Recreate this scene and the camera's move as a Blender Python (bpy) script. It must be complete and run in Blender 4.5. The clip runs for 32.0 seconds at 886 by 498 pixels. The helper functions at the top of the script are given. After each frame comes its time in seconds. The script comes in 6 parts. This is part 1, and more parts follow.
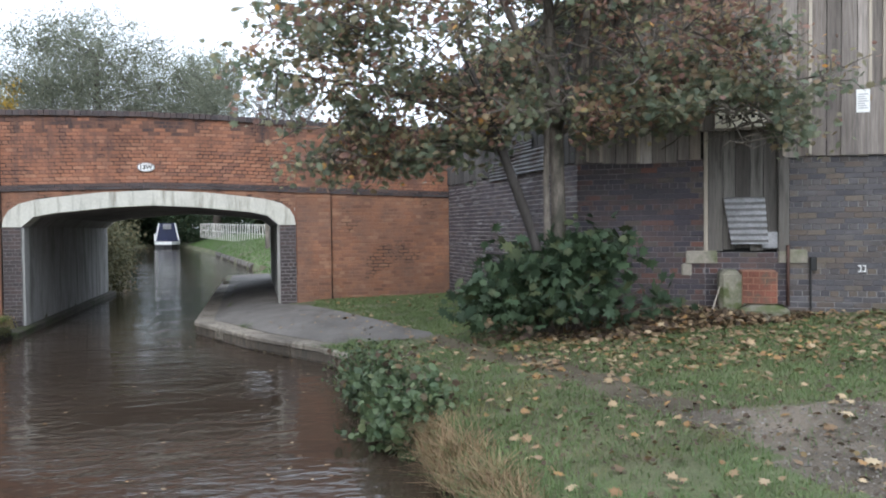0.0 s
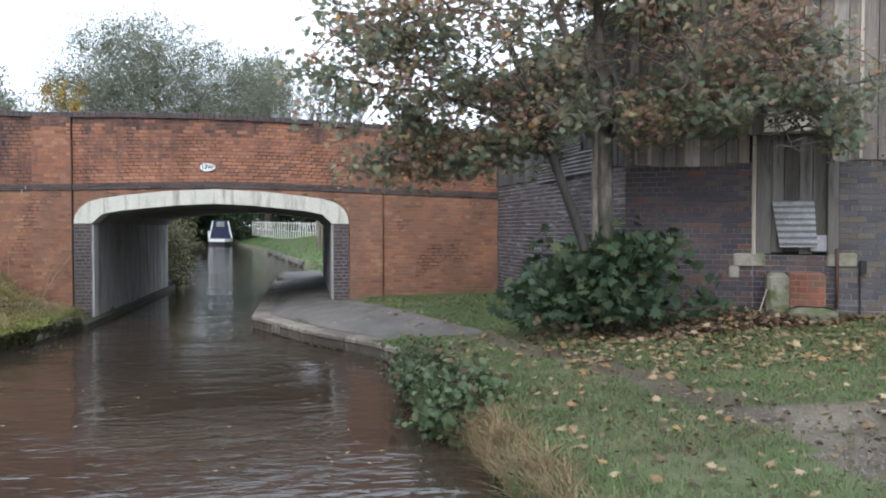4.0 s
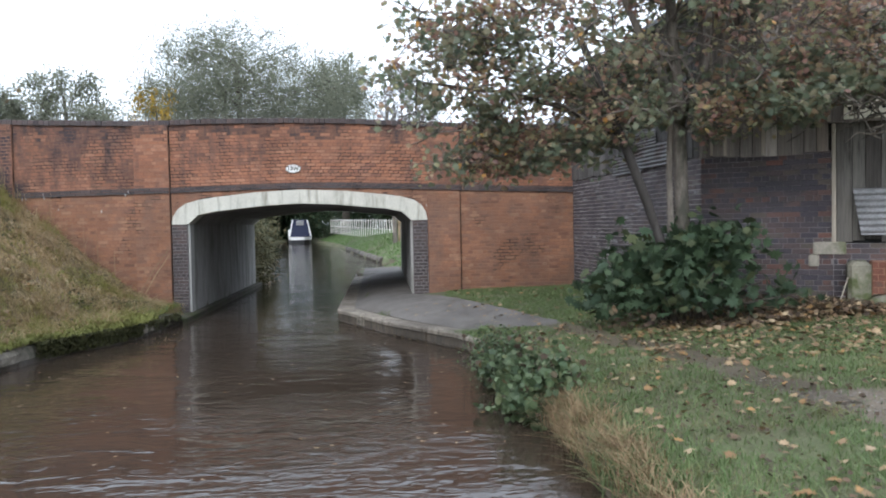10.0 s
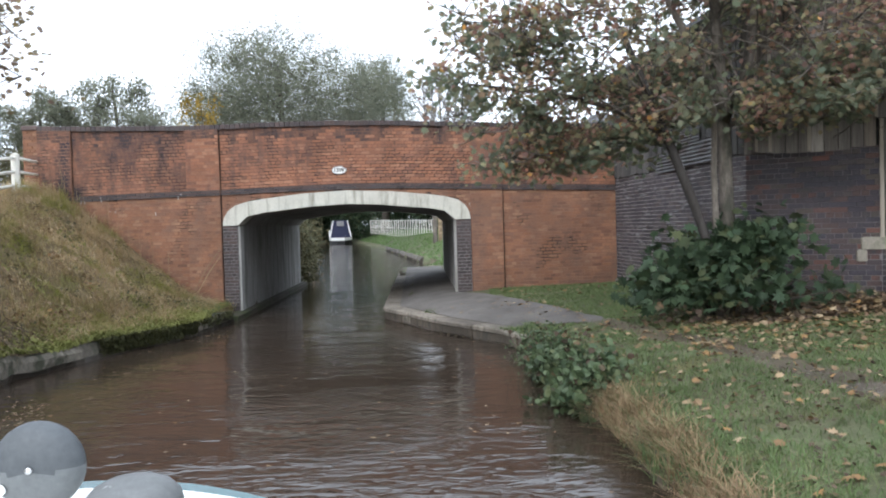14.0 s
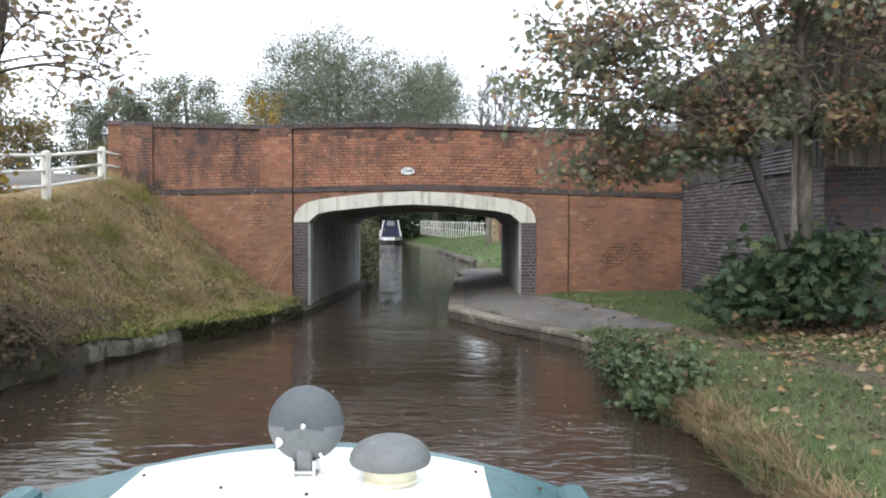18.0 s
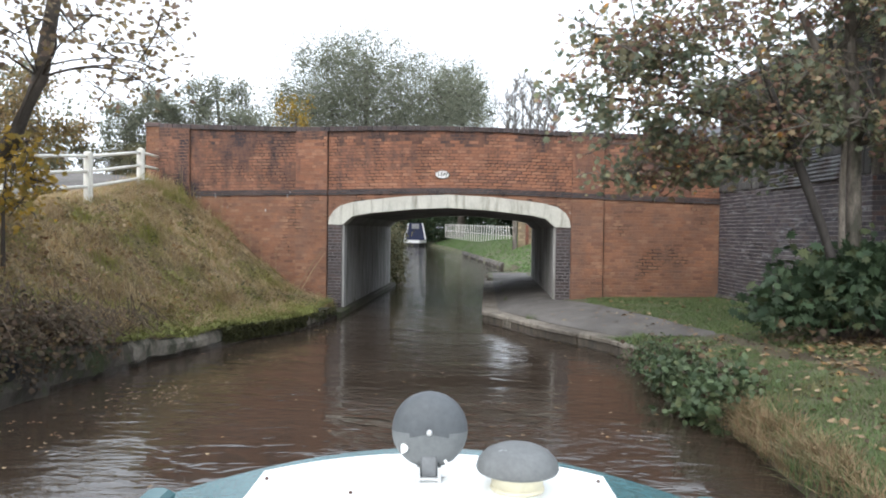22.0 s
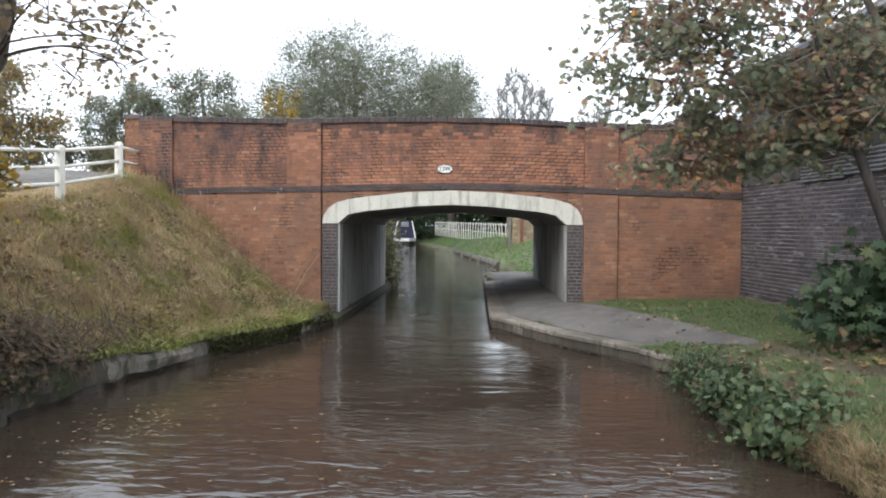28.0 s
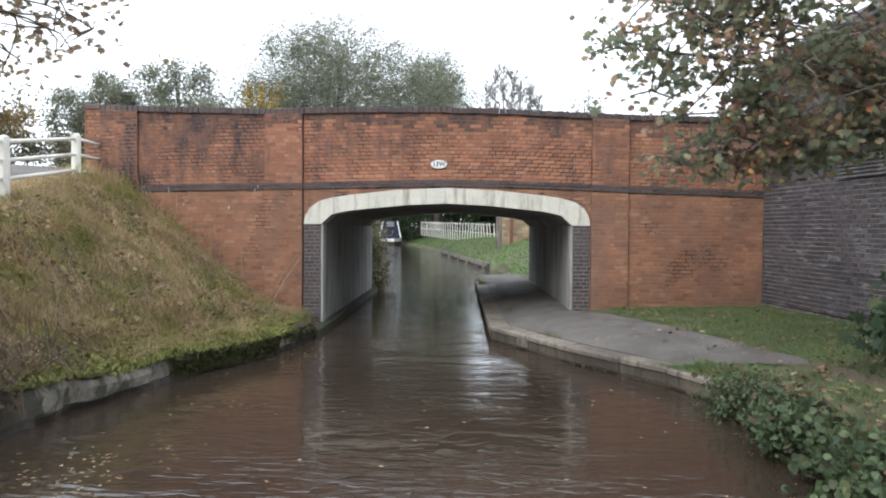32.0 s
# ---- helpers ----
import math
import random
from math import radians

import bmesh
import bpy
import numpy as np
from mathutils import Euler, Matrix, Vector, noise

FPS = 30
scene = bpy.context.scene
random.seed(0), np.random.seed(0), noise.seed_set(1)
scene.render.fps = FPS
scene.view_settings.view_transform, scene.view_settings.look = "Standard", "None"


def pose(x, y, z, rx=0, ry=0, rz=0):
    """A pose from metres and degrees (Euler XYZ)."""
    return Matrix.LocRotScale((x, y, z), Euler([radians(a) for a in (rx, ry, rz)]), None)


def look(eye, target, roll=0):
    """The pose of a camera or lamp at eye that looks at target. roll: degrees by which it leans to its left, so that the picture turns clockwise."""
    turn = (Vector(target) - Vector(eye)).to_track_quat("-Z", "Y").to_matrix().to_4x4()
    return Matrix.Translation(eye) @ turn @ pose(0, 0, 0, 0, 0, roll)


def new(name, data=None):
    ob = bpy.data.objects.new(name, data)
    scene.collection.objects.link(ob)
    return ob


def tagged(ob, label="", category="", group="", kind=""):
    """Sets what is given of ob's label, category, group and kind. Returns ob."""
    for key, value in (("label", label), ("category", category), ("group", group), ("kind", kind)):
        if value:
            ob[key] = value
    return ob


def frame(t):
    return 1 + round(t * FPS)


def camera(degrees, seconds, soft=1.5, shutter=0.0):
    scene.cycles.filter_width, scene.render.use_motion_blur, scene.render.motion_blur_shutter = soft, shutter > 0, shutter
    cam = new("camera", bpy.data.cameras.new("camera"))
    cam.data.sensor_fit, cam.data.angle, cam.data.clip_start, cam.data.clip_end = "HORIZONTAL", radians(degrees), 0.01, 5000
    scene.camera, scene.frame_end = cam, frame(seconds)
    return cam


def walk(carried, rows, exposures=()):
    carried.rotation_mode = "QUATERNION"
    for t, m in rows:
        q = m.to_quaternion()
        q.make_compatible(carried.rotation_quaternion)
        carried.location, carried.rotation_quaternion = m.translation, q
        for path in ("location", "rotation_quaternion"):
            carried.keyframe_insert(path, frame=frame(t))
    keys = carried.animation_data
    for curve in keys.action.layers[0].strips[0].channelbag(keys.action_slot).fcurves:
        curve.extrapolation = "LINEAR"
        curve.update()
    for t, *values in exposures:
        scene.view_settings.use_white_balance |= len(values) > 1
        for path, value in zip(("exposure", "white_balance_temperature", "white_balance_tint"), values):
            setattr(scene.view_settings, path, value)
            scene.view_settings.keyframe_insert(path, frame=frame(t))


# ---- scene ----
cam = camera(60.3, 32.0, soft=1.95)
PATH = [
    (0, (5.703, -16.57, 1.99), (6.084, -14.608, 1.937), -0.6),
    (0.5, (5.684, -16.659, 1.984), (6.052, -14.693, 1.931), -1.1),
    (1, (5.655, -16.705, 1.981), (6.006, -14.736, 1.929), -1.0),
    (1.5, (5.635, -16.737, 1.987), (5.969, -14.766, 1.936), -0.7),
    (2, (5.632, -16.781, 1.989), (5.948, -14.806, 1.937), -0.4),
    (2.5, (5.626, -16.806, 1.986), (5.923, -14.829, 1.934), -0.3),
    (3, (5.608, -16.833, 1.997), (5.888, -14.854, 1.944), -0.1),
    (3.5, (5.588, -16.867, 1.992), (5.856, -14.886, 1.94), 0.1),
    (5.5, (5.653, -17.007, 1.988), (5.863, -15.019, 1.931), -1.4),
    (6, (5.654, -17.042, 1.988), (5.845, -15.052, 1.929), -2.1),
    (6.5, (5.625, -17.074, 1.985), (5.801, -15.083, 1.925), -2.1),
    (7, (5.604, -17.109, 1.991), (5.766, -15.116, 1.931), -1.7),
    (7.5, (5.592, -17.149, 1.992), (5.741, -15.155, 1.934), -1.4),
    (8, (5.584, -17.206, 1.983), (5.721, -15.211, 1.924), -1.4),
    (8.5, (5.595, -17.234, 1.973), (5.716, -15.239, 1.914), -1.6),
    (9, (5.615, -17.272, 1.983), (5.719, -15.275, 1.922), -2.3),
    (9.5, (5.585, -17.304, 1.984), (5.67, -15.307, 1.924), -2.6),
    (10, (5.496, -17.329, 1.986), (5.562, -15.331, 1.923), -1.1),
    (10.5, (5.436, -17.358, 1.985), (5.485, -15.359, 1.922), 1.3),
    (11, (5.458, -17.39, 1.985), (5.491, -15.392, 1.924), 1.1),
    (11.5, (5.481, -17.416, 1.979), (5.499, -15.417, 1.919), -0.6),
    (12, (5.475, -17.452, 1.986), (5.477, -15.453, 1.923), -1.6),
    (12.5, (5.417, -17.48, 1.987), (5.409, -15.481, 1.924), -1.4),
    (13, (5.357, -17.504, 1.975), (5.341, -15.505, 1.915), -0.8),
    (13.5, (5.354, -17.545, 1.979), (5.332, -15.546, 1.918), -0.8),
    (14, (5.37, -17.576, 1.97), (5.336, -15.577, 1.909), -1.6),
    (14.5, (5.337, -17.599, 1.977), (5.277, -15.601, 1.915), -3.0),
    (16.5, (5.143, -17.734, 1.974), (5.026, -15.738, 1.917), -1.3),
    (17, (5.114, -17.773, 1.981), (4.981, -15.778, 1.923), -1.9),
    (17.5, (5.032, -17.823, 1.98), (4.887, -15.829, 1.923), -1.1),
    (18, (4.935, -17.866, 1.974), (4.782, -15.873, 1.92), 0.2),
    (18.5, (4.885, -17.902, 1.985), (4.725, -15.909, 1.932), 0.9),
    (19, (4.894, -17.937, 1.973), (4.721, -15.945, 1.927), 0.8),
    (19.5, (4.892, -17.941, 1.982), (4.703, -15.951, 1.935), 0.1),
    (20, (4.844, -17.953, 1.966), (4.644, -15.963, 1.92), -0.5),
    (20.5, (4.766, -17.955, 1.978), (4.56, -15.966, 1.931), -0.3),
    (21, (4.687, -17.952, 1.985), (4.48, -15.963, 1.939), 0.5),
    (21.5, (4.663, -17.927, 1.986), (4.454, -15.939, 1.941), 1.0),
    (22, (4.662, -17.878, 1.979), (4.451, -15.89, 1.933), 0.8),
    (22.5, (4.643, -17.833, 1.976), (4.437, -15.844, 1.929), 0.2),
    (23, (4.591, -17.786, 1.982), (4.393, -15.797, 1.935), -0.1),
    (23.5, (4.517, -17.726, 1.985), (4.325, -15.736, 1.939), 0.3),
    (24, (4.454, -17.646, 1.995), (4.267, -15.656, 1.949), 0.9),
    (24.5, (4.433, -17.566, 1.985), (4.248, -15.575, 1.94), 1.0),
    (25, (4.425, -17.467, 1.979), (4.238, -15.476, 1.935), 0.7),
    (25.5, (4.401, -17.366, 1.981), (4.212, -15.375, 1.935), 0.1),
    (27.5, (4.188, -16.883, 2.003), (4.01, -14.891, 1.951), 0.8),
    (28, (4.19, -16.713, 1.996), (4.012, -14.721, 1.944), 0.4),
    (28.5, (4.148, -16.543, 2.006), (3.976, -14.551, 1.951), 0.0),
    (29, (4.088, -16.385, 2.001), (3.919, -14.393, 1.946), 0.1),
    (29.5, (4.016, -16.211, 2.006), (3.85, -14.219, 1.952), 0.5),
    (30, (3.983, -16.026, 2.019), (3.826, -14.033, 1.966), 0.9),
    (30.5, (3.971, -15.825, 2.018), (3.817, -13.831, 1.964), 0.7),
    (31, (3.965, -15.626, 2.014), (3.815, -13.632, 1.961), 0.3),
    (31.5, (3.947, -15.429, 2.011), (3.8, -13.435, 1.96), 0.0),
    (32, (3.868, -15.226, 2.022), (3.731, -13.231, 1.97), 0.4),
]
TONE = [(0, 1.07, 5950, 10), (10, 1.07, 6000, 10), (14, 1.08, 6100, 10), (18, 1.08, 6300, 10), (32, 1.10, 6300, 10)]
walk(cam, [(t, look(eye, target, roll)) for t, eye, target, roll in PATH], TONE)

# ---- world, sun, exposure ----
world = bpy.data.worlds.new("overcast_sky")
scene.world = world
world.use_nodes = True
wn, wl = world.node_tree.nodes, world.node_tree.links
sky = wn.new("ShaderNodeTexSky")
sky.sky_type = "NISHITA"
sky.sun_disc = False
sky.sun_elevation, sky.sun_rotation = radians(38), radians(200)
sky.air_density, sky.dust_density = 1.0, 6.0
veil = wn.new("ShaderNodeMixRGB")
veil.inputs[0].default_value = 0.86
veil.inputs[2].default_value = (9.7, 10.4, 11.2, 1)
wl.new(sky.outputs[0], veil.inputs[1])
wl.new(veil.outputs[0], wn["Background"].inputs[0])
wn["Background"].inputs[1].default_value = 0.11
sun = new("sun", bpy.data.lights.new("sun", "SUN"))
sun.data.energy, sun.data.angle, sun.data.color = 0.7, radians(40), (1.0, 0.98, 0.95)
sun.rotation_euler = (radians(52), 0, radians(-20))

# ---- materials ----
def nd(nt, kind, operation="", blend_type=""):
    n = nt.nodes.new("ShaderNode" + kind)
    if operation:
        n.operation = operation
    if blend_type:
        n.blend_type = blend_type
    return n


def ramp_node(nt, cols, src):
    r = nd(nt, "ValToRGB")
    e = r.color_ramp.elements
    while len(e) < len(cols):
        e.new(0.5)
    for i, c in enumerate(cols):
        if len(c) == 4:
            e[i].position, e[i].color = c[0], (*c[1:], 1)
        else:
            e[i].position, e[i].color = i / max(1, len(cols) - 1), (*c, 1)
    nt.links.new(src, r.inputs[0])
    return r.outputs[0]


def noise_node(nt, scale, detail=4.0, rough=0.6, vec=None, stretch=None, distort=0.0):
    n = nd(nt, "TexNoise")
    n.inputs["Scale"].default_value, n.inputs["Detail"].default_value = scale, detail
    n.inputs["Roughness"].default_value, n.inputs["Distortion"].default_value = rough, distort
    if vec is not None:
        if stretch:
            m = nd(nt, "Mapping")
            m.inputs["Scale"].default_value = stretch
            nt.links.new(vec, m.inputs[0])
            vec = m.outputs[0]
        nt.links.new(vec, n.inputs["Vector"])
    return n.outputs[0]


def mixc(nt, mode, fac, a, b):
    m = nd(nt, "MixRGB", blend_type=mode)
    for i, v in ((0, fac), (1, a), (2, b)):
        if isinstance(v, (int, float)):
            m.inputs[i].default_value = v if i == 0 else (v, v, v, 1)
        elif isinstance(v, tuple):
            m.inputs[i].default_value = (*v, 1)
        else:
            nt.links.new(v, m.inputs[i])
    return m.outputs[0]


def material(name, cols, big=0.8, grain=40.0, vary=0.35, rough=0.85, metal=0.0, bump=0.3, pick=None, stain=None,
             stain_cols=None, stain_scale=1.2, stain_range=(0.5, 0.7), stretch=None, through_light=0.0, spec=0.3, bump_dist=0.01):
    """cols: colours over a slow noise, or, with pick="random", over each piece's random number."""
    m = bpy.data.materials.new(name)
    m.use_nodes = True
    nt = m.node_tree
    bs = nt.nodes["Principled BSDF"]
    pos = nd(nt, "NewGeometry")
    at = pos.outputs["Position"]
    if pick == "random":
        info = nd(nt, "ObjectInfo")
        add = nd(nt, "Math", operation="ADD")
        nt.links.new(info.outputs["Random"], add.inputs[0])
        nt.links.new(pos.outputs["Random Per Island"], add.inputs[1])
        fr = nd(nt, "Math", operation="FRACT")
        nt.links.new(add.outputs[0], fr.inputs[0])
        col = ramp_node(nt, cols, fr.outputs[0])
    else:
        col = ramp_node(nt, cols, noise_node(nt, big, 5, 0.6, at, stretch))
    slow = noise_node(nt, big * 0.6 + 0.3, 4, 0.6, at, stretch)
    g = noise_node(nt, grain, 5, 0.7, at, stretch)
    lo, hi = 1 - vary, 1 + vary * 0.6
    col = mixc(nt, "MULTIPLY", 1.0, col, ramp_node(nt, [(0.28, lo, lo, lo), (0.72, hi, hi, hi)], slow))
    lo, hi = 1 - vary * 0.8, 1 + vary * 0.5
    col = mixc(nt, "MULTIPLY", 1.0, col, ramp_node(nt, [(0.3, lo, lo, lo), (0.7, hi, hi, hi)], g))
    if stain:
        f = ramp_node(nt, [(stain_range[0], 0, 0, 0), (stain_range[1], 1, 1, 1)], noise_node(nt, stain_scale, 6, 0.65, at, stain_cols))
        col = mixc(nt, "MIX", f, col, stain)
    nt.links.new(col, bs.inputs["Base Color"])
    bs.inputs["Roughness"].default_value, bs.inputs["Metallic"].default_value = rough, metal
    bs.inputs["Specular IOR Level"].default_value = spec
    if bump:
        b = nd(nt, "Bump")
        b.inputs["Strength"].default_value, b.inputs["Distance"].default_value = bump, bump_dist
        nt.links.new(g, b.inputs["Height"])
        nt.links.new(b.outputs[0], bs.inputs["Normal"])
    if through_light:
        tr = nd(nt, "BsdfTranslucent")
        nt.links.new(col, tr.inputs[0])
        mx = nd(nt, "MixShader")
        mx.inputs[0].default_value = through_light
        nt.links.new(bs.outputs[0], mx.inputs[1])
        nt.links.new(tr.outputs[0], mx.inputs[2])
        nt.links.new(mx.outputs[0], nt.nodes["Material Output"].inputs[0])
    return m


BRICK = material("orange_brick", [(0.2612, 0.128, 0.0757), (0.2992, 0.15, 0.0883), (0.2327, 0.114, 0.0708), (0.3277, 0.185, 0.1145), (0.1805, 0.094, 0.065), (0.2802, 0.14, 0.0834), (0.2185, 0.122, 0.0834), (0.3087, 0.158, 0.0921)], big=0.7, grain=55, vary=0.36,
                 pick="random", stain=(0.15, 0.095, 0.072), stain_scale=1.1, stain_cols=(1.3, 1, 0.7), stain_range=(0.48, 0.72))
PARAPET = material("weathered_parapet_brick", [(0.2883, 0.1307, 0.0776), (0.3162, 0.1455, 0.0854), (0.2511, 0.1168, 0.0718), (0.3441, 0.1732, 0.1067), (0.186, 0.094, 0.066), (0.2976, 0.1366, 0.0815)], big=0.9, grain=55, vary=0.34,
                   pick="random", stain=(0.085, 0.058, 0.054), stain_scale=1.3, stain_range=(0.52, 0.72), stain_cols=(1.8, 1, 0.55))
MORTAR = material("lime_mortar", [(0.28, 0.15, 0.098), (0.23, 0.12, 0.08), (0.34, 0.20, 0.135)], big=1.5, grain=70, vary=0.3, stain=(0.025, 0.018, 0.016), stain_scale=0.85, stain_range=(0.545, 0.60))
SOOT_PARAPET = material("soot_stained_parapet_brick", [(0.2604, 0.1237, 0.0757), (0.2883, 0.1366, 0.0834), (0.2232, 0.1069, 0.0679), (0.3162, 0.1633, 0.1018), (0.1674, 0.0891, 0.064), (0.2697, 0.1287, 0.0776)], big=0.9, grain=55, vary=0.34,
                        pick="random", stain=(0.05, 0.038, 0.04), stain_scale=0.95, stain_range=(0.44, 0.60), stain_cols=(1.6, 1, 0.6))
GRIMED_BRICK = material("grimed_upper_brick", [(0.165, 0.084, 0.058), (0.195, 0.098, 0.066), (0.125, 0.069, 0.052), (0.225, 0.115, 0.075), (0.10, 0.06, 0.049), (0.15, 0.08, 0.057)], big=0.9, grain=55, vary=0.4,
                        pick="random", stain=(0.05, 0.04, 0.04), stain_scale=1.8, stain_range=(0.46, 0.66), stain_cols=(2.4, 1, 0.5))
OPEN_MORTAR = material("dark_open_mortar", [(0.23, 0.118, 0.076), (0.15, 0.08, 0.056), (0.28, 0.148, 0.098)], big=1.5, grain=70, vary=0.35, stain=(0.016, 0.013, 0.012), stain_scale=1.1, stain_range=(0.47, 0.54))
DARK_MORTAR = material("sooty_mortar", [(0.16, 0.15, 0.155), (0.27, 0.26, 0.26), (0.09, 0.082, 0.085)], big=2.0, grain=70, vary=0.4)
SMOKED_MORTAR = material("smoked_mortar", [(0.1323, 0.1215, 0.122), (0.1955, 0.1794, 0.1769), (0.092, 0.085, 0.0878)], big=2.0, grain=70, vary=0.4)
BLUE_BRICK = material("blue_engineering_brick", [(0.066, 0.053, 0.053), (0.082, 0.066, 0.064), (0.05, 0.041, 0.042), (0.10, 0.07, 0.063), (0.074, 0.058, 0.058)], big=1.2, grain=50, vary=0.34,
                      pick="random", rough=0.6)
SHED_BRICK = material("sooty_warehouse_brick", [(0.0632, 0.0606, 0.0665), (0.0759, 0.0711, 0.0754), (0.0506, 0.0485, 0.0547), (0.1011, 0.0808, 0.0665), (0.0674, 0.0647, 0.0717), (0.1264, 0.1051, 0.0813), (0.0927, 0.0728, 0.0606), (0.0716, 0.0687, 0.0739), (0.0885, 0.0808, 0.0776), (0.0548, 0.0509, 0.057)],
                      big=0.9, grain=45, vary=0.4, pick="random", rough=0.75, stain=(0.13, 0.125, 0.128), stain_scale=3.5, stain_cols=(0.6, 0.6, 2.2), stain_range=(0.56, 0.72))
SMOKED_BRICK = material("smoked_red_warehouse_brick", [(0.0631, 0.0555, 0.0673), (0.0838, 0.0671, 0.0714), (0.0542, 0.0488, 0.0612), (0.1133, 0.0747, 0.0673), (0.0709, 0.0613, 0.0714), (0.1084, 0.09, 0.0734), (0.0788, 0.0642, 0.0683), (0.0611, 0.0555, 0.0694), (0.0936, 0.0709, 0.0673), (0.1774, 0.0795, 0.0592)],
                        big=0.9, grain=45, vary=0.42, pick="random", rough=0.8, stain=(0.042, 0.04, 0.045), stain_scale=1.3, stain_cols=(1, 1, 1.6), stain_range=(0.5, 0.68))
SIDE_BRICK = material("bloomed_warehouse_brick", [(0.0744, 0.0627, 0.07), (0.0936, 0.0784, 0.0848), (0.0624, 0.0526, 0.0594), (0.114, 0.0941, 0.0954), (0.0792, 0.0661, 0.0731), (0.156, 0.1344, 0.1325), (0.108, 0.0806, 0.0742), (0.084, 0.0706, 0.0774), (0.126, 0.1075, 0.1081), (0.0672, 0.056, 0.0636)],
                      big=0.9, grain=45, vary=0.4, pick="random", rough=0.75, stain=(0.27, 0.26, 0.265), stain_scale=4.0, stain_cols=(0.5, 0.5, 3.2), stain_range=(0.57, 0.68))
RED_BRICK = material("red_brick", [(0.19, 0.075, 0.05), (0.16, 0.06, 0.042), (0.23, 0.10, 0.065)], big=2, grain=50, vary=0.4, pick="random", stain=(0.09, 0.075, 0.055), stain_scale=5, stain_range=(0.5, 0.68))
BANK_STONE = material("mossy_bank_stone", [(0.024, 0.02, 0.016), (0.042, 0.035, 0.028), (0.075, 0.064, 0.052), (0.032, 0.027, 0.021), (0.056, 0.047, 0.037)], big=1.6, grain=18, vary=0.5, bump=0.7, bump_dist=0.02,
                      stain=(0.035, 0.042, 0.018), stain_scale=2.4, stain_range=(0.48, 0.6))
PEBBLE = material("pale_pebble", [(0.16, 0.14, 0.12), (0.22, 0.195, 0.17), (0.10, 0.09, 0.08), (0.34, 0.31, 0.27)], pick="random", vary=0.2, grain=20, bump=0)
WHITE_RING = material("white_painted_concrete", [(0.49, 0.475, 0.415), (0.56, 0.545, 0.48), (0.43, 0.41, 0.35)], big=1.5, grain=30, vary=0.16, stain=(0.17, 0.155, 0.115), stain_scale=2.6,
                      stain_cols=(2.6, 1, 0.35), stain_range=(0.50, 0.74), rough=0.8)
# Whitewash darkened for light falloff inside the passage; the stains are grime.
TUNNEL_PAINT = material("grimy_shaded_whitewash", [(0.2651, 0.253, 0.2457), (0.3162, 0.3036, 0.2912), (0.2046, 0.1932, 0.1865)], big=1.2, grain=25, vary=0.28, stretch=(1, 2.0, 0.3), stain=(0.10, 0.092, 0.082),
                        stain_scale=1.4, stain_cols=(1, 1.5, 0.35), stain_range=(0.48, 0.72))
PALE_PAINT = material("pale_grey_masonry_paint", [(0.36, 0.35, 0.33), (0.42, 0.41, 0.385), (0.30, 0.29, 0.27)], big=1.2, grain=25, vary=0.25, stretch=(1, 2.0, 0.3), stain=(0.16, 0.15, 0.13), stain_scale=1.6, stain_cols=(1, 1.5, 0.35), stain_range=(0.5, 0.74))
CONCRETE = material("weathered_concrete", [(0.15, 0.13, 0.105), (0.21, 0.185, 0.15), (0.085, 0.075, 0.06)], big=2.2, grain=22, vary=0.5, stain=(0.055, 0.055, 0.038), stain_scale=2.6, stain_cols=(1, 1.6, 0.7), stain_range=(0.50, 0.60), bump=0.8, bump_dist=0.02)
KERB_STONE = material("worn_kerb_stone", [(0.215, 0.185, 0.15), (0.25, 0.22, 0.18), (0.175, 0.15, 0.125)], big=1.5, grain=30, vary=0.45, pick="random", bump=0.7, stain=(0.075, 0.065, 0.05), stain_scale=3.5, stain_cols=(2, 2, 0.5), stain_range=(0.50, 0.68))
FACE_STONE = material("grimy_kerb_face", [(0.1062, 0.0882, 0.0681), (0.1275, 0.105, 0.082), (0.085, 0.0697, 0.0541)], big=1.5, grain=30, vary=0.45, pick="random", bump=0.6, stain=(0.05, 0.045, 0.038), stain_scale=4, stain_cols=(2.5, 2.5, 0.4), stain_range=(0.5, 0.64))
WET_STONE = material("wet_canal_stone", [(0.10, 0.085, 0.07), (0.15, 0.13, 0.11), (0.075, 0.065, 0.052)], big=1.5, grain=30, vary=0.4, pick="random", bump=0.6, rough=0.6)
WET_FOOT = material("dark_wet_slimy_stone", [(0.022, 0.019, 0.015), (0.035, 0.029, 0.022), (0.016, 0.014, 0.011)], big=2.5, grain=25, vary=0.4, bump=0.5, rough=0.45)
PLINTH = material("sandstone_block", [(0.25, 0.225, 0.185), (0.32, 0.29, 0.24)], big=2, grain=30, vary=0.35, bump=0.4, stain=(0.11, 0.12, 0.06), stain_range=(0.47, 0.64))
MOSSY_BLOCK = material("mossy_old_concrete", [(0.17, 0.158, 0.118), (0.21, 0.195, 0.15), (0.125, 0.122, 0.08)], big=2.5, grain=30, vary=0.4, bump=0.6, stain=(0.075, 0.09, 0.035), stain_scale=4, stain_range=(0.47, 0.62))
ASPHALT = material("worn_asphalt", [(0.115, 0.104, 0.094), (0.145, 0.132, 0.12), (0.09, 0.081, 0.074)], big=1.4, grain=90, vary=0.34, bump=0.6, stain=(0.075, 0.066, 0.056), stain_scale=1.7, stain_range=(0.52, 0.72))
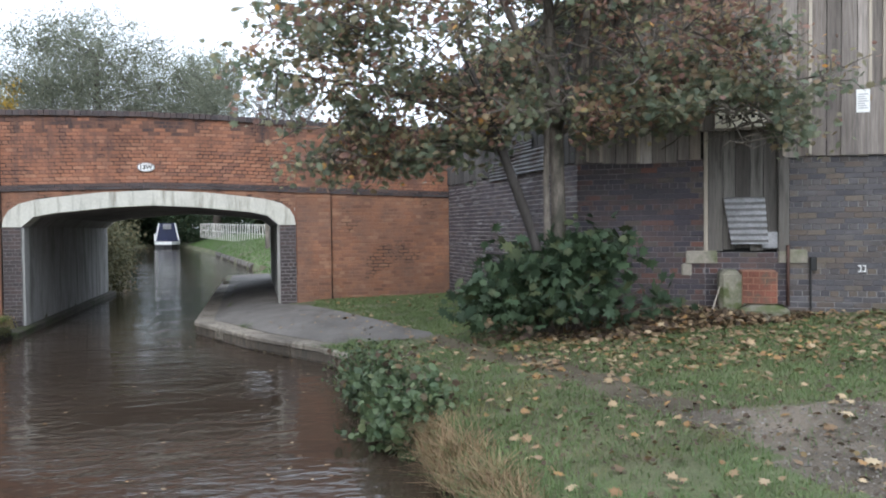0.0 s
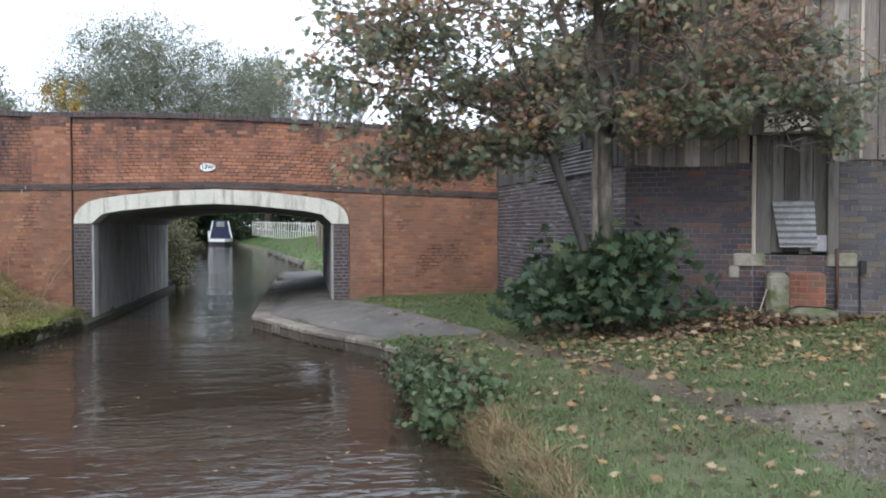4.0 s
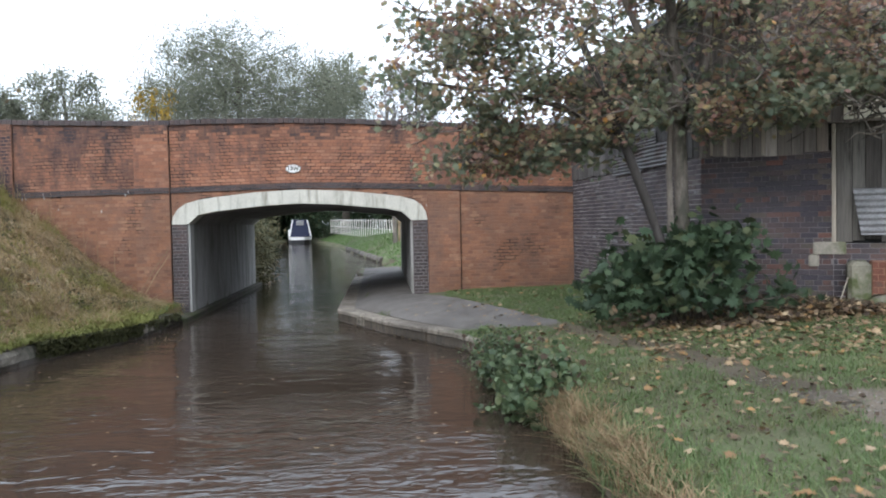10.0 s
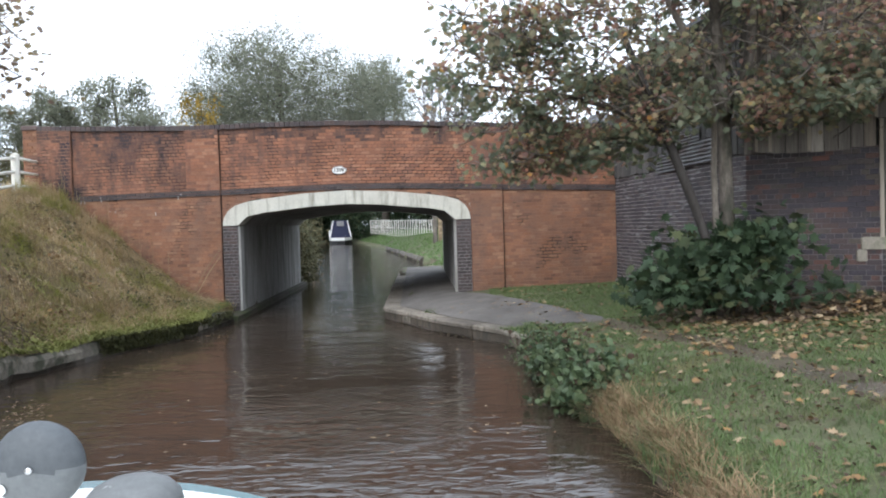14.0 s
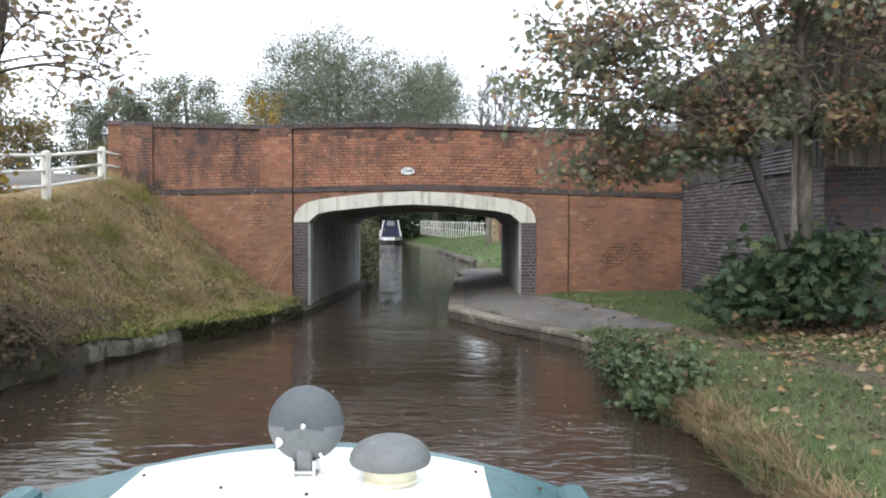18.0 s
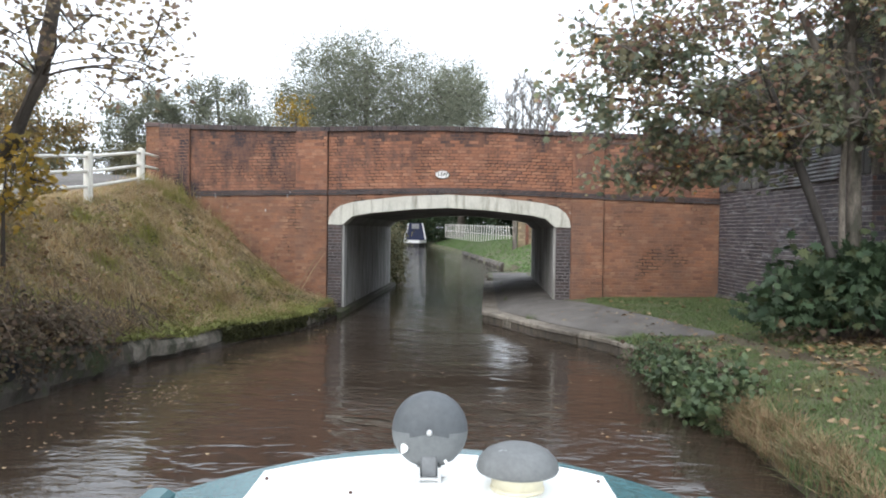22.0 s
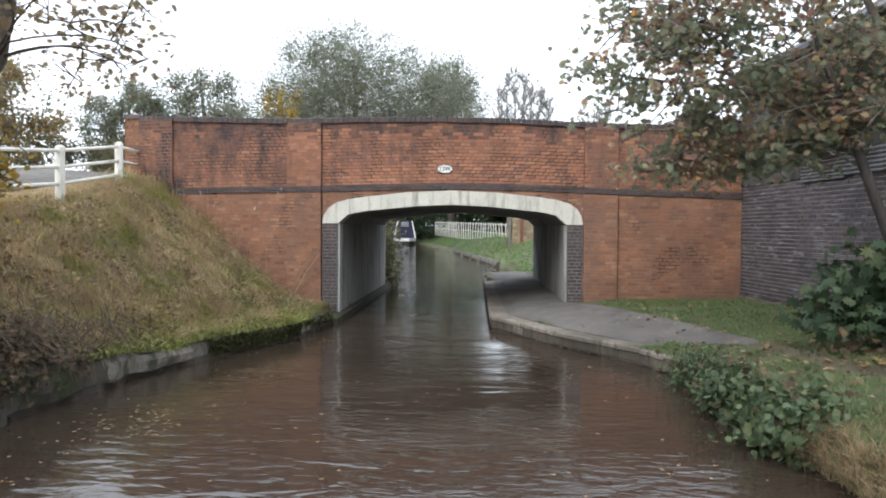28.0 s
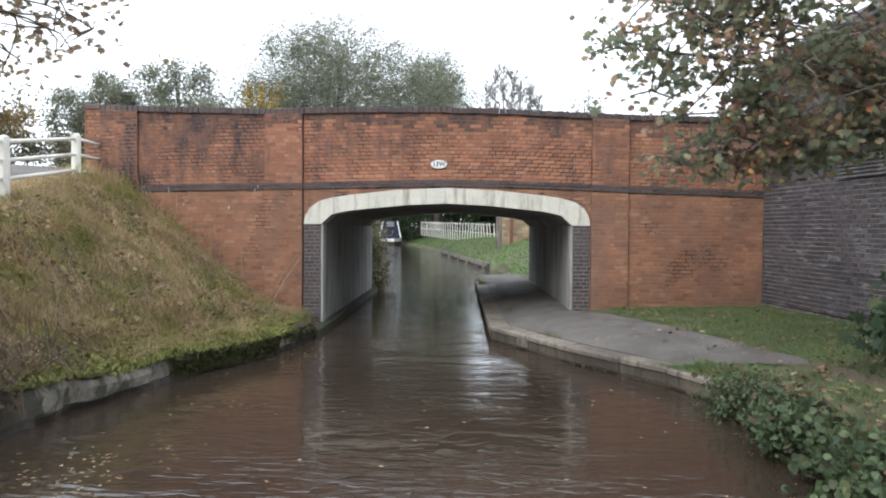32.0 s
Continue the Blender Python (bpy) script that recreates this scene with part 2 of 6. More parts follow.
GRASS_GROUND = material("grassy_earth", [(0.0832, 0.105, 0.0486), (0.1144, 0.135, 0.0626), (0.13, 0.11, 0.0702), (0.0728, 0.095, 0.0432)], big=1.1, grain=35, vary=0.4, bump=0.8, bump_dist=0.03)
GRAVEL = material("gravelly_mud", [(0.1281, 0.102, 0.0759), (0.1769, 0.144, 0.1092), (0.0915, 0.072, 0.0506)], big=1.6, grain=75, vary=0.6, bump=1.0, bump_dist=0.02)
DIRT = material("trodden_earth", [(0.085, 0.066, 0.044), (0.105, 0.085, 0.056), (0.07, 0.066, 0.036)], big=1.6, grain=50, vary=0.45, bump=0.7)
BANK_SOIL = material("bank_soil_and_thatch", [(0.1632, 0.1426, 0.063), (0.2112, 0.1656, 0.0893), (0.24, 0.1794, 0.1155), (0.1536, 0.1104, 0.0735)], big=0.9, grain=30, vary=0.4, bump=0.8, bump_dist=0.03)
MOSS = material("moss", [(0.2116, 0.2193, 0.06), (0.2576, 0.2652, 0.08), (0.1656, 0.1734, 0.05)], big=3, grain=60, vary=0.4, bump=0.8, bump_dist=0.02)
GRASS = material("grass_blade", [(0.1102, 0.1679, 0.0627), (0.1364, 0.1957, 0.0739), (0.1595, 0.2163, 0.084), (0.1154, 0.173, 0.0672), (0.1994, 0.2009, 0.0952)], pick="random", vary=0.3, grain=3, bump=0, through_light=0.3, rough=0.6,
                 stain=(0.21, 0.18, 0.085), stain_scale=1.5, stain_range=(0.54, 0.72))
FAR_GREEN = material("lush_far_grass", [(0.12, 0.20, 0.065), (0.15, 0.235, 0.08), (0.135, 0.215, 0.075)], pick="random", vary=0.2, grain=3, bump=0, through_light=0.3, rough=0.6)
DRY_GRASS = material("dry_grass_blade", [(0.5927, 0.4467, 0.2748), (0.4551, 0.3452, 0.1774), (0.635, 0.5076, 0.3549), (0.3493, 0.2944, 0.1259), (0.4763, 0.3147, 0.2061), (0.4234, 0.3249, 0.1488), (0.2964, 0.1929, 0.1259)], pick="random", vary=0.3, grain=3, bump=0, through_light=0.45, rough=0.7, stain=(0.24, 0.24, 0.065), stain_scale=1.3, stain_range=(0.50, 0.62))
REED = material("dead_reed", [(0.3432, 0.2322, 0.1344), (0.2552, 0.172, 0.1008), (0.4136, 0.301, 0.1764), (0.2112, 0.172, 0.084), (0.1936, 0.129, 0.0798), (0.2904, 0.2021, 0.1176)], pick="random", vary=0.3, grain=3, bump=0, through_light=0.2, rough=0.7)
DARK_MOSS = material("dark_wall_moss", [(0.045, 0.048, 0.018), (0.075, 0.075, 0.026), (0.035, 0.033, 0.016)], pick="random", vary=0.3, grain=20, bump=0)
BRAMBLE = material("bramble_twig", [(0.085, 0.064, 0.043), (0.14, 0.10, 0.066), (0.055, 0.043, 0.03)], pick="random", vary=0.3, grain=20, bump=0)
BARK = material("grey_sycamore_bark", [(0.13, 0.11, 0.095), (0.19, 0.165, 0.14), (0.09, 0.078, 0.066)], big=5, grain=30, vary=0.5, stretch=(1, 1, 0.3), bump=0.9, bump_dist=0.02, stain=(0.06, 0.058, 0.045), stain_scale=4, stain_cols=(1, 1, 0.4), stain_range=(0.5, 0.66))
TWIG = material("twig_bark", [(0.07, 0.058, 0.05), (0.10, 0.085, 0.07)], big=3, grain=25, vary=0.3, bump=0.3)
PALE_TWIG = material("pale_grey_twig", [(0.1768, 0.1666, 0.153), (0.2176, 0.204, 0.187)], big=1, grain=8, vary=0.2, bump=0)
LEAF_AUTUMN = material("autumn_sycamore_leaf", [(0, 0.2719, 0.297, 0.1763), (0.2, 0.383, 0.3538, 0.2056), (0.4, 0.4447, 0.3412, 0.2115), (0.54, 0.4077, 0.2655, 0.1821), (0.7, 0.3582, 0.2085, 0.1645), (0.85, 0.2964, 0.177, 0.147), (0.955, 0.2224, 0.1453, 0.1235), (0.98, 0.5188, 0.3919, 0.1527), (1, 0.7164, 0.3286, 0.088)],
                       pick="random", vary=0.25, big=0.5, grain=8, bump=0, through_light=0.56, rough=0.45)
LEAF_SYCAMORE = material("green_sycamore_leaf", [(0.1571, 0.1956, 0.1348), (0.1933, 0.2281, 0.1505), (0.2355, 0.2499, 0.1557), (0.1329, 0.1684, 0.1224), (0.2898, 0.2554, 0.1557), (0.1811, 0.2119, 0.1453), (0.3141, 0.2281, 0.1453)], pick="random", vary=0.25, big=0.5, grain=8, bump=0, through_light=0.54, rough=0.4)
LEAF_OLIVE = material("olive_bush_leaf", [(0.10, 0.10, 0.055), (0.13, 0.125, 0.065), (0.08, 0.085, 0.05), (0.18, 0.15, 0.08), (0.11, 0.115, 0.06)], pick="random", vary=0.25, grain=4, bump=0, through_light=0.25)
LAWN = material("lawn_blade", [(0.1223, 0.1814, 0.0669), (0.1529, 0.2066, 0.0809), (0.1376, 0.1915, 0.0712), (0.1936, 0.2016, 0.0971)], pick="random", vary=0.25, grain=3, bump=0, through_light=0.3, rough=0.6)
CLADDING = material("rusting_dark_cladding", [(0.07, 0.068, 0.072), (0.15, 0.148, 0.15), (0.045, 0.042, 0.043)], big=2.5, grain=25, vary=0.45, rough=0.7, stain=(0.06, 0.045, 0.04), stain_scale=3, stain_range=(0.48, 0.62))
DARK_STEM = material("dark_wet_stem", [(0.045, 0.04, 0.038), (0.065, 0.058, 0.052)], big=3, grain=25, vary=0.4, bump=0.6, stretch=(1, 1, 0.3))
LEAF_OCHRE = material("ochre_autumn_leaf", [(0.30, 0.21, 0.09), (0.24, 0.19, 0.10), (0.20, 0.185, 0.105), (0.36, 0.235, 0.09), (0.22, 0.16, 0.10)], pick="random", vary=0.2, grain=4, bump=0, through_light=0.35)
SIDE_MORTAR = material("bloomed_mortar", [(0.276, 0.2554, 0.2527), (0.4416, 0.4166, 0.3888), (0.1518, 0.1411, 0.1426)], big=1.6, grain=40, vary=0.5)
BRACKET = material("grey_lamp_bracket", [(0.16, 0.165, 0.17), (0.22, 0.225, 0.23)], big=10, grain=60, vary=0.2, metal=0.6, rough=0.45, bump=0)
LIME = material("lime_bloom", [(0.45, 0.43, 0.40), (0.58, 0.56, 0.53)], big=8, grain=60, vary=0.3, bump=0)
# Timber boards coloured dark to stand for shade on the side wall.
SHADE_BOARD = material("shade_darkened_timber_board", [(0.075, 0.07, 0.066), (0.10, 0.092, 0.085), (0.06, 0.055, 0.052)], pick="random", big=1.5, grain=22, vary=0.5, stretch=(3, 3, 0.12), bump=0.8, rough=0.9)
LEAF_GREEN = material("dark_green_leaf", [(0.041, 0.0656, 0.0391), (0.0513, 0.0814, 0.0435), (0.0616, 0.0934, 0.047), (0.039, 0.0616, 0.0374), (0.0873, 0.0994, 0.0452)], pick="random", vary=0.25, grain=8, bump=0, through_light=0.2, rough=0.62, spec=0.2)
LEAF_BUSH = material("ivy_green_leaf", [(0.07, 0.105, 0.052), (0.095, 0.13, 0.06), (0.08, 0.115, 0.056), (0.052, 0.082, 0.043), (0.105, 0.14, 0.066), (0.085, 0.125, 0.06), (0.12, 0.135, 0.062)], pick="random", vary=0.36, grain=8, bump=0, through_light=0.2, rough=0.5)
# Leaf colours lifted and greyed to put distance haze into the foliage.
LEAF_FAR = material("hazed_far_tree_leaf", [(0.2187, 0.2372, 0.1777), (0.2349, 0.2494, 0.1852), (0.2228, 0.2372, 0.1814), (0.2511, 0.2535, 0.1777), (0.2106, 0.2249, 0.1739)], pick="random", vary=0.2, grain=1, bump=0, through_light=0.5)
LEAF_YELLOW = material("yellow_autumn_leaf", [(0.34, 0.22, 0.04), (0.42, 0.27, 0.045), (0.26, 0.19, 0.05), (0.20, 0.17, 0.05)], pick="random", vary=0.2, grain=4, bump=0, through_light=0.35)
LEAF_BRONZE = material("bronze_autumn_leaf", [(0.20, 0.15, 0.12), (0.25, 0.175, 0.13), (0.28, 0.21, 0.12), (0.21, 0.18, 0.115), (0.34, 0.25, 0.11), (0.17, 0.125, 0.105)], pick="random", vary=0.2, grain=4, bump=0, through_light=0.3)
LEAF_DEAD = material("dead_bramble_leaf", [(0.065, 0.047, 0.036), (0.10, 0.07, 0.048), (0.075, 0.055, 0.042), (0.08, 0.078, 0.04), (0.13, 0.085, 0.06), (0.18, 0.13, 0.06)], pick="random", vary=0.25, grain=8, bump=0, through_light=0.2)
LITTER = material("fallen_leaf", [(0.3647, 0.2694, 0.1589), (0.1971, 0.1254, 0.0669), (0.4337, 0.3344, 0.2091), (0.138, 0.0836, 0.0502), (0.3252, 0.1858, 0.0711), (0.1084, 0.0669, 0.0418), (0.3154, 0.2322, 0.1338), (0.2365, 0.1533, 0.0836), (0.1676, 0.1068, 0.0627)], pick="random", vary=0.25, grain=15, bump=0, rough=0.7)
BOARD = material("silvered_timber_board", [(0.225, 0.195, 0.172), (0.295, 0.262, 0.235), (0.17, 0.147, 0.13), (0.345, 0.31, 0.28), (0.24, 0.20, 0.165)], pick="random", big=1.5, grain=22, vary=0.55, stretch=(3, 3, 0.12), bump=0.8, rough=0.9, stain=(0.09, 0.08, 0.079), stain_scale=1.6, stain_cols=(3, 3, 0.3), stain_range=(0.56, 0.72))
BATTEN = material("pale_cover_batten", [(0.38, 0.33, 0.27), (0.30, 0.26, 0.21), (0.44, 0.39, 0.32)], pick="random", big=1.5, grain=22, vary=0.35, stretch=(3, 3, 0.12), bump=0.4)
DOOR_BOARD = material("grey_door_board", [(0.1275, 0.1162, 0.104), (0.17, 0.1577, 0.14), (0.0935, 0.083, 0.0736)], pick="random", big=1.5, grain=22, vary=0.5, stretch=(3, 3, 0.12), bump=0.8, stain=(0.05, 0.045, 0.04), stain_scale=2.0, stain_cols=(4, 4, 0.5), stain_range=(0.55, 0.68))
GALV = material("galvanised_sheet", [(0.22, 0.22, 0.225), (0.29, 0.29, 0.295), (0.16, 0.16, 0.165)], big=3, grain=30, vary=0.35, metal=0.4, rough=0.55, bump=0.1)
RUST = material("rusty_iron", [(0.10, 0.05, 0.035), (0.06, 0.04, 0.035)], big=6, grain=50, vary=0.4)
SLATE = material("grey_roof_slate", [(0.10, 0.10, 0.11), (0.14, 0.14, 0.15)], big=2, grain=30, vary=0.3)
SIGN_WHITE = material("white_sign_paint", [(0.74, 0.74, 0.72), (0.80, 0.80, 0.78)], big=4, grain=30, vary=0.08, bump=0, rough=0.5)
SIGN_CREAM = material("cream_sign_paint", [(0.62, 0.58, 0.46), (0.70, 0.66, 0.54)], big=4, grain=30, vary=0.12, bump=0)
BLACK_PAINT = material("black_paint", [(0.015, 0.015, 0.015), (0.022, 0.022, 0.022)], big=4, grain=30, vary=0.2, bump=0, rough=0.5)
GREY_PRINT = material("grey_print", [(0.32, 0.33, 0.35), (0.38, 0.38, 0.40)], big=4, grain=30, vary=0.1, bump=0)
FENCE_WHITE = material("white_fence_paint", [(0.66, 0.64, 0.57), (0.74, 0.72, 0.66)], big=3, grain=40, vary=0.18, stain=(0.34, 0.33, 0.26), stain_range=(0.58, 0.75), stain_scale=6)
STONE_TAN = material("tan_stone", [(0.27, 0.205, 0.13), (0.34, 0.265, 0.17), (0.20, 0.15, 0.095), (0.24, 0.19, 0.13)], pick="random", big=1.5, grain=20, vary=0.35)
ROOF_WHITE = material("white_roof_paint", [(0.83, 0.84, 0.80), (0.86, 0.87, 0.84)], big=2, grain=25, vary=0.05, bump=0.05, rough=0.4, spec=0.4)
TEAL = material("teal_boat_paint", [(0.035, 0.10, 0.11), (0.045, 0.12, 0.13)], big=2, grain=25, vary=0.15, bump=0.05, rough=0.25, spec=0.5)
LAMP_GREY = material("faded_grey_lamp_shell", [(0.085, 0.092, 0.10), (0.10, 0.108, 0.115)], big=10, grain=60, vary=0.18, bump=0.05, rough=0.55)
LAMP_LIGHT = material("pale_grey_lamp_shell", [(0.15, 0.16, 0.165), (0.17, 0.178, 0.18)], big=10, grain=60, vary=0.18, bump=0.05, rough=0.5)
VENT_GREY = material("grey_vent_cap", [(0.13, 0.135, 0.135), (0.16, 0.165, 0.165)], big=12, grain=60, vary=0.2, bump=0.1, rough=0.55, stain=(0.35, 0.36, 0.36), stain_scale=22, stain_range=(0.64, 0.72))
CREAM = material("cream_enamel", [(0.70, 0.64, 0.46), (0.76, 0.71, 0.55)], big=10, grain=40, vary=0.1, bump=0, rough=0.4)
CHROME = material("dull_chrome", [(0.60, 0.60, 0.60), (0.70, 0.70, 0.70)], big=10, grain=60, vary=0.1, metal=1.0, rough=0.3, bump=0)
BLUE_PAINT = material("navy_boat_paint", [(0.007, 0.011, 0.04), (0.010, 0.015, 0.052)], big=2, grain=20, vary=0.15, bump=0, rough=0.35)
HULL_BLACK = material("black_hull_paint", [(0.012, 0.012, 0.014), (0.02, 0.02, 0.022)], big=2, grain=20, vary=0.25, bump=0, rough=0.5)
# Near-black that stands for the shade in gaps and openings.
DARK_VOID = material("black_void_shade", [(0.01, 0.01, 0.01), (0.014, 0.013, 0.012)], big=3, grain=20, vary=0.2, bump=0)


def water_material():
    m = bpy.data.materials.new("murky_canal_water")
    m.use_nodes = True
    nt = m.node_tree
    bs = nt.nodes["Principled BSDF"]
    at = nd(nt, "NewGeometry").outputs["Position"]
    col = ramp_node(nt, [(0.3, 0.031, 0.022, 0.016), (0.7, 0.044, 0.032, 0.023)], noise_node(nt, 0.35, 4, 0.6, at))
    nt.links.new(col, bs.inputs["Base Color"])
    bs.inputs["Roughness"].default_value, bs.inputs["IOR"].default_value = 0.05, 1.33
    bs.inputs["Specular IOR Level"].default_value = 0.5
    a = noise_node(nt, 1.0, 2, 0.5, at, (1.2, 2.4, 1), 1.0)
    b = noise_node(nt, 1.0, 3, 0.55, at, (3.6, 9.0, 1), 0.5)
    calm = ramp_node(nt, [(0.42, 0.10, 0.10, 0.10), (0.66, 1, 1, 1)], noise_node(nt, 0.55, 4, 0.6, at, (0.7, 1.5, 1), 0.8))
    b = mixc(nt, "MULTIPLY", 1.0, b, calm)
    mx = mixc(nt, "MIX", 0.55, a, b)
    bm_ = nd(nt, "Bump")
    bm_.inputs["Strength"].default_value, bm_.inputs["Distance"].default_value = 0.6, 0.046
    nt.links.new(mx, bm_.inputs["Height"])
    nt.links.new(bm_.outputs[0], bs.inputs["Normal"])
    return m


WATER = water_material()

# ---- mesh helpers ----
rng = np.random.default_rng(7)


def mesh_of(name, verts, faces, mat, smooth=False):
    me = bpy.data.meshes.new(name)
    me.from_pydata([tuple(v) for v in verts] if not isinstance(verts, np.ndarray) else verts.tolist(), [], faces if not isinstance(faces, np.ndarray) else faces.tolist())
    me.materials.append(mat)
    if smooth:
        me.polygons.foreach_set("use_smooth", [True] * len(me.polygons))
    me.update()
    return me


def place(name, me, parent=None, label="", category="", kind="", group="", m=None):
    ob = new(name, me)
    if parent is not None:
        ob.parent = parent
    if m is not None:
        ob.matrix_basis = m
    return tagged(ob, label, category, group, kind)


def thing(name, label, category, m=None, group="", kind=""):
    ob = new(name)
    ob.empty_display_size = 0.1
    if m is not None:
        ob.matrix_basis = m
    return tagged(ob, label, category, group, kind)


def part(name, vf, mat, parent, label="", smooth=False, kind="", m=None):
    return place(name, mesh_of(name, vf[0], vf[1], mat, smooth), parent, label, kind=kind, m=m)


def box(x0, x1, y0, y1, z0, z1, bev=0.0):
    """Box, with its vertical and top edges chamfered by bev."""
    if not bev:
        v = [(x, y, z) for z in (z0, z1) for x, y in ((x0, y0), (x1, y0), (x1, y1), (x0, y1))]
        f = [(3, 2, 1, 0), (4, 5, 6, 7), (0, 1, 5, 4), (1, 2, 6, 5), (2, 3, 7, 6), (3, 0, 4, 7)]
        return v, f
    b = bev
    ring = [(x0 + b, y0), (x1 - b, y0), (x1, y0 + b), (x1, y1 - b), (x1 - b, y1), (x0 + b, y1), (x0, y1 - b), (x0, y0 + b)]
    cx, cy = (x0 + x1) / 2, (y0 + y1) / 2
    top = [(x - b * (1 if x > cx else -1), y - b * (1 if y > cy else -1)) for x, y in ring]
    v = [(x, y, z0) for x, y in ring] + [(x, y, z1 - b) for x, y in ring] + [(x, y, z1) for x, y in top]
    f = [tuple(range(7, -1, -1)), tuple(range(16, 24))]
    for k in (0, 8):
        f += [(k + i, k + (i + 1) % 8, k + 8 + (i + 1) % 8, k + 8 + i) for i in range(8)]
    return v, f


def join(*vfs):
    v, f = [], []
    for a, b in vfs:
        n = len(v)
        v += list(a)
        f += [tuple(i + n for i in q) for q in b]
    return v, f


def turned(vf, m):
    return [tuple(m @ Vector(p)) for p in vf[0]], vf[1]


def lathe(profile, n=20, centre=(0, 0)):
    v, f = [], []
    for r, z in profile:
        v += [(centre[0] + r * math.cos(2 * math.pi * i / n), centre[1] + r * math.sin(2 * math.pi * i / n), z) for i in range(n)]
    for k in range(len(profile) - 1):
        f += [(k * n + i, k * n + (i + 1) % n, (k + 1) * n + (i + 1) % n, (k + 1) * n + i) for i in range(n)]
    f += [tuple(range(n - 1, -1, -1)), tuple(range((len(profile) - 1) * n, len(profile) * n))]
    return v, f


def tube(pts, radii, n=8):
    """A round, tapering tube along points."""
    v, f = [], []
    pts = [Vector(p) for p in pts]
    for k, p in enumerate(pts):
        d = (pts[min(k + 1, len(pts) - 1)] - pts[max(k - 1, 0)]).normalized()
        a = d.orthogonal().normalized() if abs(d.z) > 0.95 else d.cross(Vector((0, 0, 1))).normalized()
        b = d.cross(a)
        v += [tuple(p + (a * math.cos(2 * math.pi * i / n) + b * math.sin(2 * math.pi * i / n)) * radii[k]) for i in range(n)]
    for k in range(len(pts) - 1):
        f += [(k * n + i, k * n + (i + 1) % n, (k + 1) * n + (i + 1) % n, (k + 1) * n + i) for i in range(n)]
    f += [tuple(range(n - 1, -1, -1)), tuple(range((len(pts) - 1) * n, len(pts) * n))]
    return v, f


def prism(outline, y0, y1):
    """An outline in x and z, given thickness along y."""
    n = len(outline)
    v = [(x, y0, z) for x, z in outline] + [(x, y1, z) for x, z in outline]
    f = [tuple(range(n)), tuple(range(2 * n - 1, n - 1, -1))]
    f += [(i, i + n, (i + 1) % n + n, (i + 1) % n) for i in range(n)]
    return v, f


def lerp(x, table):
    return float(np.interp(x, [a for a, _ in table], [b for _, b in table]))


MAPLE = [(0, -0.42), (0.10, -0.20), (0.36, -0.38), (0.27, -0.10), (0.57, 0.03), (0.29, 0.11), (0.34, 0.35), (0.12, 0.25), (0, 0.57), (-0.13, 0.24), (-0.36, 0.33), (-0.29, 0.10), (-0.55, 0.02), (-0.28, -0.12), (-0.35, -0.37), (-0.10, -0.20)]
HAZEL = [(0, -0.40), (0.24, -0.46), (0.43, -0.22), (0.42, 0.08), (0.33, 0.20), (0.22, 0.36), (0.06, 0.40), (0, 0.56), (-0.09, 0.40), (-0.24, 0.34), (-0.36, 0.18), (-0.44, 0.04), (-0.42, -0.22), (-0.22, -0.45)]
OVAL = [(0, -0.5), (0.28, -0.2), (0.30, 0.12), (0, 0.5), (-0.30, 0.12), (-0.28, -0.2)]
KITE = [(0, -0.5), (0.32, 0.0), (0, 0.5), (-0.32, 0.0)]
STAR = [(0, -0.45), (0.35, -0.3), (0.45, 0.1), (0.15, 0.2), (0, 0.52), (-0.15, 0.2), (-0.45, 0.1), (-0.35, -0.3)]


def leaf_cloud(pos, size, shape, flat=0.0, droop=0.5, seed=1):
    """Leaves at the given places: verts and faces. flat: 1 lays them down; droop: how far the tips hang."""
    r = np.random.default_rng(seed)
    n, k = len(pos), len(shape)
    s = np.array([(x, y, -0.25 * abs(x) - 0.12 * y * y) for x, y in shape])
    s = s[None] * (size * r.uniform(0.6, 1.3, (n, 1, 1)))
    yaw = r.uniform(0, 2 * np.pi, n)
    tilt = r.normal(droop, 0.6, n) * (1 - flat)
    rollv = r.normal(0, 0.5, n) * (1 - flat)
    cy, sy, ct, st, cr, sr = np.cos(yaw), np.sin(yaw), np.cos(tilt), np.sin(tilt), np.cos(rollv), np.sin(rollv)
    z0 = np.zeros(n)
    o = np.ones(n)
    ry = np.stack([np.stack([cr, z0, sr], -1), np.stack([z0, o, z0], -1), np.stack([-sr, z0, cr], -1)], 1)
    rx = np.stack([np.stack([o, z0, z0], -1), np.stack([z0, ct, st], -1), np.stack([z0, -st, ct], -1)], 1)
    rz = np.stack([np.stack([cy, -sy, z0], -1), np.stack([sy, cy, z0], -1), np.stack([z0, z0, o], -1)], 1)
    v = np.einsum("nij,nkj->nki", rz @ rx @ ry, s) + np.asarray(pos)[:, None, :]
    return v.reshape(-1, 3), np.arange(n * k).reshape(n, k)


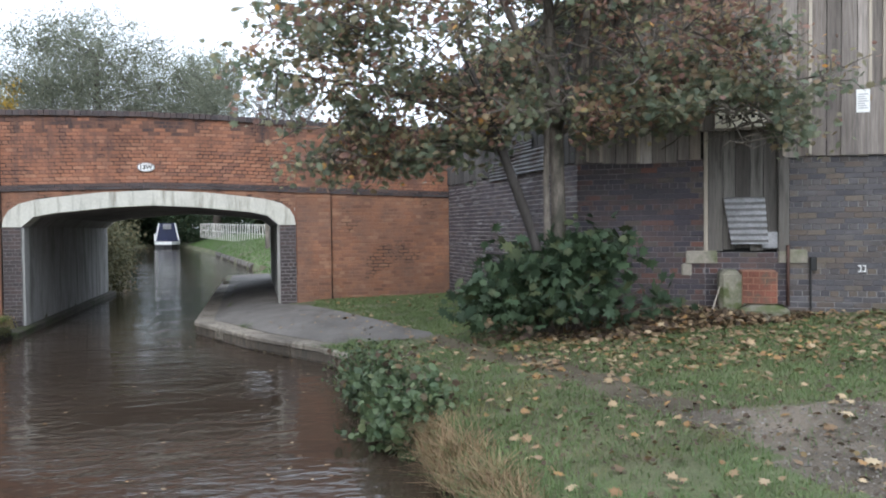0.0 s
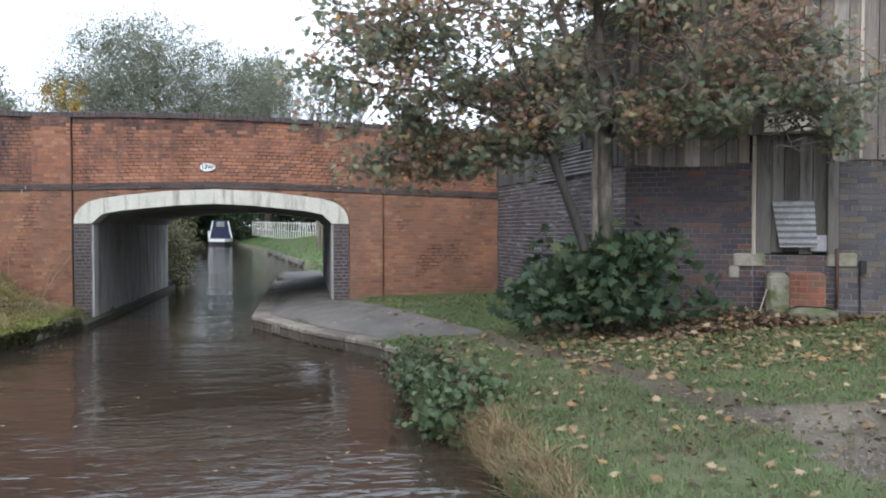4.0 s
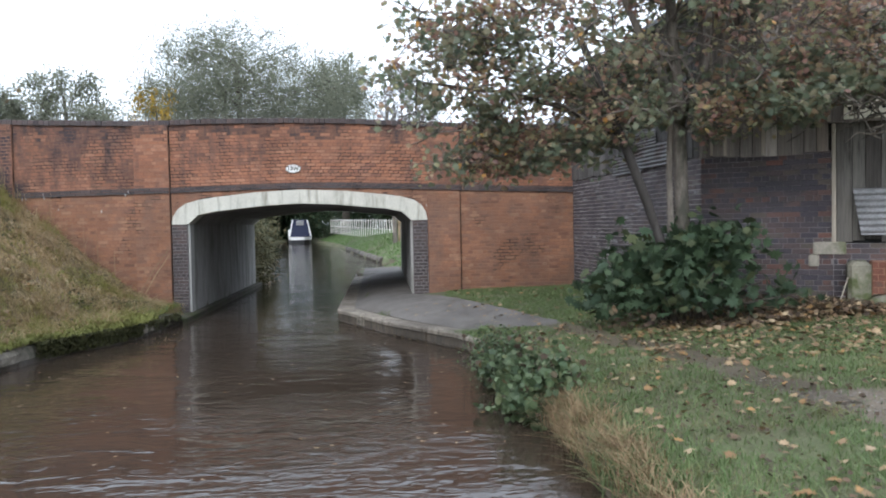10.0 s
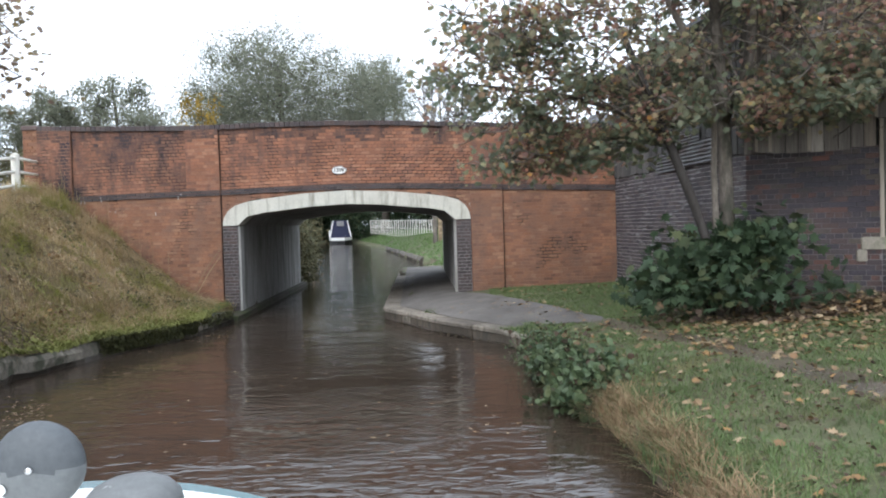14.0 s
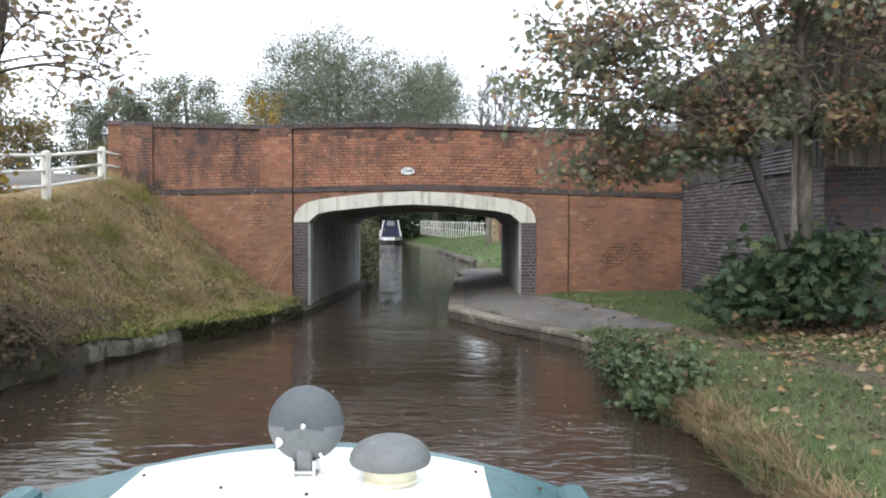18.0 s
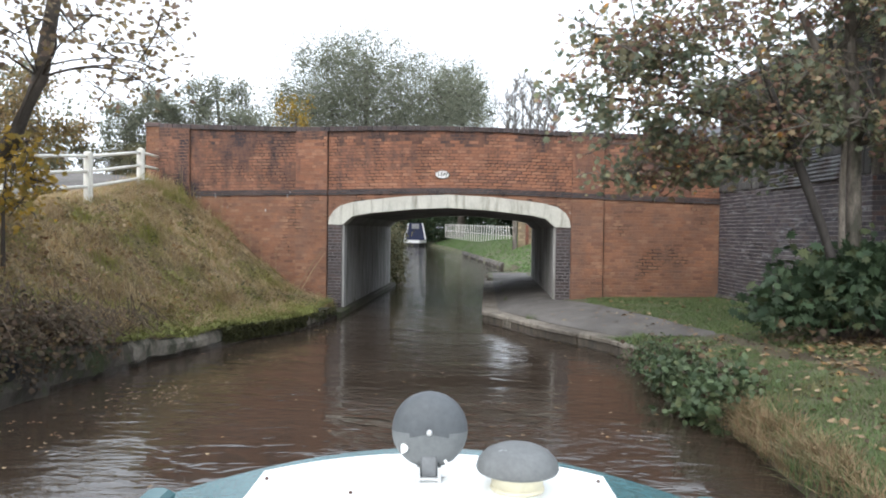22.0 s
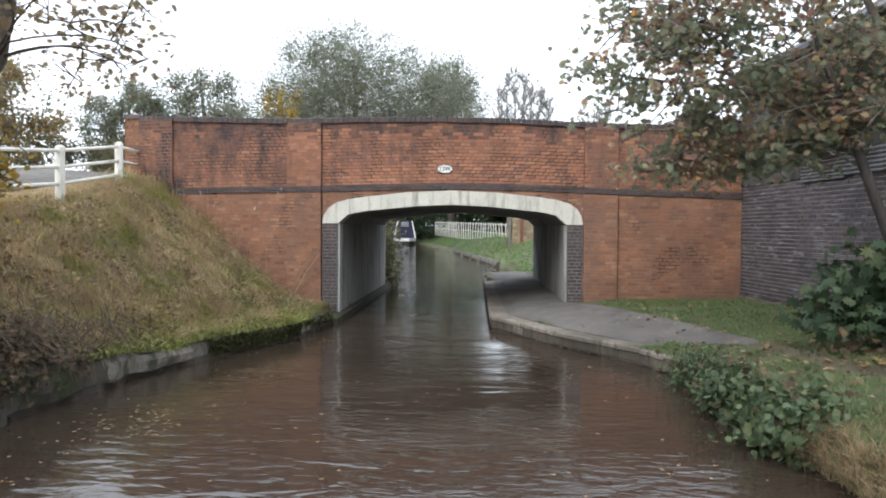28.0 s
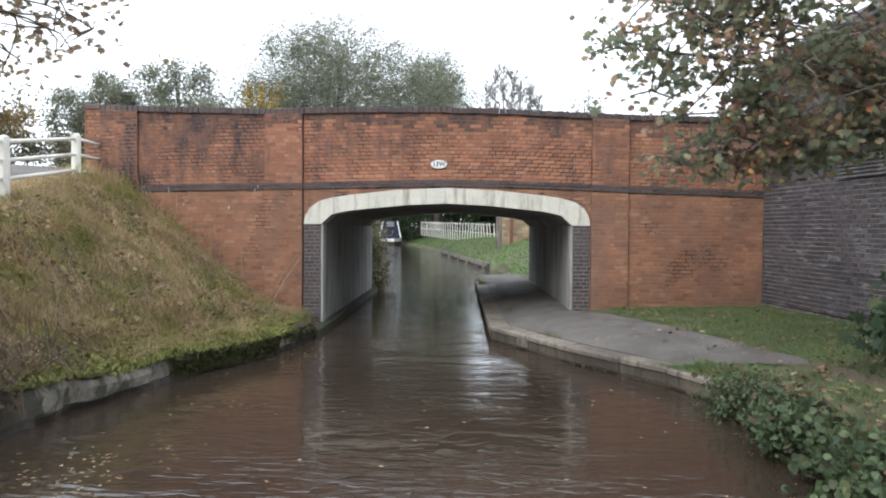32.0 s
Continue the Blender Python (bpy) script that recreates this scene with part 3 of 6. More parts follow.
def blades(pos, height, width=0.012, lean=0.4, seed=2):
    """Grass blades: one bent, tapering strip for each place."""
    r = np.random.default_rng(seed)
    p = np.asarray(pos)
    n = len(p)
    h = height * r.uniform(0.5, 1.3, n)
    a = r.uniform(0, 2 * np.pi, n)
    d = np.stack([np.cos(a), np.sin(a), np.zeros(n)], -1)
    side = np.stack([-np.sin(a), np.cos(a), np.zeros(n)], -1) * (width * 0.5)
    l = np.abs(r.normal(0, lean, n))[:, None]
    up = np.array([0, 0, 1.0])
    mid = p + up * (h * 0.55)[:, None] + d * l * (h * 0.25)[:, None]
    tip = p + up * (h * 0.95)[:, None] + d * l * (h * 0.85)[:, None]
    v = np.stack([p - side, p + side, mid + side * 0.8, mid - side * 0.8, tip], 1)
    i = np.arange(n)[:, None] * 5
    return v.reshape(-1, 3), [tuple(q) for q in (i + [0, 1, 2, 3]).tolist()] + [tuple(q) for q in (i + [3, 2, 4]).tolist()]


def draped(pos, length, width, fall, seed=2):
    """Long limp blades that lie downhill: fall is the slope of the ground along x at each place."""
    r = np.random.default_rng(seed)
    p = np.asarray(pos)
    n = len(p)
    ln = length * r.uniform(0.5, 1.35, n)
    a = r.normal(0, 0.75, n)
    d = np.stack([np.cos(a), np.sin(a), np.asarray(fall) * np.cos(a)], -1)
    d /= np.linalg.norm(d, axis=1)[:, None]
    side = np.stack([-np.sin(a), np.cos(a), np.zeros(n)], -1) * (width * 0.5)
    lift = (ln * r.uniform(0.08, 0.45, n))[:, None] * np.array([0, 0, 1.0])
    mid = p + d * (ln * 0.5)[:, None] + lift
    tip = p + d * ln[:, None] + lift * 0.25
    v = np.stack([p - side, p + side, mid + side * 0.8, mid - side * 0.8, tip], 1)
    i = np.arange(n)[:, None] * 5
    return v.reshape(-1, 3), [tuple(q) for q in (i + [0, 1, 2, 3]).tolist()] + [tuple(q) for q in (i + [3, 2, 4]).tolist()]

# ---- the lie of the land ----
LEFT_EDGE = [(-80, -2.0), (-14, -1.0), (-9.8, -0.86), (-7.5, -0.78), (-5.2, -0.32), (-3.4, 0.36), (0, 0.36), (9, -0.08), (14, -0.4), (28, -6.5), (55, -10), (84, -14.5), (130, -30)]
RIGHT_EDGE = [(-80, 8.5), (-14, 6.95), (-11, 6.8), (-9, 6.62), (-6.4, 6.58), (-6.0, 6.48), (-5.2, 6.1), (-4.45, 5.6), (-3.36, 4.88), (-1.22, 3.80), (0, 3.75), (13.2, 3.10), (13.5, 4.0), (18, 4.6), (24, 3.5), (55, -1.8), (87, -8.2), (130, -24)]
WALL_TOP = [(-80, 0.8), (-11, 0.72), (-9, 0.52), (-8, 0.40), (-7, 0.32), (-6, 0.28), (-3, 0.26), (20, 0.3)]
BANK_CREST = [(-80, -8), (-14, -5.2), (-8, -4.4), (-3.6, -4.1), (0, -4.6), (9, -5), (14, -6.5), (30, -16), (130, -45)]


def smooth(u):
    u = min(1.0, max(0.0, u))
    return u * u * (3 - 2 * u)


def rough_of(x, y):
    return noise.noise((x * 0.8, y * 0.8, 0)) * 0.05 + noise.noise((x * 2.7, y * 2.7, 3)) * 0.025


def crest_height(y):
    return lerp(y, [(-80, 2.1), (-14, 2.2), (-9, 2.25), (-6, 2.25), (-3.6, 2.46), (-1.2, 2.92), (0, 3.12), (12, 3.15), (25, 1.2), (200, 1.2)])


def ground_height(x, y):
    xl, xr = lerp(y, LEFT_EDGE), lerp(y, RIGHT_EDGE)
    if xl < x < xr:
        return -0.7
    if x >= xr:
        d = x - xr
        if y > 9.2:
            return 0.33 + min(1.2, 0.33 * max(0.0, d - lerp(y, [(9, 2.3), (16, 1.6), (24, 0.3)]))) + rough_of(x, y) * min(1, d * 0.5)
        if -0.2 < y < 9.2 and x > 9.4:
            return 3.2
        rise = lerp(y, [(-14, 0.05), (-7, 0.05), (0, 0.012), (10, 0.012)])
        if y > -5.2 and d < 0.5:
            return 0.08
        edge = 0.20 if y > -5.8 else 0.18
        return edge + (0.49 - edge) * (1 - math.exp(-d / (1.3 if y > -6 else 0.7))) + rise * min(d, 9) + rough_of(x, y) * (0.4 if y > -6 else 0.8) * min(1, d)
    d, crest, w = xl - x, lerp(y, BANK_CREST), lerp(y, WALL_TOP)
    if d < 0.16 and y < 0:
        return -0.7
    top = crest_height(y) + (0.0 if x > crest else min(0.35, 0.08 * (crest - x)))
    u = d / (xl - crest)
    return w + (top - w) * smooth(u ** 1.06) + (rough_of(x, y) * 1.6 + (0.12 * noise.noise((x * 1.9, y * 1.9, 6)) + 0.06 * noise.noise((x * 4.3, y * 4.3, 7))) * min(1, 2.5 * u)) * (1.0 if u < 1 else 0.4)


def spread(near0, near1, step, far0, far1):
    a = list(np.arange(near0, near1 + 1e-6, step))
    s = step
    while a[-1] < far1:
        s *= 1.25
        a.append(a[-1] + s)
    s = step
    while a[0] > far0:
        s *= 1.25
        a.insert(0, a[0] - s)
    return a


gx, gy = spread(-7, 14.5, 0.14, -900, 900), spread(-20, 15, 0.2, -900, 1500)
gv = [(x, y, ground_height(x, y)) for y in gy for x in gx]
nx = len(gx)
gf = [(j * nx + i, j * nx + i + 1, (j + 1) * nx + i + 1, (j + 1) * nx + i) for j in range(len(gy) - 1) for i in range(nx - 1)]
ground = place("ground", mesh_of("ground", gv, gf, GRASS_GROUND, True), label="grassy canal banks of earth and short turf", category="ground", kind="structure")
gm = ground.data
gm.materials.append(BANK_SOIL)
gm.materials.append(GRAVEL)
gm.materials.append(DIRT)


def ground_kind(x, y):
    """0 turf, 1 rough bank, 2 gravel, 3 trodden earth."""
    if x < lerp(y, LEFT_EDGE):
        return 1
    wob = noise.noise((x * 1.3, y * 1.3, 9)) * 0.35
    if x < lerp(y, RIGHT_EDGE) + 0.16:
        return 3
    if y < -11.0 - 0.4 * (x - 8.5) + 1.6 * wob and x > lerp(y, [(-30, 9.2), (-13, 8.6), (-11, 8.6)]) + wob * 0.9:
        return 2
    if -11.2 < y < -6.0:
        c = lerp(y, [(-11.2, 8.6), (-9.8, 8.45), (-8.9, 8.25), (-7.9, 7.95), (-6.0, 7.5)])
        if abs(x - c + wob * 0.4) < 0.2:
            return 3
    return 0


kinds = [ground_kind(*(np.mean([gv[i][:2] for i in q], axis=0))) if (-7 < gv[q[0]][0] < 20 and -32 < gv[q[0]][1] < 14) else 0 for q in gf]
gm.polygons.foreach_set("material_index", kinds)

place("water", mesh_of("water", [(-60, -90, 0), (60, -90, 0), (60, 140, 0), (-60, 140, 0)], [(0, 1, 2, 3)], WATER), label="murky brown canal water with small ripples", category="water", kind="structure")

# ---- bridge ----
BAND = [(-4.6, 2.70), (-3.46, 2.74), (-2.2, 2.775), (-0.8, 2.795), (0, 2.805), (1.3, 2.84), (2.88, 2.87), (4.12, 2.85), (5.67, 2.79), (6.47, 2.755), (7.64, 2.72), (9.1, 2.67)]
COPING = [(-4.6, 4.53), (-3.45, 4.50), (-2.2, 4.465), (-0.8, 4.43), (0, 4.44), (1.28, 4.46), (2.87, 4.45), (4.1, 4.41), (5.66, 4.33), (6.45, 4.29), (7.62, 4.26), (9.1, 4.21)]
RING_OUT = [(0.0, 2.11), (0.03, 2.28), (0.13, 2.44), (0.31, 2.57), (0.6, 2.65), (0.94, 2.70), (1.86, 2.80), (2.87, 2.845), (3.88, 2.80), (4.8, 2.70), (5.14, 2.65), (5.43, 2.57), (5.61, 2.44), (5.70, 2.28), (5.73, 2.11)]
RING_IN = [(0.36, 2.11), (0.58, 2.31), (0.94, 2.385), (1.29, 2.42), (2.09, 2.50), (2.87, 2.535), (3.65, 2.50), (4.45, 2.42), (4.8, 2.385), (5.15, 2.31), (5.37, 2.11)]
FOOT = -0.3
SKEW = -0.049
LENGTH = 9.0

bridge = thing("canal_bridge", "low orange brick canal road bridge with white arch", "bridge")
xs = np.linspace(-4.24, 9.06, 60)
face = [(-4.24, FOOT), (0, FOOT)] + RING_OUT + [(5.73, FOOT), (9.06, FOOT)] + [(x, lerp(x, COPING) - 0.10) for x in xs[::-1]]
part("front_wall", prism(face, 0.005, 0.45), MORTAR, bridge)
part("rear_wall", turned(prism(face, LENGTH - 0.45, LENGTH - 0.01), Matrix.Translation((SKEW * LENGTH, 0, 0))), MORTAR, bridge)
for a, b in ((0.02, 0.352), (5.378, 5.70)):
    part("rear_pier", turned(box(a, b, LENGTH - 0.3, LENGTH + 0.03, FOOT, 2.11), Matrix.Translation((SKEW * LENGTH, 0, 0))), WHITE_RING, bridge, "pale painted rear pier")
part("arch_ring", prism(RING_OUT + RING_IN[::-1], -0.045, 0.40), WHITE_RING, bridge, "white painted segmental concrete arch face with stains")
part("rear_arch_ring", turned(prism(RING_OUT + RING_IN[::-1], LENGTH - 0.4, LENGTH + 0.04), Matrix.Translation((SKEW * LENGTH, 0, 0))), WHITE_RING, bridge)


def sheared(outline, y0, y1, back):
    """A strip of wall along the passage, offset with the skew, closed by an outer line."""
    n = len(outline)
    v, f = [], []
    ys = np.linspace(y0, y1, 10)
    for y in ys:
        v += [(x + SKEW * y, y, z) for x, z in outline] + [(x + dx + SKEW * y, y, z + dz) for (x, z), (dx, dz) in zip(outline, back)]
    m = 2 * n
    for k in range(len(ys) - 1):
        for i in range(n - 1):
            f += [(k * m + i, k * m + i + 1, (k + 1) * m + i + 1, (k + 1) * m + i), (k * m + n + i + 1, k * m + n + i, (k + 1) * m + n + i, (k + 1) * m + n + i + 1)]
    return v, f


part("soffit", sheared(RING_IN, 0.3, LENGTH - 0.3, [(0, 0.3)] * len(RING_IN)), TUNNEL_PAINT, bridge, "grimy painted concrete underside, paint darkened for shade")
part("passage_wall", sheared([(0.36, FOOT), (0.36, 2.12)], 0.05, LENGTH, [(-0.3, 0), (-0.3, 0)]), TUNNEL_PAINT, bridge, "streaked abutment wall in grey paint darkened for shade")
part("passage_wall", sheared([(5.37, FOOT), (5.37, 2.12)], 0.05, LENGTH, [(0.3, 0), (0.3, 0)]), TUNNEL_PAINT, bridge, "streaked abutment wall in grey paint darkened for shade")
for i in range(14):
    y0 = 0.42 + i * 0.61
    for x0, o0, o1 in ((0.36, -0.008 - 0.004 * (i % 3), 0.03), (5.37, -0.03, 0.008 + 0.004 * (i % 2))):
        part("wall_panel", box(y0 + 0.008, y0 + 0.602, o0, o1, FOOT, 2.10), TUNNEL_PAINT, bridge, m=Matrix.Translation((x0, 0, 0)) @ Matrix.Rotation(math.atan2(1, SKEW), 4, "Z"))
for x0, o0, o1 in ((0.36, -0.026, 0.03), (5.37, -0.03, 0.026)):
    part("wall_end", box(0.02, 0.36, o0, o1, FOOT, 2.10, 0.006), PALE_PAINT, bridge, "pale painted end of the abutment wall", m=Matrix.Translation((x0, 0, 0)) @ Matrix.Rotation(math.atan2(1, SKEW), 4, "Z"))
part("deck", box(-4.24, 9.06, 0.45, LENGTH - 0.45, 3.0, 3.3), ASPHALT, bridge, "asphalt road over the bridge")
part("end_wall", box(-4.24, -4.0, 0.45, LENGTH - 0.45, FOOT, 3.0), MORTAR, bridge)
part("end_wall", box(8.8, 9.06, 0.45, LENGTH - 0.45, FOOT, 3.0), MORTAR, bridge)


def coping_strip(y0, y1, name):
    v, f = [], []
    n = int(13.3 / 0.115)
    for i in range(n):
        x0 = -4.24 + i * 0.115
        z = lerp(x0 + 0.05, COPING) + rng.normal(0, 0.004)
        a, b = box(x0 + 0.003, x0 + 0.112, y0 + rng.normal(0, 0.003), y1, z - 0.11, z, 0.008)
        f += [tuple(k + len(v) for k in q) for q in b]
        v += a
    part(name, (v, f), BLUE_BRICK, bridge, "dark blue brick-on-edge coping", kind="stuff")


coping_strip(-0.05, 0.40, "coping")
coping_strip(LENGTH - 0.40, LENGTH + 0.05, "rear_coping")

# brick laying ---------------------------------------------------------------
def brick_box(u0, u1, w0, w1, proud, depth=0.03, c=0.004):
    """A brick of a wall in its own frame: u along, w up, front towards -y."""
    v = [(u0, depth, w0), (u1, depth, w0), (u1, depth, w1), (u0, depth, w1),
         (u0, -proud + c, w0), (u1, -proud + c, w0), (u1, -proud + c, w1), (u0, -proud + c, w1),
         (u0 + c, -proud, w0 + c), (u1 - c, -proud, w0 + c), (u1 - c, -proud, w1 - c), (u0 + c, -proud, w1 - c)]
    f = [(8, 9, 10, 11)]
    for a in (0, 4):
        f += [(a + i, a + (i + 1) % 4, a + 4 + (i + 1) % 4, a + 4 + i) for i in range(4)]
    return v, f


def lay(u0, u1, low, high, base, gap=0.012, proud=0.0, seed=0, header_rows=4, follow=None, L=0.225, H=0.075):
    """Bricks between u0 and u1, from low(u) to high(u): (u0, u1, w0, w1) with bond and small errors. follow: courses run along that line."""
    r = random.Random(seed)
    out = []
    top = max(high(u0), high((u0 + u1) / 2), high(u1))
    k = 0
    w = base
    while w < top:
        unit = L / 2 if header_rows and k % header_rows == header_rows - 1 else L
        u = u0 - (0 if k % 2 == 0 else unit / 2)
        while u < u1:
            a, b = max(u, u0), min(u + unit, u1)
            u += unit
            if b - a < 0.03:
                continue
            mid = (a + b) / 2
            off = follow(mid) if follow else 0
            lo, hi = max(low(a), low(b)), min(high(a), high(b))
            w0, w1 = max(w + off, lo), min(w + H + off, hi)
            if w1 - w0 < 0.025:
                continue
            e = r.uniform(-0.002, 0.002)
            out.append((a + gap / 2, b - gap / 2, w0 + gap / 2 + e, w1 - gap / 2 + e, proud + r.uniform(-0.001, 0.004)))
        w += H
        k += 1
    return out


def brick_parts(bricks, m, mat, parent, singles, name="brick"):
    """The chosen bricks as objects on shared meshes, the others joined."""
    shapes = {}
    v, f = [], []
    for b in bricks:
        if singles(b):
            key = (round(b[1] - b[0], 2), round(b[3] - b[2], 2))
            if key not in shapes:
                shapes[key] = mesh_of(name, *brick_box(0, key[0], 0, key[1], 0.0), mat)
            ob = new(name, shapes[key])
            ob.parent = parent
            ob.matrix_basis = m @ Matrix.Translation((b[0], -b[4], b[2]))
        else:
            a, q = brick_box(*b)
            f += [tuple(i + len(v) for i in w) for w in q]
            v += a
    if v:
        part("brickwork", turned((v, f), m), mat, parent, kind="stuff")


def ring_top(u):
    return lerp(u, RING_OUT) if 0 <= u <= 5.73 else -9


band_low, flat_low = (lambda u: lerp(u, BAND)), (lambda u: 0.2)
band_high = lambda u: lerp(u, BAND) + 0.135
cop_low = lambda u: lerp(u, COPING) - 0.105
I4 = Matrix.Identity(4)
laid_low = lay(-3.46, -0.80, flat_low, band_low, 0.20, seed=1) + lay(6.47, 9.06, flat_low, band_low, 0.20, seed=2)
laid_low += lay(0.0, 5.73, lambda u: ring_top(u) + 0.006, band_low, 0.20, seed=3)
laid_pil = []
for i, (a, b) in enumerate(((-4.24, -3.46), (-0.80, -0.03), (5.75, 6.47))):
    laid_pil += lay(a, b, flat_low, band_low, 0.20, proud=0.062, seed=10 + i)
    part("pilaster", prism([(a, 0.1), (b, 0.1)] + [(x, cop_low(x)) for x in (b, (a + b) / 2, a)], -0.057, 0.02), MORTAR, bridge)
brick_parts(laid_pil, I4, BRICK, bridge, lambda b: False)
brick_parts(laid_low, I4, BRICK, bridge, lambda b: 6.5 < b[0] < 8.6 and 1.0 < b[2] < 2.45)
laid_par, laid_soot = [], []
for i, (a, b, p) in enumerate(((-4.24, -3.46, 0.062), (-3.46, -0.80, 0), (-0.80, -0.03, 0.062), (-0.03, 5.75, 0), (5.75, 6.47, 0.062), (6.47, 9.06, 0))):
    (laid_soot if i < 2 else laid_par).extend(lay(a, b, band_high, cop_low, -0.01, proud=p, seed=20 + i, follow=band_high))
part("parapet_backing", prism([(x, band_high(x)) for x in np.linspace(-4.2, 9.05, 40)] + [(x, cop_low(x) - 0.005) for x in np.linspace(9.05, -4.2, 40)], 0.0035, 0.02), OPEN_MORTAR, bridge)
grimy = lambda b: 0.55 * noise.noise((b[0] * 1.1, 0, 3)) + 0.5 * noise.noise((b[0] * 3.5, b[2] * 2.2, 7)) + 0.25 * noise.noise((b[0] * 9, b[2] * 5, 1)) - 1.5 * (cop_low(b[0]) - b[3]) > 0.02 - 0.3
laid_grime = [b for b in laid_par + laid_soot if grimy(b)]
laid_par, laid_soot = [b for b in laid_par if not grimy(b)], [b for b in laid_soot if not grimy(b)]
brick_parts(laid_grime, I4, GRIMED_BRICK, bridge, lambda b: False)
brick_parts(laid_par, I4, PARAPET, bridge, lambda b: False)
brick_parts(laid_soot, I4, SOOT_PARAPET, bridge, lambda b: False)
band_bricks = []
for i, (a, b, p) in enumerate(((-4.24, -3.46, 0.085), (-3.46, -0.80, 0.03), (-0.80, -0.03, 0.085), (-0.03, 5.75, 0.03), (5.75, 6.47, 0.085), (6.47, 9.06, 0.03))):
    band_bricks += lay(a, b, band_low, band_high, 0.0, gap=0.006, proud=p, seed=30 + i, follow=band_low, header_rows=0, H=0.0675)
brick_parts(band_bricks, I4, BLUE_BRICK, bridge, lambda b: False)
for a, b in ((0.0, 0.34), (5.39, 5.73)):
    part("pier", box(a, b, -0.02, 0.4, FOOT, 2.105), SMOKED_MORTAR, bridge, "dark blue engineering brick pier")
    brick_parts(lay(a, b, lambda u: 0.1, lambda u: 2.10, 0.1, proud=0.026, seed=40, gap=0.013), I4, BLUE_BRICK, bridge, lambda q: True)
part("end_pier", box(-4.57, -4.245, -0.02, 0.45, 2.0, 4.44), MORTAR, bridge)
brick_parts(lay(-4.57, -4.245, lambda u: 2.5, lambda u: 4.44, 2.5, proud=0.035, seed=51), I4, BRICK, bridge, lambda b: True)
part("end_cap", box(-4.60, -4.22, -0.07, 0.47, 4.44, 4.545, 0.02), BLUE_BRICK, bridge, "dark cap stone")
side = Matrix.Translation((-4.57, 0.45, 0)) @ Matrix.Rotation(radians(-90), 4, "Z")
brick_parts(lay(0.02, 0.5, lambda u: 2.7, lambda u: 4.42, 2.7, seed=50, proud=0.0), side, PARAPET, bridge, lambda b: False)
lm = Matrix.Translation((0.34, 0, 0)) @ Matrix.Rotation(math.atan2(1, SKEW), 4, "Z")
part("ledge", box(-1.15, LENGTH + 0.3, -0.20, 0.10, -0.5, 0.13, 0.02), BANK_STONE, bridge, "narrow dark stone ledge at the water", m=lm)

for x, w in ((-3.46, 0.008), (-0.03, 0.018), (6.47, 0.018)):
    part("movement_joint", box(x, x + w, -0.007, 0.02, 0.2, lerp(x, COPING) - 0.11), DARK_VOID, bridge, "dark vertical movement joint")
sr = random.Random(77)
for x0, n in ((-2.9, 9), (-1.2, 4), (1.2, 3), (3.6, 6), (6.1, 4)):
    for i in range(n):
        x = x0 + sr.uniform(-0.45, 0.45)
        z = lerp(x, BAND) + sr.choice((0.09, 0.02, -0.25, -0.32))
        w = sr.uniform(0.006, 0.014)
        pr = -0.0445 if z > lerp(x, BAND) else -0.0055
        if (-0.83 < x < 0.0 or 5.72 < x < 6.5) or (0 <= x <= 5.73 and z < ring_top(x) + 0.15):
            continue
        part("lime_streak", box(x, x + w, pr, pr + 0.012, z - sr.uniform(0.02, 0.07), z), LIME, bridge, "white lime streak")
plate = thing("bridge_number_plate", "white oval number plate with black lettering on brick", "sign", pose(2.73, -0.012, 3.315))
ov = [(0.172 * math.cos(2 * math.pi * i / 28), 0.092 * math.sin(2 * math.pi * i / 28)) for i in range(28)]
part("plate", prism(ov, -0.02, 0.0), SIGN_WHITE, plate)
part("rim", join(*[box(x - 0.006, x + 0.006, -0.024, -0.018, z - 0.005, z + 0.005) for x, z in [(0.163 * math.cos(2 * math.pi * i / 56), 0.084 * math.sin(2 * math.pi * i / 56)) for i in range(56)]]), BLACK_PAINT, plate)
txt = bpy.data.curves.new("lettering", "FONT")
txt.body, txt.size, txt.align_x, txt.align_y, txt.extrude = "13W", 0.125, "CENTER", "CENTER", 0.001
txt.offset = 0.0035
txt.materials.append(BLACK_PAINT)
place("lettering", txt, plate, m=pose(0, -0.023, 0, 90, 0, 0))

# ---- towpath, kerb ----
tow_edge = [(-5.9, 7.5, 7.62), (-5.5, 6.95, 7.62), (-5.2, 6.46, 7.5), (-4.45, 5.98, 7.2), (-3.36, 5.25, 6.8), (-2.4, 4.80, 6.45), (-1.2, 4.14, 6.0), (0, 4.06, 5.38), (6, 3.74, 5.08), (13.0, 3.40, 4.75)]
tv, tf = [], []
for j, y in enumerate(np.linspace(-5.9, 13.0, 90)):
    a, b = lerp(y, [(r[0], r[1]) for r in tow_edge]), lerp(y, [(r[0], r[2]) for r in tow_edge])
    for i in range(9):
        x = a + (b - a) * i / 8
        tv.append((x + noise.noise((x, y * 2, 0)) * (0.06 if 0 < i and y < -0.5 else 0), y, max(0.24, ground_height(x, y)) + 0.018))
    if j:
        tf += [((j - 1) * 9 + i, (j - 1) * 9 + i + 1, j * 9 + i + 1, j * 9 + i) for i in range(8)]
place("towpath", mesh_of("towpath", tv, tf, ASPHALT, True), label="worn grey asphalt towpath beside the canal", category="path", kind="structure")

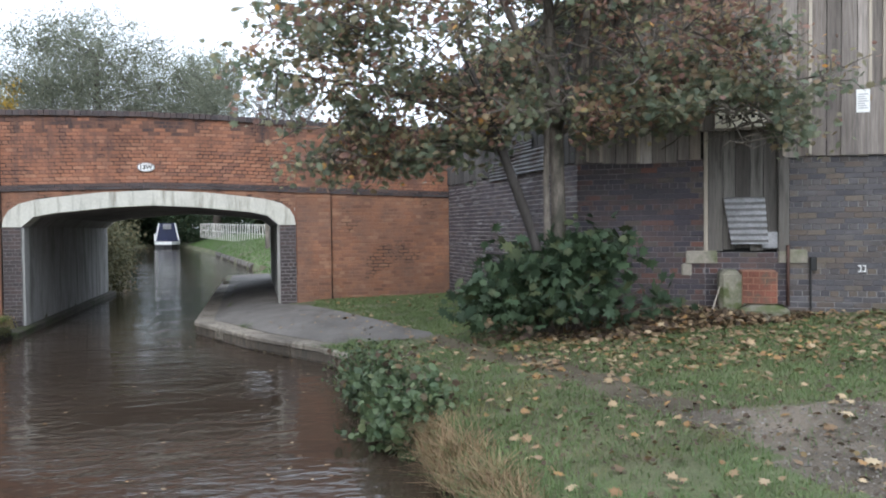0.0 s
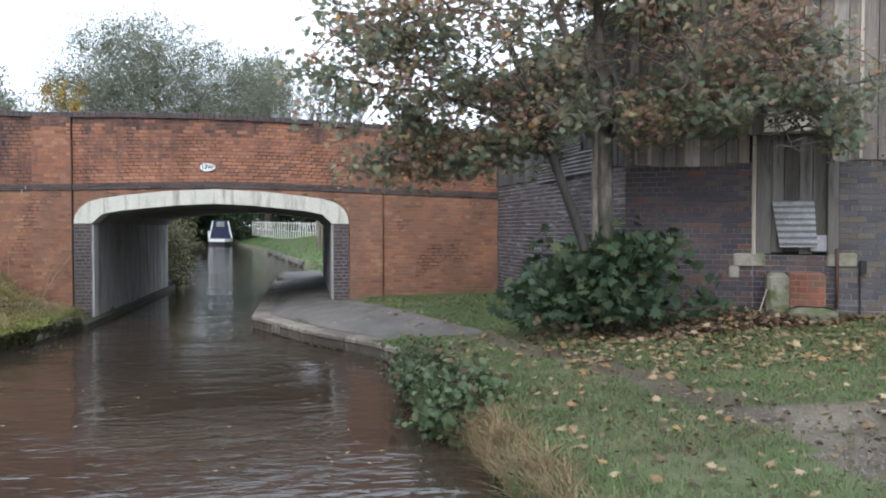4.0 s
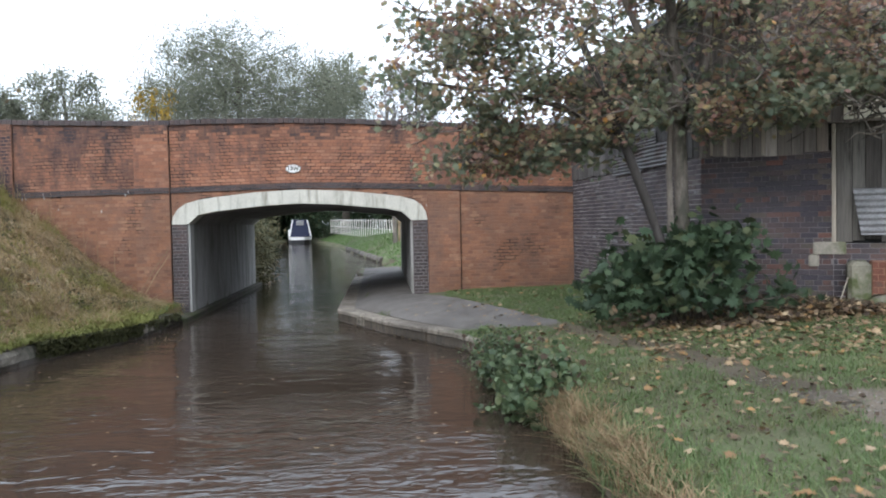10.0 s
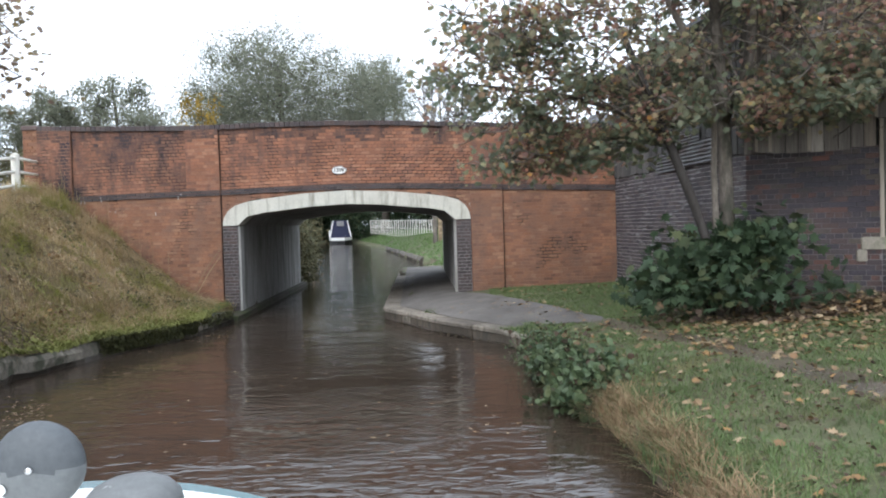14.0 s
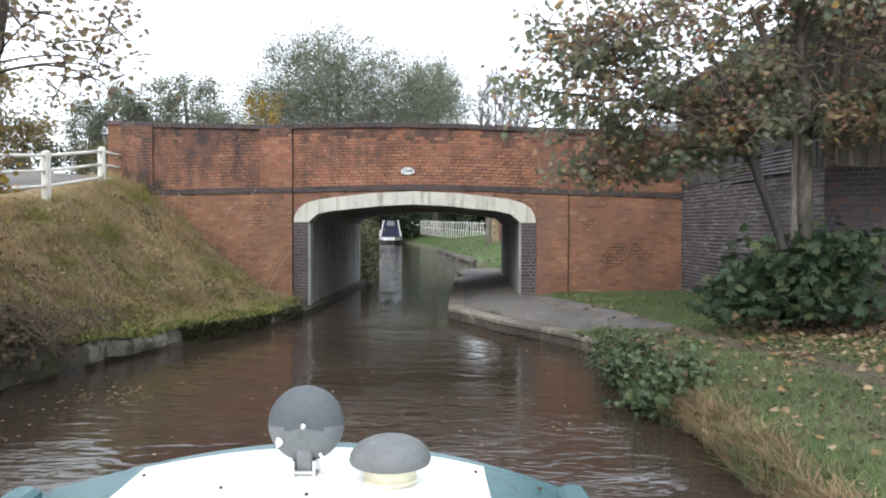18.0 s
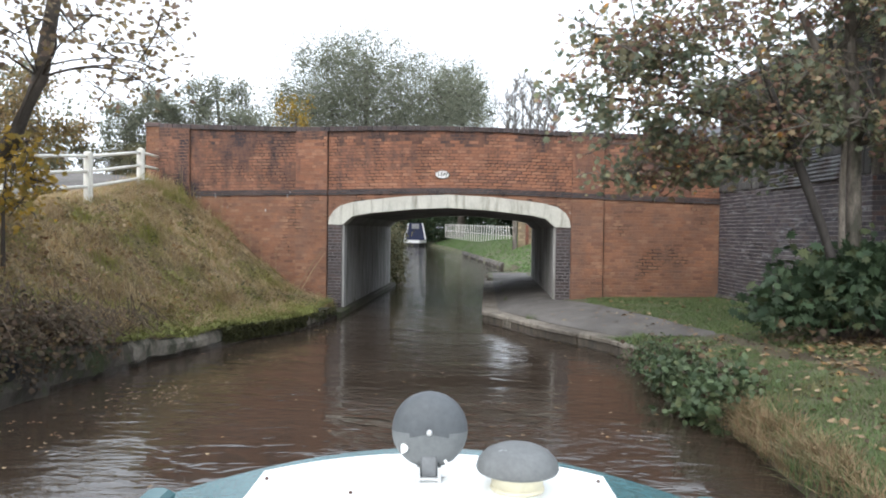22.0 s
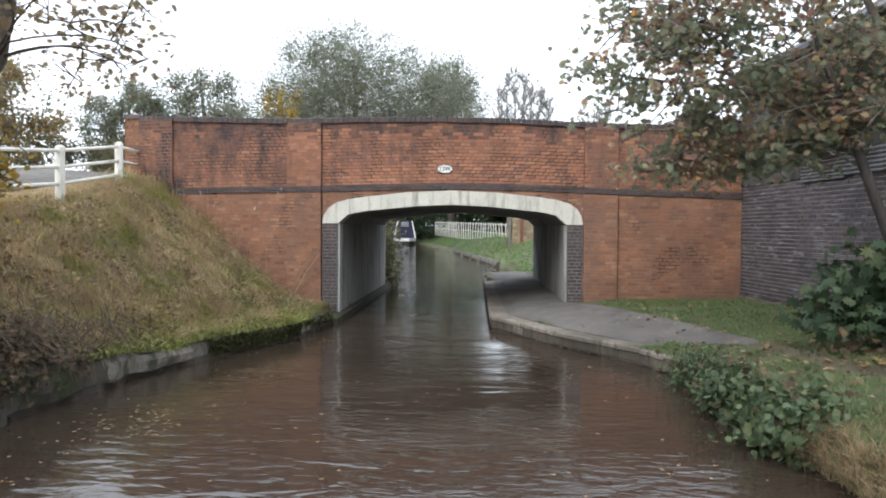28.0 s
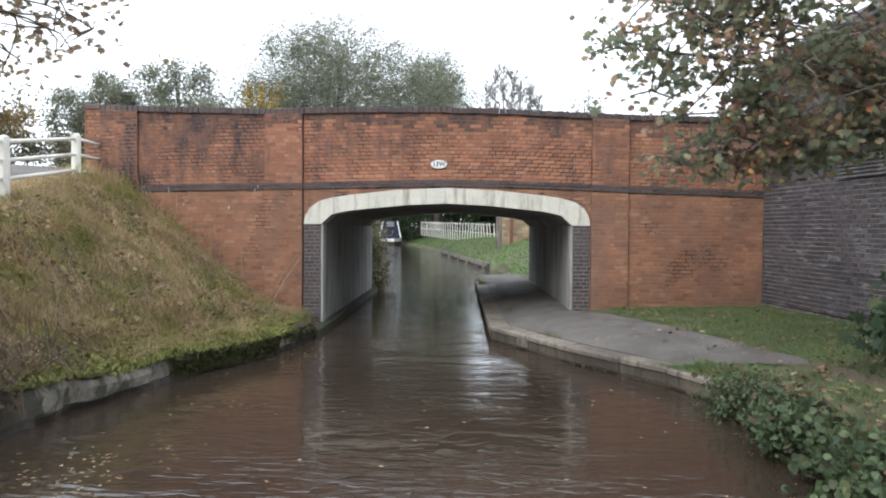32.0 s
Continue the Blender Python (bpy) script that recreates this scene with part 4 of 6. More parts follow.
kerb = thing("kerb", "worn stone canal kerb with weathered coping blocks", "kerb", kind="structure")
KERB = [(6.46, -6.0), (6.1, -5.2), (5.6, -4.45), (4.88, -3.36), (3.78, -1.2), (3.74, -0.3), (3.11, 13.1)]
for (xa, ya), (xb, yb) in zip(KERB, KERB[1:]):
    ln = math.hypot(xb - xa, yb - ya)
    n = max(1, round(ln / 1.25))
    mm = Matrix.Translation((xa, ya, 0)) @ Matrix.Rotation(math.atan2(yb - ya, xb - xa), 4, "Z")
    for i in range(n):
        e = rng.normal(0, 0.005)
        u0, u1 = i * ln / n + 0.003, (i + 1) * ln / n - 0.003
        part("kerb_stone", box(u0, u1, -0.36 + e, 0.02 + e, 0.175, 0.252 + rng.normal(0, 0.003), 0.022), KERB_STONE, kerb, m=mm)
        part("face_stone", box(u0, u1, -0.34, -0.004 + e, 0.03, 0.172, 0.012), FACE_STONE, kerb, "grimy streaked kerb face", m=mm)
        part("wall_stone", box(u0, u1, -0.34, -0.03, -0.5, 0.028, 0.01), WET_STONE, kerb, "wet dark stone", m=mm)

mm = Matrix.Translation((4.88, -3.36, 0)) @ Matrix.Rotation(math.atan2(2.16, -1.10), 4, "Z")
part("inset_stone", box(1.02, 1.36, -0.3, 0.012, 0.045, 0.165, 0.006), KERB_STONE, kerb, "pale inset stone with worn marks", m=mm)
for i in range(4):
    part("worn_mark", box(1.07 + 0.068 * i, 1.095 + 0.068 * i, 0.008, 0.016, 0.075, 0.14), WET_STONE, kerb, m=mm)

# ---- left bank wall ----
bank_wall = thing("bank_wall", "low crumbling concrete and stone canal bank wall", "wall", kind="structure")
segs = [(0.48, -1.2), (0.42, -2.3), (0.30, -3.4), (-0.32, -5.2), (-0.55, -6.3), (-0.80, -7.6), (-0.86, -8.6), (-0.88, -9.8), (-0.95, -11.5), (-1.0, -14.0), (-1.3, -20.0)]
seg_x = [(y, x) for x, y in segs[::-1]]
def wall_stretch(ya, yb, lump, mat, label):
    wys, v, rows = np.arange(ya, yb + 0.05, 0.06), [], 11
    for y in wys:
        x, h = lerp(y, seg_x), lerp(y, WALL_TOP) - 0.02 + 0.06 * noise.noise((y * 1.7, 0, 4))
        for k in range(rows):
            w = -0.4 + (h + 0.4) * k / (rows - 2) if k < rows - 1 else h - 0.02
            d = lump * noise.noise((y * 1.6, w * 2.4, 1)) + 0.045 * noise.noise((y * 6, w * 7, 2)) + 0.02 * noise.noise((y * 17, w * 17, 5)) - (0.05 if k == rows - 2 else 0)
            v.append((x + d if k < rows - 1 else x - 0.45, y, w))
    f = [(j * rows + k, j * rows + k + 1, (j + 1) * rows + k + 1, (j + 1) * rows + k) for j in range(len(wys) - 1) for k in range(rows - 1)]
    part("wall_face", (v, f), mat, bank_wall, label)


def wet_foot(ya, yb):
    wys = np.arange(ya, yb + 0.05, 0.06)
    v = [(lerp(y, seg_x) + 0.10 * noise.noise((y * 1.6, w * 2.4, 1)) + 0.045 * noise.noise((y * 6, w * 7, 2)) + o, y, w + (0.03 * noise.noise((y * 2.7, 0, 9)) if w > 0 else 0)) for y in wys for w, o in ((-0.3, 0.03), (0.0, 0.03), (0.07, 0.022), (0.085, -0.06))]
    part("wet_foot", (v, [(k * 4 + i, k * 4 + i + 1, k * 4 + i + 5, k * 4 + i + 4) for k in range(len(wys) - 1) for i in range(3)]), WET_FOOT, bank_wall, "dark wet foot of the wall at the waterline")


wet_foot(-9.5, -1.2)
wall_stretch(-20, -7.75, 0.13, BANK_STONE, "rough dark mossy stone face")
wall_stretch(-7.75, -5.42, 0.10, CONCRETE, "pale crumbling concrete face")
wall_stretch(-5.42, -3.12, 0.08, BANK_STONE, "dark mossy stone face")
wall_stretch(-3.12, -2.55, 0.05, CONCRETE, "pale broken stone")
wall_stretch(-2.55, -1.15, 0.05, BANK_STONE, "dark wet stone face")

# ---- warehouse ----
A = Vector((9.9, -6.05, 0))
FRONT = Matrix.Translation(A) @ Matrix.Rotation(math.atan2(-0.462, 0.887), 4, "Z")
C = FRONT @ Vector((-0.15, 0, 0))
B0 = Vector((9.06, 0.0, 0))
SIDE_LEN = (C - B0).length
SIDE = Matrix.Translation(B0) @ Matrix.Rotation(math.atan2(C.y - B0.y, C.x - B0.x), 4, "Z")
shed = thing("warehouse", "old canal warehouse of sooty brick below silvered boarding", "building")
W_TOP, EAVES, S_END = 2.93, 5.18, 9.0
part("front_wall", box(-0.15, 1.62, 0.008, 0.3, 0.0, W_TOP), SMOKED_MORTAR, shed, m=FRONT)
part("front_wall", box(2.70, S_END, 0.008, 0.3, 0.0, W_TOP), DARK_MORTAR, shed, m=FRONT)
part("door_sill_wall", box(1.62, 2.70, 0.008, 0.3, 0.0, 1.62), DARK_MORTAR, shed, m=FRONT)
part("side_wall", box(0.0, SIDE_LEN, 0.008, 0.3, 0.0, W_TOP), SIDE_MORTAR, shed, m=SIDE)
far_a, far_b = FRONT @ Vector((S_END, 0, 0)), B0 + Vector((8, 3, 0))
for p, q in ((far_a, far_b), (far_b, B0 + Vector((0.1, 0.5, 0)))):
    part("rear_wall", box(0, (q - p).length, 0, 0.3, 0, EAVES), DARK_MORTAR, shed, m=Matrix.Translation(p) @ Matrix.Rotation(math.atan2(q.y - p.y, q.x - p.x), 4, "Z"))
fr = lay(-0.15, 1.62, lambda u: 0.5, lambda u: W_TOP, 0.50, seed=60, gap=0.009) + lay(1.62, 2.70, lambda u: 0.5, lambda u: 1.62, 0.50, seed=62, gap=0.009)
brick_parts(fr, FRONT, SMOKED_BRICK, shed, lambda b: 0.5 < b[0] < 1.5 and 1.9 < b[2] < 2.8)
brick_parts(lay(2.70, 6.0, lambda u: 0.5, lambda u: W_TOP, 0.50, seed=61, gap=0.009), FRONT, SHED_BRICK, shed, lambda b: 2.7 < b[0] < 4.2 and 1.0 < b[2] < 2.8)
brick_parts(lay(0.0, SIDE_LEN, lambda u: 0.3, lambda u: W_TOP, 0.35, seed=63, gap=0.009), SIDE, SIDE_BRICK, shed, lambda b: False)
part("plinth", box(0.02, SIDE_LEN * 0.75, -0.07, 0.0, 0.2, 0.66, 0.03), CONCRETE, shed, "low cement plinth", m=SIDE)


def boarding(m, u0, u1, z0, z1, width, name, mat, batten=None, seed=5, hole=None):
    r = random.Random(seed)
    u = u0
    while u < u1:
        w = min(width * r.uniform(0.85, 1.2), u1 - u)
        zz = z0 + r.uniform(-0.03, 0.01)
        if hole and hole[0] < u + w / 2 < hole[1]:
            zz = hole[2]
        e = r.uniform(-0.008, 0.008)
        part(name, box(u + 0.004, u + w - 0.004, -0.03 + e, 0.0 + e, zz, z1, 0.004), mat, shed, m=m)
        if batten and r.random() < batten:
            part("batten", box(u - 0.022, u + 0.02, -0.052 + e, -0.03 + e, zz + 0.02, z1, 0.004), BATTEN, shed, m=m)
        u += w


# near-black slab behind the boards paints the shade between them
for ua, ub, za in ((-0.15, 1.62, W_TOP), (1.62, 2.70, 3.33), (2.70, S_END, W_TOP)):
    part("timber_frame", box(ua, ub, 0.002, 0.25, za, EAVES), DARK_VOID, shed, m=FRONT)
part("timber_frame", box(0, SIDE_LEN, 0.002, 0.25, W_TOP, EAVES), DARK_VOID, shed, m=SIDE)
boarding(FRONT, -0.17, 6.5, W_TOP - 0.02, EAVES, 0.17, "board", BOARD, 0.55, 5, hole=(1.62, 2.66, 3.30))
# the side boards' shade is put into their colour
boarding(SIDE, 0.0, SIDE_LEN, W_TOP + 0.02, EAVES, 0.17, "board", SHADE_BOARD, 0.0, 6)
for i, (ua, ub, za, zb) in enumerate(((2.6, 4.0, 2.86, 3.22), (3.9, 5.3, 2.90, 3.30), (3.3, 4.6, 3.24, 3.55))):
    sv = [(u, -0.05 - 0.012 * i - 0.012 * math.sin(2 * math.pi * k / 8) , za + (zb - za) * k / 48) for k in range(49) for u in (ua, ub)]
    part("cladding_sheet", (sv, [(2 * k, 2 * k + 1, 2 * k + 3, 2 * k + 2) for k in range(48)]), CLADDING, shed, "loose corrugated cladding sheet", smooth=True, m=SIDE)
ring = [FRONT @ Vector((-0.3, -0.2, EAVES)), FRONT @ Vector((S_END, -0.2, EAVES)), far_b + Vector((0.5, 0.5, EAVES)), B0 + Vector((-0.2, 0.6, EAVES))]
part("roof", ([tuple(p) for p in ring] + [tuple(p + Vector((0, 0, 0.08))) for p in ring] + [tuple(C + Vector((3.2, 3.0, EAVES + 2.2)))],
              [(3, 2, 1, 0), (0, 1, 5, 4), (1, 2, 6, 5), (2, 3, 7, 6), (3, 0, 4, 7), (4, 5, 8), (5, 6, 8), (6, 7, 8), (7, 4, 8)]), SLATE, shed, "dark slate roof")
# loading door
part("door_back", box(1.62, 2.70, 0.10, 0.16, 1.60, 3.34), DARK_VOID, shed, m=FRONT)
u = 1.66
for i, w in enumerate((0.2, 0.16, 0.19, 0.17, 0.2)):
    part("door_board", box(u + 0.004, u + w - 0.003, 0.05 + 0.006 * (i % 2), 0.09, 1.64 + 0.02 * (i % 3), 3.30, 0.004), DOOR_BOARD, shed, m=FRONT)
    u += w
part("door_post", box(1.60, 1.655, -0.02, 0.08, 1.62, 3.30, 0.008), BATTEN, shed, "pale bleached timber post", m=FRONT)
part("door_post", box(2.56, 2.70, -0.03, 0.10, 1.64, 3.30, 0.01), DOOR_BOARD, shed, "mossy timber post", m=FRONT)
part("padstone", box(1.36, 1.78, -0.03, 0.1, 1.47, 1.645, 0.02), PLINTH, shed, "tan stone block", m=FRONT)
part("padstone", box(1.30, 1.44, -0.026, 0.1, 1.30, 1.47, 0.02), PLINTH, shed, m=FRONT)
part("padstone", box(2.56, 2.93, -0.03, 0.1, 1.48, 1.66, 0.02), PLINTH, shed, "tan stone block", m=FRONT)
v, f = [], []
NS = 72
for i in range(NS + 1):
    z = 1.735 + 0.645 * i / NS
    sh = -0.10 * (i / NS)
    off = 0.016 * math.sin(2 * math.pi * i / NS * 7.5)
    lean = -0.10 + 0.06 * i / NS
    for uu in (1.96 + sh, 2.20 + sh * 0.7, 2.43 + sh * 0.4):
        v.append((uu, lean + off, z))
f = [(i * 3 + k, i * 3 + k + 1, i * 3 + k + 4, i * 3 + k + 3) for i in range(NS) for k in (0, 1)]
n0 = len(v)
v += [(p[0], p[1] + 0.004, p[2]) for p in v]
f += [tuple(q + n0 for q in reversed(w)) for w in f[:NS * 2]]
sheet = thing("corrugated_sheet", "bent grey corrugated metal sheet propped over a doorway", "sheet")
part("sheet", (v, f), GALV, sheet, smooth=True, m=FRONT)
part("backing_board", box(2.36, 2.56, 0.0, 0.03, 1.68, 1.90, 0.004), GALV, sheet, m=FRONT)
sgn = thing("sign_board", "cream painted sign board with dark lettering", "sign", FRONT @ Matrix.Translation((1.75, -0.035, 3.34)))
part("board", box(0, 0.82, -0.02, 0, 0, 0.27, 0.004), SIGN_CREAM, sgn)
for i in range(9):
    part("lettering", box(0.05 + i * 0.083, 0.095 + i * 0.083, -0.024, -0.019, 0.12, 0.17), BLACK_PAINT, sgn)
ntc = thing("notice", "small white notice pinned to weathered boards", "sign", FRONT @ Matrix.Translation((3.5, -0.065, 3.46)))
part("sheet", box(0, 0.16, -0.006, 0, 0, 0.30), SIGN_WHITE, ntc)
for i in range(7):
    part("text_line", box(0.02, 0.14 - 0.02 * (i % 3), -0.009, -0.0055, 0.05 + 0.03 * i, 0.062 + 0.03 * i), GREY_PRINT, ntc)
part("backing", box(-0.18, 0.33, -0.0, 0.03, -0.55, 0.32, 0.005), BOARD, ntc, "wide bare board")
num = thing("painted_mark", "small white painted marks on dark brick", "mark", FRONT @ Matrix.Translation((3.54, -0.008, 1.36)))
for x0 in (0.0, 0.055):
    part("stroke", box(x0, x0 + 0.04, -0.004, 0.0, 0, 0.015), SIGN_WHITE, num)
    part("stroke", box(x0, x0 + 0.04, -0.004, 0.0, 0.075, 0.09), SIGN_WHITE, num)
    part("stroke", box(x0 + 0.028, x0 + 0.04, -0.0045, 0.0, 0.015, 0.075), SIGN_WHITE, num)
pipe = thing("iron_pipe", "rusty iron pipe clipped to a brick wall", "pipe")
part("pipe", tube([FRONT @ Vector((2.68, -0.06, 0.9)), FRONT @ Vector((2.68, -0.06, 1.72))], [0.022, 0.022]), RUST, pipe, smooth=True)
tap = thing("wall_box", "small black box and cable on brick wall", "box")
part("body", box(2.95, 3.03, -0.09, 0.0, 1.38, 1.56, 0.01), BLACK_PAINT, tap, m=FRONT)
part("cable", tube([FRONT @ Vector((2.97, -0.02, 0.8)), FRONT @ Vector((2.96, -0.02, 1.38))], [0.012, 0.012]), BLACK_PAINT, tap)
# mounting block under the door
blk = thing("mounting_block", "mossy concrete step block faced with red brick", "step", FRONT @ Matrix.Translation((1.80, -0.50, 0.03)))
part("left_pier", box(-0.02, 0.26, 0, 0.72, 0.5, 1.36, 0.05), MOSSY_BLOCK, blk, "mossy concrete pier")
part("core", box(0.26, 0.70, 0.04, 0.72, 0.5, 1.36, 0.02), MORTAR, blk)
part("toe", box(0.20, 0.84, -0.14, 0.1, 0.5, 0.93, 0.085), MOSSY_BLOCK, blk, "rounded concrete toe")
for i in range(5):
    edges = [0.272, 0.41, 0.555, 0.70] if i % 2 else [0.272, 0.345, 0.485, 0.63, 0.70]
    for a, b in zip(edges, edges[1:]):
        part("brick", brick_box(a, b - 0.012, 0.94 + i * 0.085, 1.013 + i * 0.085, 0.002 * ((i * 3 + int(a * 50)) % 3)), RED_BRICK, blk, m=Matrix.Translation((0, 0.035, 0)))

# ---- white post and rail fence on the bank ----
rail_fence = thing("post_and_rail_fence", "white painted post and rail roadside fence", "fence")
posts = [(-4.12, -1.16), (-3.95, -3.56), (-3.95, -6.0), (-4.3, -8.6)]
tops = [3.80, 3.47, 3.25, 3.1]
for (x, y), z in zip(posts, tops):
    post = part("post", box(-0.075, 0.075, -0.075, 0.075, z - 1.2, z, 0.035), FENCE_WHITE, rail_fence, m=pose(x, y, 0, 0, 0, 6))
for (xa, ya), (xb, yb), za, zb in [((-4.28, 0.1), posts[0], 3.80, 3.80)] + [(posts[i], posts[i + 1], tops[i], tops[i + 1]) for i in range(3)]:
    for d in (0.10, 0.40, 0.70):
        part("rail", tube([(xa, ya, za - d), (xb, yb, zb - d)], [0.033, 0.033], 8), FENCE_WHITE, rail_fence, smooth=True)

ry = np.linspace(-40, 8.6, 40)
rv = [(x, y, crest_height(y) + (0.38 if x < -8.5 else 0.11)) for y in ry for x in (-13.0, -9.0, lerp(y, [(-40, -8), (-14, -6.4), (-3, -5.2), (0, -4.6), (9, -4.6)]))]
place("road", mesh_of("road", rv, [(k * 3 + i, k * 3 + i + 1, k * 3 + i + 4, k * 3 + i + 3) for k in range(39) for i in (0, 1)], ASPHALT), label="grey asphalt road behind a white fence", category="road", kind="structure")

# ---- trees ----
def limb(a, b, bend, r0, r1, n=6, seed=0):
    r = random.Random(seed)
    a, b = Vector(a), Vector(b)
    k = Vector((r.uniform(-1, 1), r.uniform(-1, 1), r.uniform(0.2, 1.0))) * bend * (b - a).length
    pts = [a.lerp(b, i / n) + k * (4 * (i / n) * (1 - i / n)) * 0.5 for i in range(n + 1)]
    return tube(pts, [r0 + (r1 - r0) * i / n for i in range(n + 1)], 7), pts


def clumps(n, centre, radii, keep, seed, shell=0.45):
    r = np.random.default_rng(seed)
    out = []
    while len(out) < n:
        d = r.normal(size=3)
        d /= np.linalg.norm(d)
        p = np.array(centre) + d * np.array(radii) * (shell + (1 - shell) * r.random() ** 0.6)
        if keep(p):
            out.append(p)
    return out


def crown_tree(name, label, base, forks, centres, leaf_n, leaf_size, clump_r, leaf_mat, shape, trunk_r, seed, keep=None, flat=0.0, category="tree", bark=None, twig_r=0.012, low_fork=1, extra=(), limb_k=0.2, second=None, group=""):
    """A trunk through the fork points, limbs from the nearest fork to each clump centre, twigs, and leaves about the twigs."""
    tree = thing(name, label, category, group=group)
    bark = bark or BARK
    pts = [Vector(base)] + [Vector(p) for p in forks]
    pts[0].z -= 0.15
    rr = [trunk_r * (1.25 if i == 0 else 1 - 0.6 * i / len(pts)) for i in range(len(pts))]
    part("trunk", tube(pts, rr, 12), bark, tree, smooth=True)
    r = np.random.default_rng(seed)
    lv, ll, limbs_ends = [], [], []
    for i, c in enumerate(centres):
        starts = [p for p in pts[low_fork:] if p.z < c[2] + 0.4] or [pts[low_fork]]
        s = starts[int(r.integers(0, len(starts)))] if len(starts) > 1 and r.random() < 0.5 else min(starts, key=lambda p: (p - Vector(c)).length)
        if extra:
            some = [Vector(extra[int(r.integers(0, len(extra)))]) for _ in range(3)]
            s = min(some, key=lambda p: (p - Vector(c)).length)
        if limbs_ends and r.random() < 0.75:
            near = min(limbs_ends, key=lambda p: (p - Vector(c)).length)
            s = near if (near - Vector(c)).length < (s - Vector(c)).length else s
        fine = s not in pts and not any((s - Vector(e)).length < 1e-4 for e in extra)
        t, lp = limb(s, c, 0.22, trunk_r * (0.09 if fine else limb_k), twig_r * 0.7, 6, seed * 100 + i)
        limbs_ends += [lp[3].copy(), lp[4].copy(), lp[5].copy()]
        lv.append(t)
        n = int(leaf_n * r.uniform(0.6, 1.4))
        q = np.array(c) + np.clip(r.normal(size=(n, 3)), -1.7, 1.7) * np.array(clump_r) * r.uniform(0.75, 1.25)
        along = np.array([tuple(lp[3].lerp(lp[6], x)) for x in r.random(n // 5)]).reshape(-1, 3) + r.normal(size=(n // 5, 3)) * 0.16
        q = np.concatenate([q, along])
        for k in range(4):
            e = q[r.integers(0, n)]
            lv.append(tube([c, tuple((np.array(c) + e) / 2 + r.normal(size=3) * 0.06), tuple(e)], [twig_r, twig_r * 0.7, twig_r * 0.35], 5))
        ll.append(q)
    part("branchwork", join(*lv), bark, tree, smooth=True, kind="stuff")
    q = np.concatenate(ll)
    if keep:
        q = q[[bool(keep(p)) for p in q]]
    if second:
        pickd = np.array([bool(second[1](p)) for p in q])
        part("green_leaves", leaf_cloud(q[pickd], leaf_size * 1.22, shape, flat, 0.8, seed + 1), second[0], tree, "dull green leaves", kind="stuff")
        q = q[~pickd]
    part("crown", leaf_cloud(q, leaf_size, shape, flat, 0.5, seed), leaf_mat, tree, kind="stuff")
    return tree


def clear_of_shed(p, gap=0.12):
    if (p[0] - 9.9) * 0.462 + (p[1] + 6.05) * 0.887 > -gap and p[0] > 9.5:
        return False
    return not (p[1] > -6.2 and p[0] > 9.06 - p[1] * 0.118 - gap)


def sycamore_keep(p):
    low = lerp(p[0], [(4.6, 3.6), (5.3, 3.0), (5.7, 2.7), (6.6, 2.75), (7.3, 2.6), (8.0, 2.95), (8.6, 3.2), (9.4, 3.2), (10.4, 3.15), (11.2, 2.95), (12.3, 3.0), (13.0, 3.4)])
    if p[1] < -6.9 and p[2] < 4.2 and abs(p[0] - (9.2 + (p[1] + 6.75) * 0.37)) < 0.4:
        return False
    return p[2] > low and clear_of_shed(p, 0.3)


def syc_leaf(p):
    if not clear_of_shed(p) or p[2] < 2.42:
        return False
    u = (p[0] - 9.9) * 0.887 - (p[1] + 6.05) * 0.462
    if u > -0.1 and p[0] > 9.4 and p[2] < lerp(u, [(-0.1, 2.95), (0.6, 3.1), (1.45, 3.14), (1.58, 3.47), (2.25, 3.47), (2.4, 2.8), (2.9, 2.75), (3.2, 3.0)]) + 0.12 * noise.noise((p[0] * 3, p[1] * 3, 2)):
        return False
    if 2.6 < p[2] < 4.9 and p[1] < -6.85 and abs(p[0] - (9.17 + (p[1] + 6.8) * 0.37)) < 0.17:
        return int(p[0] * 9973 + p[2] * 577) % 100 < 22
    if 7.3 < p[0] < 8.7 and p[2] > 3.8:
        return int(p[0] * 7919 + p[1] * 3571 + p[2] * 911) % 100 < 92
    if p[0] > 9.5 and p[2] > 3.75:
        return int(p[0] * 7919 + p[1] * 3571 + p[2] * 911) % 100 < lerp(p[0], [(9.5, 84), (10.6, 70), (12, 60)])
    return True


def syc_green(p):
    return 0.16 * (3.7 - p[2]) + 0.05 * (p[0] - 9.0) * (1 if p[2] < 3.9 else -1) + 0.9 * noise.noise((p[0] * 1.5, p[1] * 1.5, p[2] * 2.0)) + 0.35 * noise.noise((p[0] * 5, p[1] * 5, p[2] * 5)) > -0.03


free = lambda p: clear_of_shed(p, 0.2)
syc = clumps(92, (8.8, -7.4, 5.1), (3.5, 1.7, 2.2), sycamore_keep, 3, 0.1)
syc += clumps(23, (6.5, -7.2, 4.65), (1.35, 1.1, 0.85), sycamore_keep, 4, 0.0)
syc += clumps(15, (6.6, -7.1, 3.6), (1.5, 1.1, 0.5), sycamore_keep, 7, 0.0)
syc += clumps(26, (6.75, -6.95, 2.98), (1.1, 0.9, 0.36), lambda p: free(p) and p[2] > 2.66, 8, 0.0)
syc += clumps(17, (8.1, -7.0, 3.35), (0.9, 0.7, 0.5), lambda p: free(p) and p[2] > 2.9, 9, 0.0)
syc += clumps(10, (9.4, -7.4, 3.45), (0.9, 0.4, 0.35), free, 5, 0.1)
syc += clumps(11, (7.65, -6.6, 3.75), (0.6, 0.5, 0.6), free, 15, 0.0)
